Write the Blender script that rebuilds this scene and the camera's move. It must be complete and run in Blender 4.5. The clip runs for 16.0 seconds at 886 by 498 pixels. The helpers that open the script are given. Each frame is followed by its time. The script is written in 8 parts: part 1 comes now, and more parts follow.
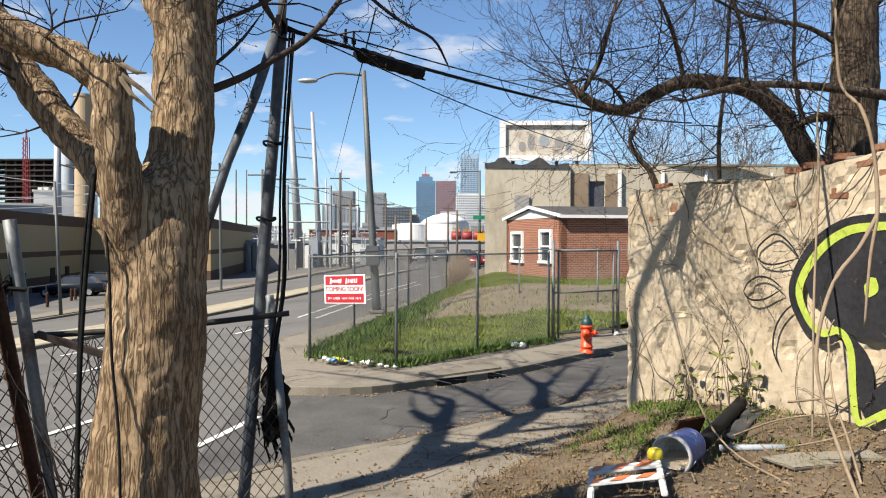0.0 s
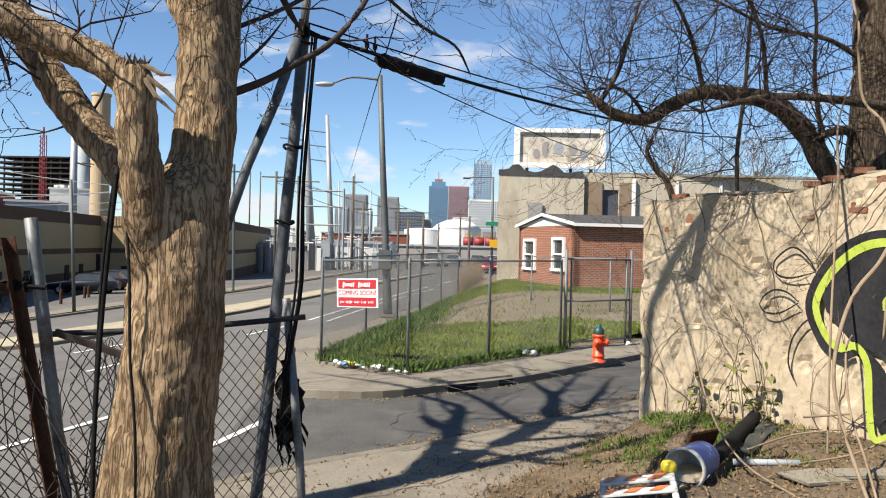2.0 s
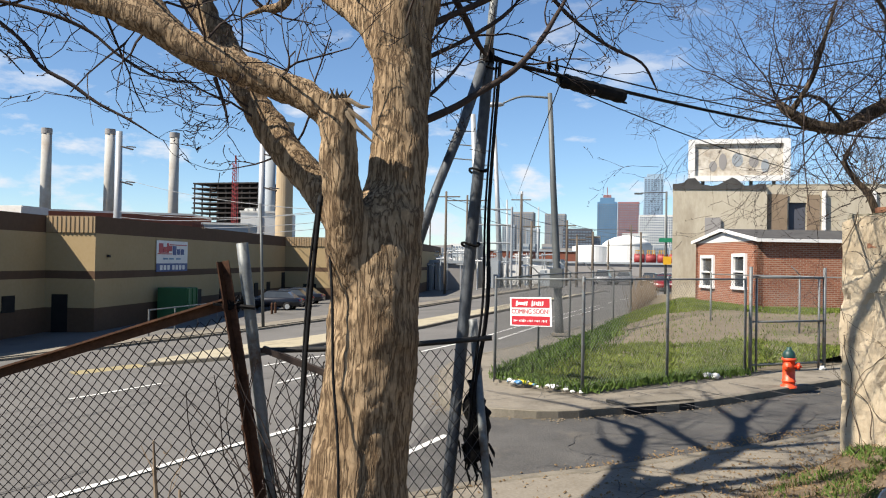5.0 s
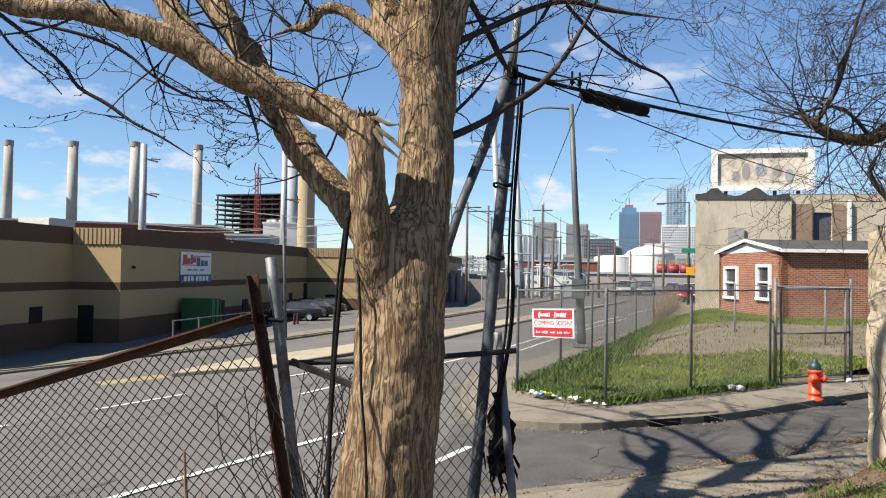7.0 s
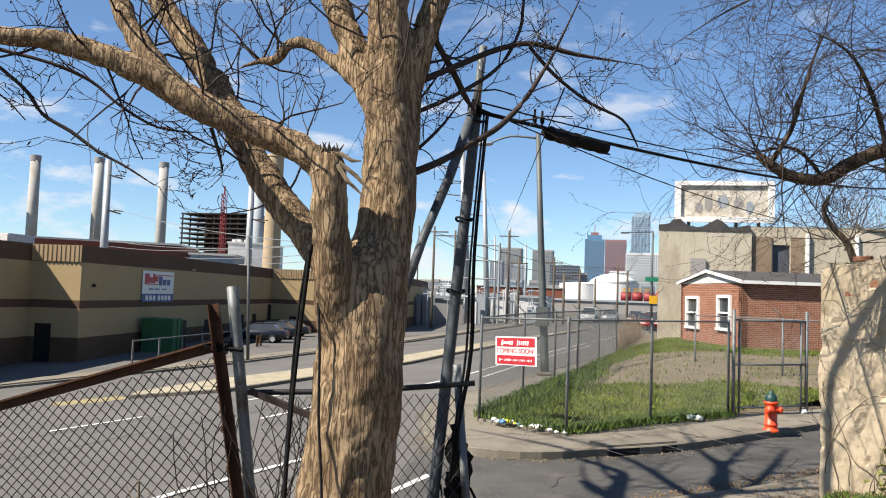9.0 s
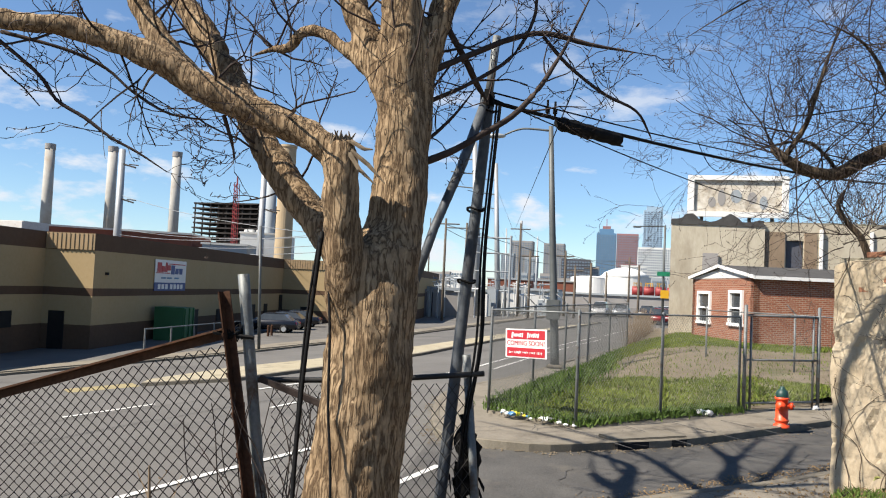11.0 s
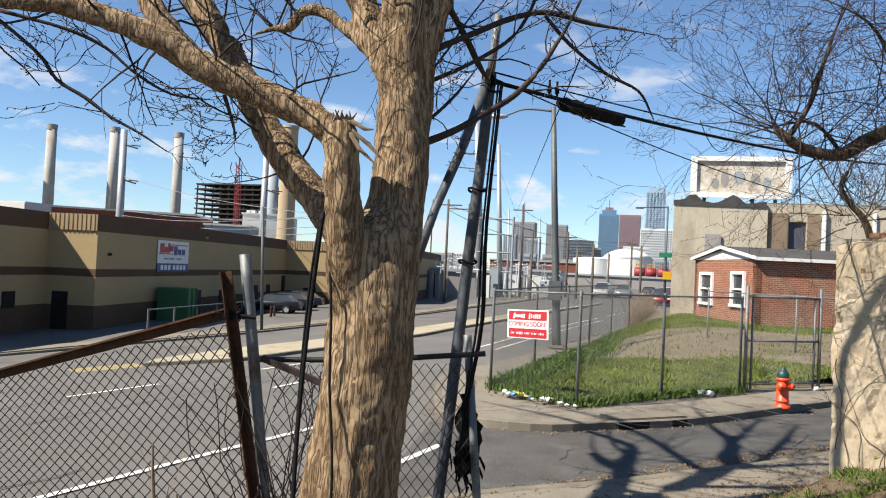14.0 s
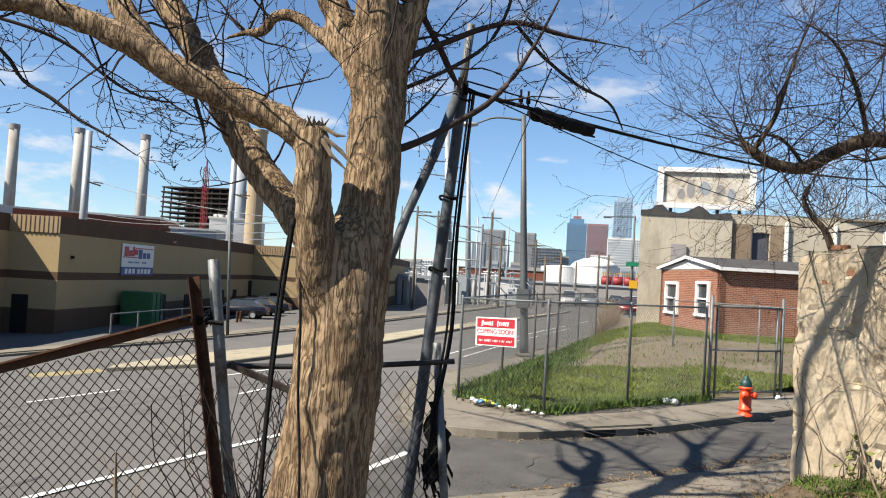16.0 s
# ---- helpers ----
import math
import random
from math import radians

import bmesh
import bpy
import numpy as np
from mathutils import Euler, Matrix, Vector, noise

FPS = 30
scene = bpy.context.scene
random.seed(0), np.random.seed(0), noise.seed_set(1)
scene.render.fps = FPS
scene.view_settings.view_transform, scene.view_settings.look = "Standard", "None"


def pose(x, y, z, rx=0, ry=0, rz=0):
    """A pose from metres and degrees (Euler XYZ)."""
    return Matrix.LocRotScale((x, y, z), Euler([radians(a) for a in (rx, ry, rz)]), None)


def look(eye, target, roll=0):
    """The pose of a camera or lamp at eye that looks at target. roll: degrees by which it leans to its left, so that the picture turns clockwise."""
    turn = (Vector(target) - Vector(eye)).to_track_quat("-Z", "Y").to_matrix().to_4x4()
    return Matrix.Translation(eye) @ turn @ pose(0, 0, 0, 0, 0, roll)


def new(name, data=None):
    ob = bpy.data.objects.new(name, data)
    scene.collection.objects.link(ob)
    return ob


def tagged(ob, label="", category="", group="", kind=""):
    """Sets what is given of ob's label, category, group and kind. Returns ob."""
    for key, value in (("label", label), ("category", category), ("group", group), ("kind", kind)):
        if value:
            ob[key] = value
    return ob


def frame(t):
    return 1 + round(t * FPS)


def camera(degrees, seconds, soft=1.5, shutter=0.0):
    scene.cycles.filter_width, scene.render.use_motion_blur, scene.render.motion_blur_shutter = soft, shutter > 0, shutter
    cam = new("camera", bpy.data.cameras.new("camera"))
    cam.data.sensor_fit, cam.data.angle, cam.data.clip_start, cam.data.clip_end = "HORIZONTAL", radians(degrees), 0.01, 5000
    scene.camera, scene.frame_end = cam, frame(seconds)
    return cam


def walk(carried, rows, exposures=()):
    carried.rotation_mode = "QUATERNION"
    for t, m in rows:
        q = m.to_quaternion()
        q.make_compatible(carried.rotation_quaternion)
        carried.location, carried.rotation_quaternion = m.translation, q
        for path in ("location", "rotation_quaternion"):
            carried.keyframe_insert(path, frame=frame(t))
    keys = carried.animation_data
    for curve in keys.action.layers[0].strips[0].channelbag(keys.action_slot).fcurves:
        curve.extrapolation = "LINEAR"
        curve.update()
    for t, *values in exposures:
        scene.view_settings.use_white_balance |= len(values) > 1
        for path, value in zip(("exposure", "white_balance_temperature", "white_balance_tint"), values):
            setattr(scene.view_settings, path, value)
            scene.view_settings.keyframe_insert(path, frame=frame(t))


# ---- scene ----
cam = camera(58.0, 16.0, 1.1)
PATH = [
    (0, (-0.016, 0.135, 2.421), (-0.016, 2.135, 2.401), 0.1),
    (0.5, (-0.022, 0.132, 2.419), (-0.036, 2.132, 2.396), 0.4),
    (1, (-0.031, 0.139, 2.423), (-0.054, 2.138, 2.401), 0.7),
    (1.5, (-0.048, 0.152, 2.425), (-0.076, 2.152, 2.406), 0.9),
    (2, (-0.052, 0.143, 2.429), (-0.081, 2.142, 2.422), 1.3),
    (2.5, (-0.052, 0.142, 2.427), (-0.109, 2.141, 2.434), 0.6),
    (3, (-0.055, 0.141, 2.427), (-0.183, 2.137, 2.418), -0.1),
    (3.5, (-0.084, 0.137, 2.436), (-0.331, 2.122, 2.416), 0.3),
    (4, (-0.12, 0.116, 2.442), (-0.435, 2.091, 2.438), 0.6),
    (4.5, (-0.147, 0.121, 2.447), (-0.545, 2.081, 2.464), 1.0),
    (7, (-0.164, 0.053, 2.468), (-0.659, 1.99, 2.522), 0.9),
    (7.5, (-0.137, 0.021, 2.493), (-0.608, 1.961, 2.606), -0.1),
    (8, (-0.136, 0.017, 2.512), (-0.564, 1.966, 2.652), 0.2),
    (8.5, (-0.13, 0.023, 2.516), (-0.576, 1.967, 2.671), 0.7),
    (9, (-0.119, -0.006, 2.523), (-0.534, 1.947, 2.638), 2.0),
    (11.5, (-0.118, 0.001, 2.508), (-0.562, 1.949, 2.598), 2.7),
    (12, (-0.119, -0.004, 2.51), (-0.554, 1.946, 2.594), 2.8),
    (12.5, (-0.118, -0.035, 2.518), (-0.577, 1.91, 2.601), 3.3),
    (13, (-0.112, -0.007, 2.503), (-0.552, 1.942, 2.583), 2.4),
    (13.5, (-0.118, 0.011, 2.504), (-0.565, 1.96, 2.565), 2.5),
    (14, (-0.11, -0.002, 2.506), (-0.556, 1.947, 2.553), 2.7),
    (14.5, (-0.126, -0.012, 2.517), (-0.553, 1.942, 2.564), 3.3),
    (15, (-0.116, -0.02, 2.508), (-0.533, 1.935, 2.571), 2.5),
    (15.5, (-0.117, -0.012, 2.502), (-0.528, 1.944, 2.574), 2.8),
    (16, (-0.12, -0.009, 2.51), (-0.49, 1.955, 2.578), 3.3),
]
walk(cam, [(t, look(eye, target, roll)) for t, eye, target, roll in PATH], ((0, 1.14), (16, 1.14)))

# ---- world, sun, exposure ----
SUN_TO = Vector((-0.79, -0.61, 1.09)).normalized()
world = bpy.data.worlds.new("world")
scene.world = world
world.use_nodes = True
wn, wl = world.node_tree.nodes, world.node_tree.links
sky = wn.new("ShaderNodeTexSky")
sky.sky_type = "NISHITA"
sky.sun_disc = False
sky.sun_elevation = math.asin(SUN_TO.z)
sky.sun_rotation = math.atan2(SUN_TO.x, SUN_TO.y) % (2 * math.pi)
sky.altitude = 900
sky.air_density, sky.dust_density, sky.ozone_density = 1.0, 0.15, 3.0
wtc = wn.new("ShaderNodeTexCoord")
wmap = wn.new("ShaderNodeMapping")
wmap.inputs["Scale"].default_value = (1, 1, 2.6)
wmap.inputs["Location"].default_value = (0.35, 0.2, 0.1)
wno = wn.new("ShaderNodeTexNoise")
wno.inputs["Scale"].default_value = 7.5
wno.inputs["Detail"].default_value = 7
wno.inputs["Roughness"].default_value = 0.58
wra = wn.new("ShaderNodeValToRGB")
wra.color_ramp.elements[0].position, wra.color_ramp.elements[1].position = 0.57, 0.68
wsep = wn.new("ShaderNodeSeparateXYZ")
wlow = wn.new("ShaderNodeMapRange")
wlow.inputs["From Min"].default_value, wlow.inputs["From Max"].default_value = 0.12, 0.42
wlow.inputs["To Min"].default_value, wlow.inputs["To Max"].default_value = 0.9, 0.0
wmul = wn.new("ShaderNodeMath")
wmul.operation = "MULTIPLY"
wmix = wn.new("ShaderNodeMix")
wmix.data_type = "RGBA"
wmix.inputs["B"].default_value = (6.6, 6.8, 7.2, 1)
wl.new(wtc.outputs["Generated"], wmap.inputs["Vector"])
wl.new(wmap.outputs["Vector"], wno.inputs["Vector"])
wl.new(wno.outputs["Fac"], wra.inputs["Fac"])
wl.new(wtc.outputs["Generated"], wsep.inputs["Vector"])
wl.new(wsep.outputs["Z"], wlow.inputs["Value"])
wl.new(wra.outputs["Color"], wmul.inputs[0])
wl.new(wlow.outputs["Result"], wmul.inputs[1])
wl.new(wmul.outputs["Value"], wmix.inputs["Factor"])
wtint = wn.new("ShaderNodeMix")
wtint.data_type, wtint.blend_type = "RGBA", "MULTIPLY"
wtint.inputs["Factor"].default_value = 1.0
wtint.inputs["B"].default_value = (0.93, 1.04, 1.13, 1)
wl.new(sky.outputs["Color"], wtint.inputs["A"])
wl.new(wtint.outputs["Result"], wmix.inputs["A"])
wl.new(wmix.outputs["Result"], wn["Background"].inputs["Color"])
wn["Background"].inputs["Strength"].default_value = 0.061
sun = new("sun", bpy.data.lights.new("sun", "SUN"))
sun.data.energy, sun.data.angle, sun.data.color = 5.0, radians(0.5), (1.0, 0.92, 0.80)
sun.matrix_world = look(SUN_TO * 50, (0, 0, 0))

# ---- materials ----


def surf(name, a, b, scale=6.0, rough=0.8, bump=0.2, metal=0.0, fine=40.0, stretch=(1, 1, 1), dirt=None, dirt_scale=1.2, dirt_at=(0.5, 0.7), depth=0.01, piece=0.0):
    """Two-colour surface: broad variation, fine grain, optional patches of dirt, and relief."""
    m = bpy.data.materials.new(name)
    m.use_nodes = True
    n, l = m.node_tree.nodes, m.node_tree.links
    p = n["Principled BSDF"]
    tc = n.new("ShaderNodeTexCoord")
    mp = n.new("ShaderNodeMapping")
    mp.inputs["Scale"].default_value = stretch
    l.new(tc.outputs["Object"], mp.inputs["Vector"])
    big, small = n.new("ShaderNodeTexNoise"), n.new("ShaderNodeTexNoise")
    big.inputs["Scale"].default_value, small.inputs["Scale"].default_value = scale, fine
    big.inputs["Detail"].default_value, small.inputs["Detail"].default_value = 6, 5
    big.inputs["Roughness"].default_value = small.inputs["Roughness"].default_value = 0.62
    add = n.new("ShaderNodeMath")
    add.operation = "MULTIPLY_ADD"
    add.inputs[1].default_value = 0.45
    half = n.new("ShaderNodeMath")
    half.operation = "MULTIPLY"
    half.inputs[1].default_value = 0.55
    ramp = n.new("ShaderNodeValToRGB")
    ramp.color_ramp.elements[0].position, ramp.color_ramp.elements[1].position = 0.34, 0.66
    ramp.color_ramp.elements[0].color, ramp.color_ramp.elements[1].color = (*a, 1), (*b, 1)
    for q in (big, small):
        l.new(mp.outputs["Vector"], q.inputs["Vector"])
    l.new(big.outputs["Fac"], half.inputs[0])
    l.new(small.outputs["Fac"], add.inputs[0])
    l.new(half.outputs["Value"], add.inputs[2])
    l.new(add.outputs["Value"], ramp.inputs["Fac"])
    col = ramp.outputs["Color"]
    if dirt:
        dn, dr, dm = n.new("ShaderNodeTexNoise"), n.new("ShaderNodeValToRGB"), n.new("ShaderNodeMix")
        dn.inputs["Scale"].default_value, dn.inputs["Detail"].default_value = dirt_scale, 8
        dn.inputs["Roughness"].default_value = 0.7
        dr.color_ramp.elements[0].position, dr.color_ramp.elements[1].position = dirt_at
        dm.data_type = "RGBA"
        dm.inputs["B"].default_value = (*dirt, 1)
        l.new(mp.outputs["Vector"], dn.inputs["Vector"])
        l.new(dn.outputs["Fac"], dr.inputs["Fac"])
        l.new(dr.outputs["Color"], dm.inputs["Factor"])
        l.new(col, dm.inputs["A"])
        col = dm.outputs["Result"]
    if piece:
        oi, hs, mr = n.new("ShaderNodeObjectInfo"), n.new("ShaderNodeHueSaturation"), n.new("ShaderNodeMapRange")
        mr.inputs["To Min"].default_value, mr.inputs["To Max"].default_value = 1 - piece, 1 + piece
        l.new(oi.outputs["Random"], mr.inputs["Value"])
        l.new(mr.outputs["Result"], hs.inputs["Value"])
        l.new(col, hs.inputs["Color"])
        col = hs.outputs["Color"]
    l.new(col, p.inputs["Base Color"])
    p.inputs["Roughness"].default_value, p.inputs["Metallic"].default_value = rough, metal
    p.inputs["Specular IOR Level"].default_value = 0.2 if rough >= 0.7 else 0.5
    if bump:
        bp = n.new("ShaderNodeBump")
        bp.inputs["Strength"].default_value, bp.inputs["Distance"].default_value = bump, depth
        l.new(add.outputs["Value"], bp.inputs["Height"])
        l.new(bp.outputs["Normal"], p.inputs["Normal"])
    return m


def bark_material(name, a, b, groove, scale=1.0):
    """Furrowed bark: stretched ridges, plates and dark grooves."""
    m = surf(name, a, b, 5 * scale, 0.9, 0.5, fine=30 * scale, stretch=(1, 1, 0.45), depth=0.003)
    n, l = m.node_tree.nodes, m.node_tree.links
    p = n["Principled BSDF"]
    tc, mp = n.new("ShaderNodeTexCoord"), n.new("ShaderNodeMapping")
    mp.inputs["Scale"].default_value = (1, 1, 0.12)
    wa = n.new("ShaderNodeTexNoise")
    wa.inputs["Scale"].default_value, wa.inputs["Detail"].default_value, wa.inputs["Distortion"].default_value = 36 * scale, 6, 0.35
    rr, mx, bp = n.new("ShaderNodeValToRGB"), n.new("ShaderNodeMix"), n.new("ShaderNodeBump")
    rr.color_ramp.elements[0].position, rr.color_ramp.elements[1].position = 0.0, 0.085
    mx.data_type = "RGBA"
    mx.inputs["A"].default_value = (*groove, 1)
    old = p.inputs["Base Color"].links[0].from_socket
    l.new(tc.outputs["Object"], mp.inputs["Vector"])
    l.new(mp.outputs["Vector"], wa.inputs["Vector"])
    mid, mag = n.new("ShaderNodeMath"), n.new("ShaderNodeMath")
    mid.operation, mag.operation = "SUBTRACT", "ABSOLUTE"
    mid.inputs[1].default_value = 0.5
    l.new(wa.outputs["Fac"], mid.inputs[0])
    l.new(mid.outputs["Value"], mag.inputs[0])
    l.new(mag.outputs["Value"], rr.inputs["Fac"])
    l.new(rr.outputs["Color"], mx.inputs["Factor"])
    l.new(old, mx.inputs["B"])
    l.new(mx.outputs["Result"], p.inputs["Base Color"])
    bp.inputs["Strength"].default_value, bp.inputs["Distance"].default_value = 0.9, 0.005 / scale
    fl, fm, fb, fx = n.new("ShaderNodeTexVoronoi"), n.new("ShaderNodeMapping"), n.new("ShaderNodeBump"), n.new("ShaderNodeMix")
    fl.feature = "DISTANCE_TO_EDGE"
    fm.inputs["Scale"].default_value = (1, 1, 0.38)
    wob, wad = n.new("ShaderNodeTexNoise"), n.new("ShaderNodeMix")
    wob.inputs["Scale"].default_value, wob.inputs["Detail"].default_value = 12, 4
    wad.data_type = "RGBA"
    wad.inputs["Factor"].default_value = 0.06
    l.new(tc.outputs["Object"], wob.inputs["Vector"])
    l.new(tc.outputs["Object"], wad.inputs["A"])
    l.new(wob.outputs["Color"], wad.inputs["B"])
    l.new(wad.outputs["Result"], fm.inputs["Vector"])
    fl.inputs["Scale"].default_value = 42 * scale
    fr = n.new("ShaderNodeValToRGB")
    fr.color_ramp.elements[0].position, fr.color_ramp.elements[1].position = 0.0, 0.16
    fr.color_ramp.elements[0].color = (0.42, 0.40, 0.36, 1)
    l.new(fm.outputs["Vector"], fl.inputs["Vector"])
    l.new(fl.outputs["Distance"], fr.inputs["Fac"])
    fx.data_type, fx.blend_type = "RGBA", "MULTIPLY"
    fx.inputs["Factor"].default_value = 0.3
    l.new(mx.outputs["Result"], fx.inputs["A"])
    l.new(fr.outputs["Color"], fx.inputs["B"])
    l.new(fx.outputs["Result"], p.inputs["Base Color"])
    fb.inputs["Strength"].default_value, fb.inputs["Distance"].default_value = 0.5, 0.0016
    l.new(fr.outputs["Color"], fb.inputs["Height"])
    l.new(rr.outputs["Color"], bp.inputs["Height"])
    l.new(p.inputs["Normal"].links[0].from_socket, fb.inputs["Normal"])
    l.new(fb.outputs["Normal"], bp.inputs["Normal"])
    l.new(bp.outputs["Normal"], p.inputs["Normal"])
    return m


def brick_material(name, c1, c2, mortar):
    m = surf(name, c1, c2, 3, 0.9, 0.1)
    n, l = m.node_tree.nodes, m.node_tree.links
    p = n["Principled BSDF"]
    br, uv, bp = n.new("ShaderNodeTexBrick"), n.new("ShaderNodeTexCoord"), n.new("ShaderNodeBump")
    br.inputs["Scale"].default_value = 1.0
    br.inputs["Brick Width"].default_value, br.inputs["Row Height"].default_value, br.inputs["Mortar Size"].default_value = 0.215, 0.075, 0.009
    br.inputs["Mortar"].default_value = (*mortar, 1)
    br.inputs["Color1"].default_value, br.inputs["Color2"].default_value = (*c1, 1), (*c2, 1)
    l.new(uv.outputs["UV"], br.inputs["Vector"])
    l.new(br.outputs["Color"], p.inputs["Base Color"])
    bp.inputs["Strength"].default_value, bp.inputs["Distance"].default_value, bp.invert = 0.5, 0.01, True
    l.new(br.outputs["Fac"], bp.inputs["Height"])
    l.new(bp.outputs["Normal"], p.inputs["Normal"])
    return m


M = {}
M["asphalt"] = surf("asphalt", (0.0909, 0.086, 0.0797), (0.138, 0.131, 0.121), 0.35, 0.9, 0.35, fine=55, dirt=(0.0636, 0.0607, 0.058), dirt_scale=0.22, dirt_at=(0.55, 0.7))
M["side_asphalt"] = surf("side_asphalt", (0.045, 0.0432, 0.0408), (0.0958, 0.0912, 0.0844), 0.9, 0.92, 0.9, fine=30, depth=0.02, dirt=(0.114, 0.102, 0.0844), dirt_scale=0.8, dirt_at=(0.56, 0.74))
M["concrete"] = surf("concrete", (0.138, 0.12, 0.0927), (0.24, 0.213, 0.171), 0.9, 0.9, 0.5, fine=26, dirt=(0.0783, 0.0673, 0.0511), dirt_scale=0.9, dirt_at=(0.48, 0.68))
M["kerb"] = surf("kerb", (0.114, 0.0988, 0.0751), (0.192, 0.171, 0.135), 1.5, 0.9, 0.3, dirt=(0.0958, 0.0844, 0.066), dirt_scale=2)
M["median"] = surf("median", (0.276, 0.24, 0.162), (0.331, 0.294, 0.216), 0.7, 0.9, 0.2, dirt=(0.18, 0.156, 0.108))
M["dirt"] = surf("dirt", (0.06, 0.0432, 0.0276), (0.156, 0.12, 0.0813), 1.6, 0.98, 0.9, fine=22, depth=0.016, dirt=(0.0511, 0.036, 0.024), dirt_scale=1.1)
M["gravel"] = surf("gravel", (0.0958, 0.0751, 0.0499), (0.174, 0.144, 0.105), 1.2, 0.98, 0.8, fine=35, depth=0.02, dirt=(0.072, 0.0897, 0.03), dirt_scale=0.9, dirt_at=(0.56, 0.68))
M["yard"] = surf("yard", (0.102, 0.0897, 0.0751), (0.168, 0.153, 0.129), 0.05, 0.97, 0.2, fine=2, dirt=(0.06, 0.066, 0.0331), dirt_scale=0.03)
M["grass"] = surf("grass", (0.03, 0.056, 0.009), (0.175, 0.205, 0.034), 0.8, 0.8, 0.2, fine=14)
M["weed"] = surf("weed", (0.027, 0.06, 0.00844), (0.102, 0.15, 0.027), 3.0, 0.7, 0.1, fine=30)
M["leaf"] = surf("leaf", (0.0844, 0.102, 0.018), (0.204, 0.198, 0.054), 4.0, 0.55, 0.1)
M["dry"] = surf("dry", (0.0958, 0.06, 0.03), (0.216, 0.153, 0.0844), 6, 0.9, 0.2)
M["bark"] = bark_material("bark", (0.145, 0.094, 0.051), (0.385, 0.28, 0.17), (0.08, 0.05, 0.027), 1.1)
M["bark_dark"] = bark_material("bark_dark", (0.0653, 0.048, 0.0322), (0.148, 0.109, 0.0741), (0.0261, 0.0191, 0.013), 0.8)
M["twig"] = surf("twig", (0.024, 0.0174, 0.0156), (0.06, 0.0445, 0.0372), 4, 0.9, 0.1)
M["twig_light"] = surf("twig_light", (0.0958, 0.072, 0.0511), (0.162, 0.126, 0.0897), 4, 0.9, 0.1)
M["creeper_stem"] = surf("creeper_stem", (0.054, 0.0372, 0.0252), (0.144, 0.108, 0.0751), 5, 0.9, 0.1)
M["vine"] = surf("vine", (0.144, 0.102, 0.066), (0.252, 0.192, 0.129), 6, 0.85, 0.2, stretch=(1, 1, 0.4))
M["broken"] = surf("broken", (0.06, 0.045, 0.03), (0.18, 0.141, 0.0958), 9, 0.95, 0.6, stretch=(1, 1, 0.2))
M["galv"] = surf("galv", (0.0897, 0.0988, 0.102), (0.198, 0.207, 0.204), 3, 0.6, 0.2, 0.45, dirt=(0.0783, 0.0511, 0.0331), dirt_scale=4, dirt_at=(0.54, 0.68))
M["wire"] = surf("wire", (0.0126, 0.0126, 0.0126), (0.0315, 0.0294, 0.0277), 8, 0.6, 0, 0.4)
M["wire_far"] = surf("wire_far", (0.12, 0.12, 0.114), (0.18, 0.18, 0.171), 8, 0.65, 0, 0.3)
M["pipe"] = surf("pipe", (0.042, 0.0492, 0.0582), (0.12, 0.131, 0.144), 2.5, 0.65, 0.2, 0.35, stretch=(1, 1, 0.5), dirt=(0.018, 0.0168, 0.0162), dirt_scale=3, dirt_at=(0.52, 0.66))
M["rust"] = surf("rust", (0.03, 0.0138, 0.00783), (0.0897, 0.0439, 0.0252), 12, 0.9, 0.5, 0.1, dirt=(0.03, 0.018, 0.012), dirt_scale=6)
M["black"] = surf("black", (0.0018, 0.0018, 0.00211), (0.006, 0.00571, 0.0054), 8, 0.9, 0.3)
M["cable"] = surf("cable", (0.0018, 0.0018, 0.00211), (0.006, 0.006, 0.00631), 8, 0.8, 0.1)
M["steel"] = surf("steel", (0.252, 0.264, 0.271), (0.348, 0.36, 0.366), 2, 0.5, 0.05, 0.3)
M["lamp_steel"] = surf("lamp_steel", (0.06, 0.066, 0.066), (0.111, 0.117, 0.114), 2, 0.6, 0.05, 0.3)
M["wood_pole"] = surf("wood_pole", (0.066, 0.054, 0.042), (0.12, 0.0988, 0.0783), 2, 0.9, 0.2, stretch=(1, 1, 0.1))
M["plaster"] = surf("plaster", (0.298, 0.237, 0.159), (0.419, 0.352, 0.254), 2.2, 0.95, 0.8, fine=16, depth=0.012, dirt=(0.115, 0.0884, 0.0576), dirt_scale=2.4, dirt_at=(0.55, 0.70))
pn, pk = M["plaster"].node_tree.nodes, M["plaster"].node_tree.links
pp = pn["Principled BSDF"]
ptc = pn.new("ShaderNodeTexCoord")
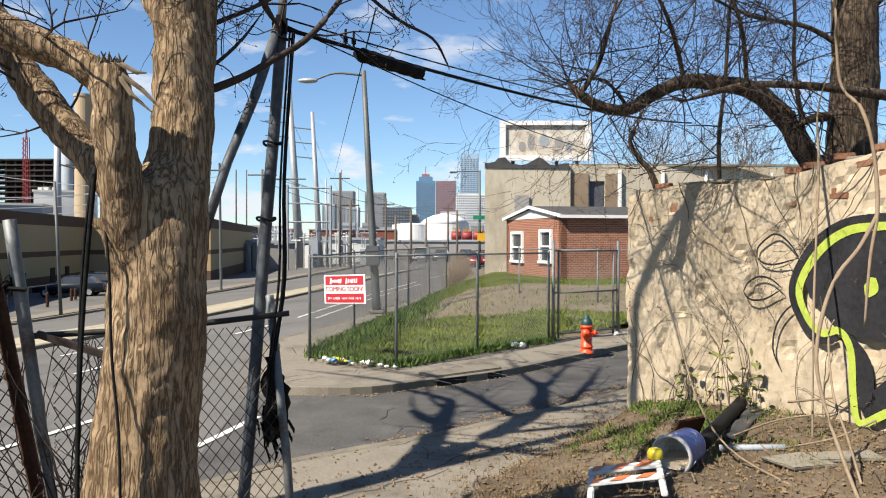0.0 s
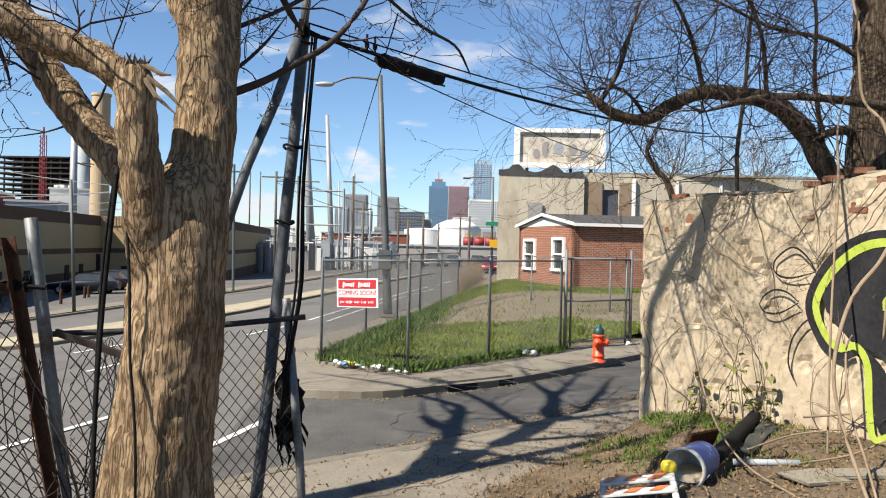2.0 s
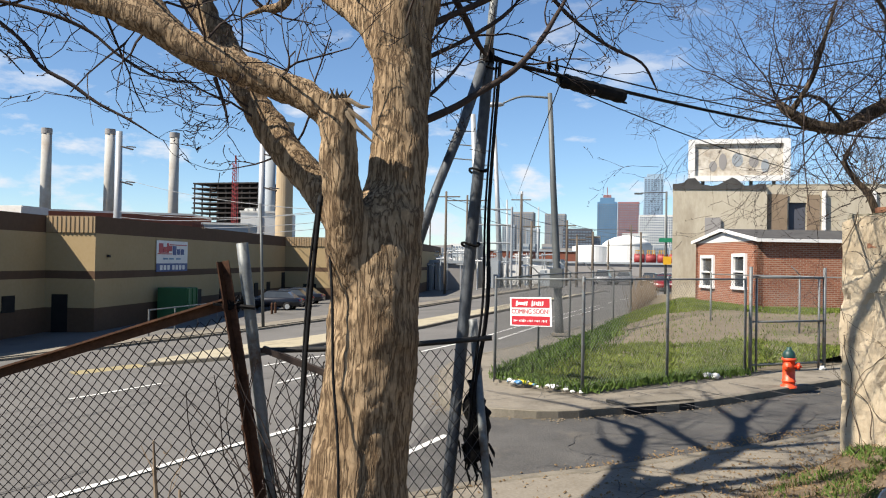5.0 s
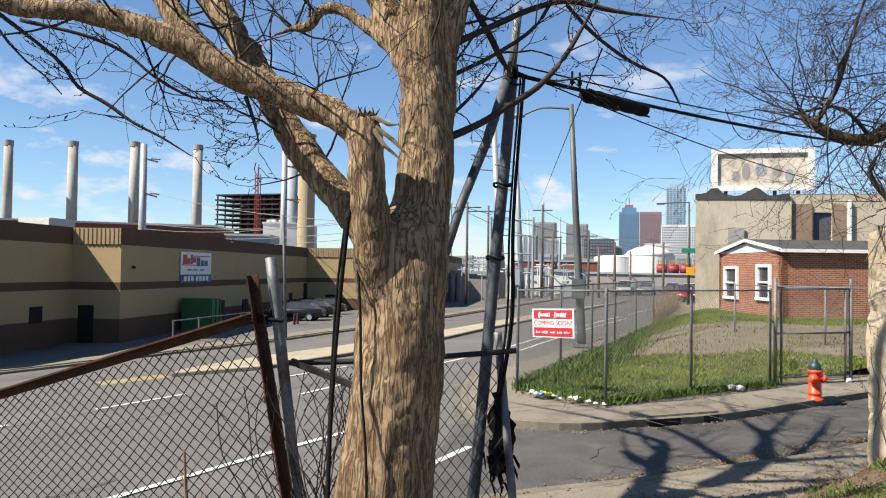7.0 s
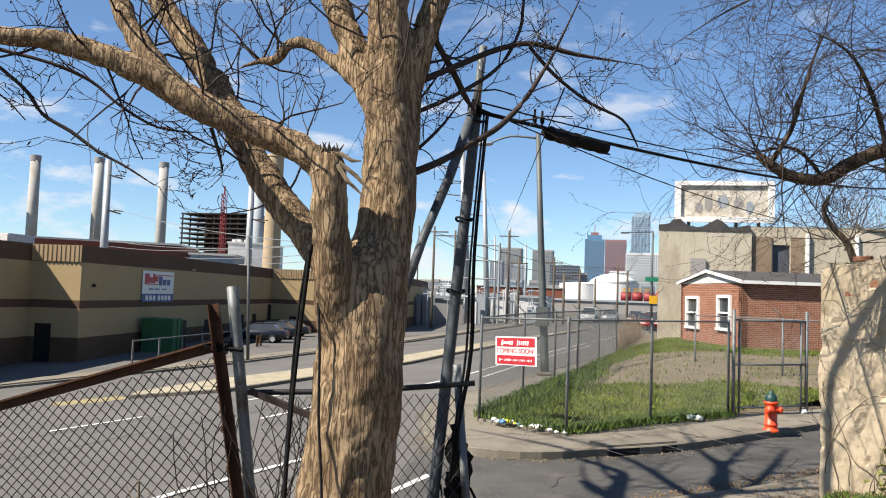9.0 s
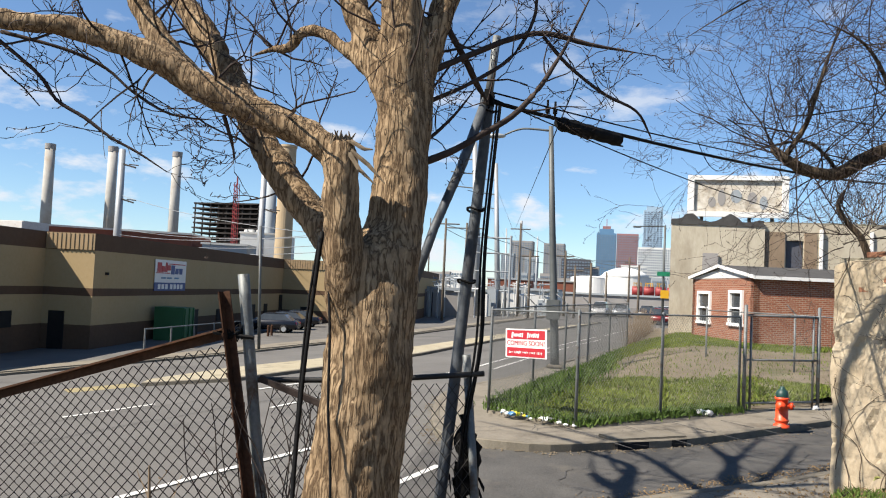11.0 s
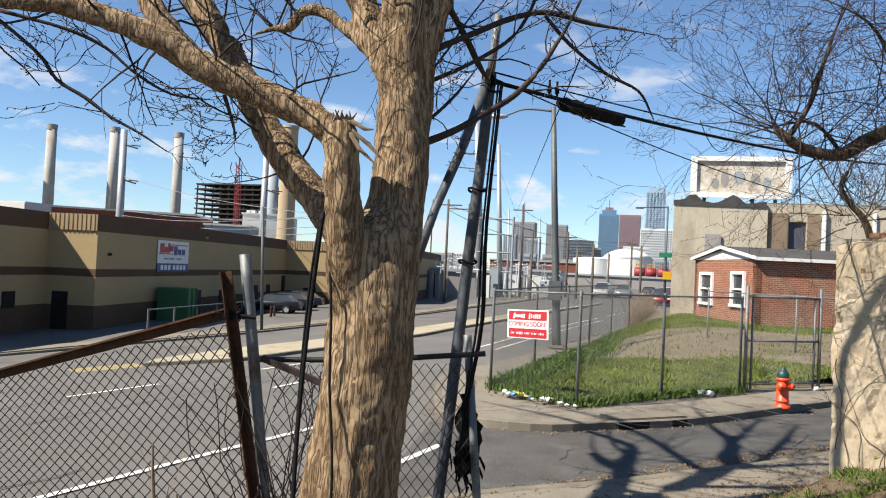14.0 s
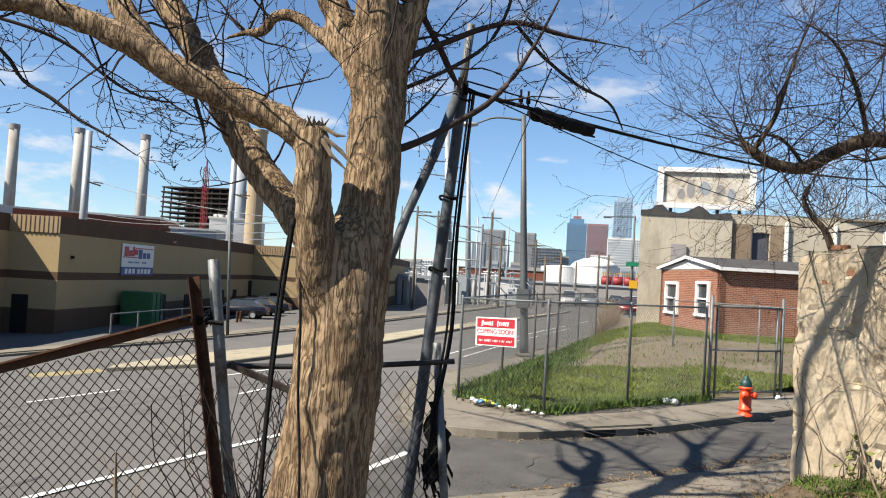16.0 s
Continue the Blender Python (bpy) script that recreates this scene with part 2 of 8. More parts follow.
for sc, lo, hi, tone, power in ((13.0, 0.67, 0.71, (0.10, 0.07, 0.045), 0.85), (46.0, 0.66, 0.72, (0.16, 0.12, 0.08), 0.7), (0.9, 0.56, 0.72, (0.27, 0.21, 0.13), 0.6)):
    pz, pr, pm = pn.new("ShaderNodeTexNoise"), pn.new("ShaderNodeValToRGB"), pn.new("ShaderNodeMix")
    pz.inputs["Scale"].default_value, pz.inputs["Detail"].default_value, pz.inputs["Roughness"].default_value = sc, 5, 0.6
    pr.color_ramp.elements[0].position, pr.color_ramp.elements[1].position = lo, hi
    pr.color_ramp.elements[1].color = (power, power, power, 1)
    pm.data_type = "RGBA"
    pm.inputs["B"].default_value = (*tone, 1)
    pk.new(ptc.outputs["Object"], pz.inputs["Vector"])
    pk.new(pz.outputs["Fac"], pr.inputs["Fac"])
    pk.new(pr.outputs["Color"], pm.inputs["Factor"])
    pk.new(pp.inputs["Base Color"].links[0].from_socket, pm.inputs["A"])
    pk.new(pm.outputs["Result"], pp.inputs["Base Color"])
M["wall_brick"] = surf("wall_brick", (0.162, 0.072, 0.042), (0.252, 0.126, 0.0751), 6, 0.95, 0.5, piece=0.25)
M["cap"] = surf("cap", (0.156, 0.14, 0.11), (0.281, 0.25, 0.195), 3, 0.95, 0.7, depth=0.03, dirt=(0.0624, 0.0702, 0.0351), dirt_scale=3)
M["spray_lime"] = surf("spray_lime", (0.24, 0.3, 0.03), (0.336, 0.396, 0.072), 9, 0.7, 0.3)
M["spray_black"] = surf("spray_black", (0.0072, 0.0072, 0.00844), (0.024, 0.0234, 0.0252), 4, 0.75, 0.4, fine=20, dirt=(0.0958, 0.0783, 0.06), dirt_scale=6, dirt_at=(0.66, 0.74))
M["brick"] = brick_material("brick", (0.171, 0.0532, 0.0281), (0.251, 0.095, 0.0532), (0.274, 0.217, 0.167))
M["brick_far"] = surf("brick_far", (0.132, 0.0511, 0.0331), (0.198, 0.072, 0.048), 0.5, 0.9, 0)
M["white"] = surf("white", (0.569, 0.561, 0.537), (0.648, 0.64, 0.624), 2, 0.6, 0.05)
M["white_worn"] = surf("white_worn", (0.446, 0.432, 0.397), (0.562, 0.554, 0.527), 5, 0.7, 0.2, dirt=(0.274, 0.238, 0.187), dirt_scale=7, dirt_at=(0.58, 0.75))
M["roof"] = surf("roof", (0.042, 0.0408, 0.0396), (0.0783, 0.0751, 0.072), 2, 0.9, 0.3)
M["glass"] = surf("glass", (0.024, 0.03, 0.036), (0.054, 0.06, 0.066), 1, 0.08, 0)
M["stucco"] = surf("stucco", (0.394, 0.345, 0.258), (0.492, 0.443, 0.349), 0.5, 0.95, 0.3, fine=8, dirt=(0.285, 0.24, 0.175), dirt_scale=0.45, stretch=(1, 1, 0.35))
M["stucco_brown"] = surf("stucco_brown", (0.198, 0.144, 0.0958), (0.264, 0.198, 0.138), 0.8, 0.95, 0.3, fine=8)
M["cream"] = surf("cream", (0.298, 0.218, 0.112), (0.343, 0.257, 0.142), 0.3, 0.9, 0.1, fine=5)
M["brown"] = surf("brown", (0.0783, 0.0468, 0.0282), (0.102, 0.0625, 0.0391), 0.3, 0.9, 0.1, fine=5)
M["tan_metal"] = surf("tan_metal", (0.252, 0.171, 0.0844), (0.3, 0.21, 0.114), 1, 0.6, 0.05)
M["dark"] = surf("dark", (0.0072, 0.0066, 0.0066), (0.0168, 0.0156, 0.015), 2, 0.7, 0)
M["green"] = surf("green", (0.012, 0.072, 0.0211), (0.0211, 0.102, 0.0331), 1, 0.6, 0.05)
M["orange"] = surf("orange", (0.60, 0.045, 0.010), (0.70, 0.075, 0.016), 4, 0.45, 0.1)
M["teal"] = surf("teal", (0.0038, 0.0266, 0.0243), (0.00912, 0.0494, 0.0426), 6, 0.5, 0.1)
M["stripe_orange"] = surf("stripe_orange", (0.468, 0.102, 0.024), (0.516, 0.15, 0.048), 6, 0.5, 0.1)
M["sign_red"] = surf("sign_red", (0.312, 0.0072, 0.015), (0.36, 0.015, 0.024), 3, 0.5, 0)
M["sign_blue"] = surf("sign_blue", (0.012, 0.036, 0.156), (0.018, 0.054, 0.192), 3, 0.5, 0)
M["sign_green"] = surf("sign_green", (0, 0.132, 0.06), (0.006, 0.162, 0.0783), 3, 0.5, 0)
M["amber"] = surf("amber", (0.48, 0.252, 0.006), (0.516, 0.3, 0.018), 3, 0.4, 0)
M["yellow"] = surf("yellow", (0.48, 0.372, 0.012), (0.516, 0.42, 0.03), 3, 0.35, 0)
M["paint"] = surf("paint", (0.474, 0.466, 0.435), (0.6, 0.593, 0.561), 3, 0.8, 0.1, dirt=(0.19, 0.182, 0.174), dirt_scale=5, dirt_at=(0.55, 0.75))
M["paint_yellow"] = surf("paint_yellow", (0.228, 0.186, 0.0958), (0.276, 0.231, 0.126), 2, 0.8, 0.1, dirt=(0.168, 0.144, 0.0958), dirt_scale=3)
M["bucket_white"] = surf("bucket_white", (0.397, 0.397, 0.39), (0.518, 0.518, 0.504), 6, 0.4, 0.05, dirt=(0.245, 0.194, 0.144), dirt_scale=8)
M["bucket_blue"] = surf("bucket_blue", (0.0135, 0.0405, 0.171), (0.036, 0.0766, 0.243), 9, 0.4, 0.05, dirt=(0.45, 0.45, 0.432), dirt_scale=12, dirt_at=(0.6, 0.68))
M["rubber"] = surf("rubber", (0.0048, 0.0048, 0.0054), (0.0132, 0.0126, 0.0126), 5, 0.85, 0.2)
M["felt"] = surf("felt", (0.036, 0.036, 0.0372), (0.072, 0.072, 0.0708), 4, 0.95, 0.4)
M["stack"] = surf("stack", (0.312, 0.3, 0.276), (0.396, 0.385, 0.36), 0.12, 0.9, 0, fine=1, dirt=(0.24, 0.198, 0.156), dirt_scale=0.08)
M["stack_tan"] = surf("stack_tan", (0.331, 0.252, 0.156), (0.385, 0.3, 0.198), 0.1, 0.9, 0, fine=1)
M["red_steel"] = surf("red_steel", (0.192, 0.018, 0.0211), (0.24, 0.03, 0.03), 1, 0.6, 0)
M["dark_steel"] = surf("dark_steel", (0.0211, 0.018, 0.018), (0.045, 0.0391, 0.036), 0.3, 0.8, 0)
M["tank"] = surf("tank", (0.585, 0.585, 0.569), (0.664, 0.664, 0.648), 0.1, 0.7, 0, fine=1)
M["tower_blue"] = surf("tower_blue", (0.06, 0.144, 0.252), (0.0897, 0.186, 0.3), 0.03, 0.5, 0, fine=0.3)
M["tower_red"] = surf("tower_red", (0.204, 0.102, 0.108), (0.252, 0.138, 0.138), 0.03, 0.7, 0, fine=0.3)
M["tower_glass"] = surf("tower_glass", (0.221, 0.316, 0.411), (0.284, 0.379, 0.474), 0.02, 0.4, 0, fine=0.3)
M["tower_grey"] = surf("tower_grey", (0.228, 0.252, 0.271), (0.288, 0.312, 0.331), 0.03, 0.7, 0, fine=0.3)
M["tower_brown"] = surf("tower_brown", (0.216, 0.204, 0.198), (0.264, 0.252, 0.24), 0.03, 0.7, 0, fine=0.3)
M["tower_dark"] = surf("tower_dark", (0.036, 0.0391, 0.0511), (0.06, 0.063, 0.0783), 0.03, 0.6, 0, fine=0.3)
M["tower_white"] = surf("tower_white", (0.49, 0.49, 0.474), (0.569, 0.569, 0.553), 0.03, 0.7, 0, fine=0.3)
M["tower_pane"] = surf("tower_pane", (0.0958, 0.132, 0.174), (0.144, 0.18, 0.222), 0.05, 0.3, 0, fine=0.3)
M["car_dark"] = surf("car_dark", (0.0072, 0.00844, 0.0132), (0.012, 0.0132, 0.0192), 2, 0.25, 0)
M["car_silver"] = surf("car_silver", (0.24, 0.252, 0.264), (0.3, 0.312, 0.325), 2, 0.3, 0, 0.4)
M["car_white"] = surf("car_white", (0.42, 0.42, 0.42), (0.48, 0.48, 0.48), 2, 0.3, 0)
M["car_red"] = surf("car_red", (0.15, 0.00897, 0.00897), (0.18, 0.015, 0.015), 2, 0.3, 0)
M["poster"] = surf("poster", (0.34, 0.284, 0.211), (0.601, 0.567, 0.502), 0.9, 0.8, 0, fine=4, dirt=(0.162, 0.138, 0.114), dirt_scale=1.1)
M["plastic_bag"] = surf("plastic_bag", (0.495, 0.495, 0.481), (0.615, 0.615, 0.6), 9, 0.45, 0.6)
M["litter_blue"] = surf("litter_blue", (0.03, 0.132, 0.3), (0.0897, 0.24, 0.396), 9, 0.45, 0.4)

# ---- mesh helpers ----


def lot_rise(x, y):
    """The vacant lot climbs gently towards the brick house."""
    a, b = min(max((y - 18) / 13, 0), 1), min(max((x + 0.6) / 3, 0), 1)
    return 0.68 * a * b


def g(x, y):
    """Height of the street: it falls to the west."""
    return max(-2.6, 0.08 * (min(x, -2.0) + 2.0))


def finish(name, bm, material, smooth=False):
    me = bpy.data.meshes.new(name)
    if smooth:
        for f in bm.faces:
            f.smooth = True
    bm.to_mesh(me)
    bm.free()
    me.materials.append(M[material])
    return me


def part(name, bm, material, parent=None, label="", smooth=False):
    ob = new(name, finish(name, bm, material, smooth))
    if parent is not None:
        ob.parent = parent
        ob.matrix_parent_inverse = parent.matrix_basis.inverted()
    if label:
        ob["label"] = label
    return ob


def thing(name, label, category, at=(0, 0, 0), group="", kind=""):
    ob = new(name)
    ob.empty_display_size = 0.2
    ob.matrix_basis = pose(*at)
    return tagged(ob, label, category, group, kind)


def box(bm, c, s, m=None):
    v = bmesh.ops.create_cube(bm, size=1)["verts"]
    bmesh.ops.scale(bm, vec=s, verts=v)
    bmesh.ops.translate(bm, vec=c, verts=v)
    if m is not None:
        bmesh.ops.transform(bm, matrix=m, verts=v)
    return v


def bbox(bm, c, s, r=0.01, m=None):
    """A box with rounded edges."""
    v = box(bm, c, s)
    e = list({q for w in v for q in w.link_edges})
    out = bmesh.ops.bevel(bm, geom=e, offset=r, segments=2, affect="EDGES")["verts"]
    if m is not None:
        bmesh.ops.transform(bm, matrix=m, verts=list({*[w for w in v if w.is_valid], *out}))


def ring(bm, c, axis, r, n, wob=0.0, seed=0.0, twist=0.0):
    a = Vector(axis).normalized()
    u = a.cross(Vector((0.31, 0.2, 0.93)) if abs(a.z) < 0.8 else Vector((0, 1, 0.05))).normalized()
    w = a.cross(u)
    out = []
    for i in range(n):
        t = 2 * math.pi * i / n + twist
        q = Vector(c) + (u * math.cos(t) + w * math.sin(t)) * r
        if wob:
            q += (u * math.cos(t) + w * math.sin(t)) * r * wob * noise.noise(q * 5 + Vector((seed, 0, 0)))
        out.append(bm.verts.new(q))
    return out


def bridge(bm, a, b):
    n = len(a)
    for i in range(n):
        bm.faces.new((a[i], a[(i + 1) % n], b[(i + 1) % n], b[i]))


def tube(bm, pts, n=8, cap=True, wob=0.0, seed=0.0):
    """Sweeps a round section along (x, y, z, radius) points."""
    prev = first = None
    for i, p in enumerate(pts):
        a = Vector(pts[max(i - 1, 0)][:3])
        b = Vector(pts[min(i + 1, len(pts) - 1)][:3])
        r = ring(bm, p[:3], b - a, p[3], n, wob, seed)
        if prev:
            bridge(bm, prev, r)
        else:
            first = r
        prev = r
    if cap and n > 2:
        bm.faces.new(first[::-1])
        bm.faces.new(prev)


def rod(bm, a, b, r, n=8, r2=None):
    tube(bm, [(*a, r), (*b, r if r2 is None else r2)], n)


def smooth_path(pts, k=4):
    """Rounds a chain of (x, y, z, radius) points."""
    out = []
    for i in range(len(pts) - 1):
        p0, p1, p2, p3 = (np.array(pts[j]) for j in (max(i - 1, 0), i, i + 1, min(i + 2, len(pts) - 1)))
        for s in range(k):
            t = s / k
            out.append(tuple(0.5 * (2 * p1 + (p2 - p0) * t + (2 * p0 - 5 * p1 + 4 * p2 - p3) * t * t + (3 * p1 - p0 - 3 * p2 + p3) * t ** 3)))
    out.append(tuple(map(float, pts[-1])))
    return [(*q[:3], max(q[3], 0.001)) for q in out]


def prism(bm, poly, z0, z1):
    """An upright block over a plan outline."""
    lo = [bm.verts.new((x, y, z0)) for x, y in poly]
    hi = [bm.verts.new((x, y, z1)) for x, y in poly]
    bridge(bm, lo, hi)
    bm.faces.new(hi)
    bm.faces.new(lo[::-1])
    bmesh.ops.recalc_face_normals(bm, faces=bm.faces)


def slab(name, poly, lift, thick, material, label, category, kind="structure", wav=0.0):
    """A paved sheet with real thickness that follows the street's fall."""
    bm = bmesh.new()
    top = [bm.verts.new((x, y, g(x, y) + lift)) for x, y in poly]
    low = [bm.verts.new((x, y, g(x, y) + lift - thick)) for x, y in poly]
    f = bm.faces.new(top)
    bridge(bm, low, top)
    bmesh.ops.triangulate(bm, faces=[f])
    bmesh.ops.recalc_face_normals(bm, faces=bm.faces)
    return tagged(part(name, bm, material), label, category, "", kind)


def strip(name, left, right, lift, material, label, category, across=10, k=3):
    """A road surface between two edge lines."""
    def fine(line):
        return [p[:2] for p in smooth_path([(x, y, 0, 1) for x, y in line], k)]
    a, b = fine(left), fine(right)
    bm = bmesh.new()
    rows = []
    for p, q in zip(a, b):
        row = []
        for i in range(across + 1):
            t = i / across
            x, y = p[0] + (q[0] - p[0]) * t, p[1] + (q[1] - p[1]) * t
            row.append(bm.verts.new((x, y, g(x, y) + lift)))
        rows.append(row)
    for r, s in zip(rows, rows[1:]):
        for i in range(across):
            bm.faces.new((r[i], r[i + 1], s[i + 1], s[i]))
    bmesh.ops.recalc_face_normals(bm, faces=bm.faces)
    if sum(f.normal.z for f in bm.faces) < 0:
        bmesh.ops.reverse_faces(bm, faces=bm.faces)
    return tagged(part(name, bm, material), label, category, "", "structure")


def mark(name, pts, width, material, label, lift=0.022):
    """Painted line on the road."""
    bm = bmesh.new()
    prev = None
    for i, (x, y) in enumerate(pts):
        d = Vector(pts[min(i + 1, len(pts) - 1)]) - Vector(pts[max(i - 1, 0)])
        s = Vector((-d.y, d.x)).normalized() * width / 2
        cur = [bm.verts.new((x + s.x * e, y + s.y * e, g(x, y) + lift)) for e in (1, -1)]
        if prev:
            bm.faces.new((prev[0], prev[1], cur[1], cur[0]))
        prev = cur
    bmesh.ops.recalc_face_normals(bm, faces=bm.faces)
    if sum(f.normal.z for f in bm.faces) < 0:
        bmesh.ops.reverse_faces(bm, faces=bm.faces)
    return tagged(part(name, bm, material), label, "road marking", "", "structure")


def mesh_panel(name, c00, c10, c11, c01, parent, r=0.0017, pitch=0.072, material="wire", bulge=0.0, slope=0.66):
    """Woven wire between four corners (low start, low end, high end, high start)."""
    c = [Vector(q) for q in (c00, c10, c11, c01)]
    w = (c[1] - c[0]).length
    h = ((c[3] - c[0]).length + (c[2] - c[1]).length) / 2
    nrm = (c[1] - c[0]).cross(c[3] - c[0]).normalized()

    def at(u, v, off):
        s, t = u / w, v / h
        q = (c[0] * (1 - s) + c[1] * s) * (1 - t) + (c[3] * (1 - s) + c[2] * s) * t
        sag = math.sin(math.pi * s) * math.sin(math.pi * t) * bulge * (0.6 + 0.4 * noise.noise(q * 2))
        return q + nrm * (off + sag)
    bm = bmesh.new()
    for sgn in (1, -1):
        k = -int(h / slope / pitch) - 2
        while k * pitch < w + h / slope:
            u0 = k * pitch
            a, b = (u0, u0 + h / slope) if sgn > 0 else (u0 + h / slope, u0)
            t0, t1 = 0.0, 1.0
            du = b - a
            lo, hi = (-a / du, (w - a) / du)
            lo, hi = min(lo, hi), max(lo, hi)
            t0, t1 = max(t0, lo), min(t1, hi)
            across = (at(b, h, 0) - at(a, 0, 0)).cross(nrm).normalized()
            if t1 - t0 > 0.02:
                n = 1 if not bulge else max(1, int((t1 - t0) * 6))
                prev = None
                for i in range(n + 1):
                    t = t0 + (t1 - t0) * i / n
                    q = at(a + du * t, h * t, sgn * r * 0.8)
                    cur = [bm.verts.new(q + d * r) for d in (nrm, across * 0.87 - nrm * 0.5, -across * 0.87 - nrm * 0.5)]
                    if prev:
                        bridge(bm, prev, cur)
                    prev = cur
            k += 1
    return part(name, bm, material, parent)


def twigs(bm, p, d, length, r, level, rng, bend=0.35, up=0.15, fork=3, n=4):
    """A crooked twig that forks into thinner ones."""
    segs = 5 if level > 0 else 4
    pts, q, d = [], Vector(p), Vector(d).normalized()
    for i in range(segs + 1):
        t = i / segs
        pts.append((*q, r * (1 - 0.6 * t)))
        d = (d + Vector((rng.gauss(0, bend), rng.gauss(0, bend), rng.gauss(0, bend) + up)) * 0.5).normalized()
        q = q + d * length / segs
        if level > 0 and i >= 1 and rng.random() < fork / segs:
            side = Vector((rng.gauss(0, 1), rng.gauss(0, 1), rng.gauss(0, 1)))
            side = (side - d * side.dot(d)).normalized()
            twigs(bm, q, d * 0.75 + side * rng.uniform(0.5, 1.0), length * rng.uniform(0.45, 0.75), max(r * (1 - 0.6 * t) * 0.62, 0.0026), level - 1, rng, bend, up, fork, 3)
    tube(bm, pts, n, False)
    if level == 0:
        for s in range(2):
            a = Vector(pts[-1 - s][:3])
            b = a + Vector((rng.gauss(0, 0.012), rng.gauss(0, 0.012), rng.gauss(0.008, 0.012)))
            tube(bm, [(*a, r * 0.5), (*((a + b) / 2), r * 1.5), (*b, r * 0.3)], 3, False)

# ---- ground, roads, pavements ----
bm = bmesh.new()
xs = [-3000, -900, -300, -120, -70, -50, -34.5, -30, -20, -10, -5, -2, 5, 12, 30, 80, 250, 900, 3000]
ys = [-900, -200, -60, -20, -8, 0, 8, 16, 30, 50, 80, 140, 300, 800, 2000, 4500]
grid = [[bm.verts.new((x, y, g(x, y) - 0.03)) for y in ys] for x in xs]
for a, b in zip(grid, grid[1:]):
    for j in range(len(ys) - 1):
        bm.faces.new((a[j], b[j], b[j + 1], a[j + 1]))
tagged(part("ground", bm, "yard"), "bare brown-grey ground of the industrial district", "ground", "", "structure")

WEST = [(-60, -40), (-42, -10), (-34, 5), (-28, 17), (-22.84, 27.87), (-20.95, 32.59), (-19.1, 36.4), (-14.4, 56.7), (-12.26, 73.6), (-8.5, 100), (-2, 150), (18, 300), (60, 600)]
EAST = [(-20, -40), (-9, -10), (-5.2, 2), (-3.0, 6.8), (-2.5, 9.5), (-2.9, 13.6), (-4.29, 19.83), (-2.96, 23.5), (-2.3, 26.2), (-0.03, 38.4), (2.2, 52), (7, 90), (14, 150), (38, 300), (82, 600)]
WEST = WEST[:1] + [(-50, -24), (-38, -3)] + WEST[2:]
while len(WEST) < len(EAST):
    WEST.insert(-1, ((WEST[-2][0] + WEST[-1][0]) / 2, (WEST[-2][1] + WEST[-1][1]) / 2))
strip("road", WEST, EAST, 0.0, "asphalt", "worn grey asphalt of the wide main street", "road", 16)
SIDE_N = [(-2.6, 7.0), (-1.58, 8.5), (-0.92, 9.02), (-0.17, 9.58), (0.84, 10.52), (2.84, 12.5), (8.8, 19.5), (28, 42)]
SIDE_F = [(-3.2, 13.2), (-2.56, 12.8), (-1.47, 12.67), (-0.24, 13.41), (1.17, 14.53), (4.14, 18.1), (10, 25), (30, 49)]
strip("road_side", SIDE_F, SIDE_N, 0.008, "side_asphalt", "patched dark asphalt of the narrow side street", "road", 8)

KERB_FAR = [(-2.36, 26.2), (-2.96, 23.48), (-3.66, 21.49), (-4.2, 19.6), (-4.0, 17.4), (-3.4, 14.6), (-2.75, 13.1), (-1.47, 12.67), (-0.24, 13.41), (1.17, 14.53), (4.14, 18.1), (10, 25), (30, 49)]
FENCE_BACK = [(30, 51.2), (10, 27.2), (4.4, 20.2), (2.45, 18.55), (0.7, 16.7), (-0.87, 14.75), (-2.68, 16.05), (-2.2, 19.8), (-1.66, 23.1), (-1.15, 26.3), (-0.55, 31.5), (0.15, 35.8), (1.3, 46), (3.2, 56), (8.2, 90), (15.5, 150)]
slab("pavement_corner", KERB_FAR + FENCE_BACK + [(14, 150), (7, 90), (2.2, 52), (-0.03, 38.4)], 0.13, 0.2, "concrete", "cracked pale concrete corner pavement", "pavement")
LOT = FENCE_BACK[2:14] + [(20, 56), (34, 50), (30, 51.2), (10, 27.2)]
slab("lot_ground", [(x + 0.02, y + 0.1) for x, y in LOT], 0.145, 0.3, "gravel", "gravel and earth of the vacant corner lot", "ground")
bm = bmesh.new()
rows = []
for i in range(26):
    y = 18.2 + 30 * i / 25
    rows.append([bm.verts.new((max(-0.6, 0.13 * (y - 31.5) - 0.4) + 0.02 + (14 + 0.9 * (y - 18) ) * (j / 20) * min(1, (0.12 + (y - 18.2) / 14)), y, lot_rise(max(-0.6, 0.13 * (y - 31.5) - 0.4) + (14 + 0.9 * (y - 18)) * (j / 20) * min(1, (0.12 + (y - 18.2) / 14)), y) + 0.147 + 0.03 * noise.noise(Vector((j, i, 0))))) for j in range(21)])
for a, b in zip(rows, rows[1:]):
    for j in range(20):
        bm.faces.new((a[j], a[j + 1], b[j + 1], b[j]))
tagged(part("lot_bank", bm, "gravel", None, "", True), "earth of the lot rising to the brick house", "ground", "", "structure")
KERB_NEAR = [(-7.4, 1.0), (-6.4, 3.6), (-5.3, 5.5), (-3.7, 6.9), (-2.3, 7.8), (-1.58, 8.5), (-0.92, 9.02), (-0.17, 9.58), (0.84, 10.52), (2.84, 12.5), (8.8, 19.5), (28, 42)]
WALK_BACK = [(29.5, 40.5), (10, 17.7), (3.9, 10.6), (2.2, 9.0), (0.5, 7.0), (-0.5, 6.0), (-1.6, 5.0), (-3.2, 3.0), (-5, 0.5)]
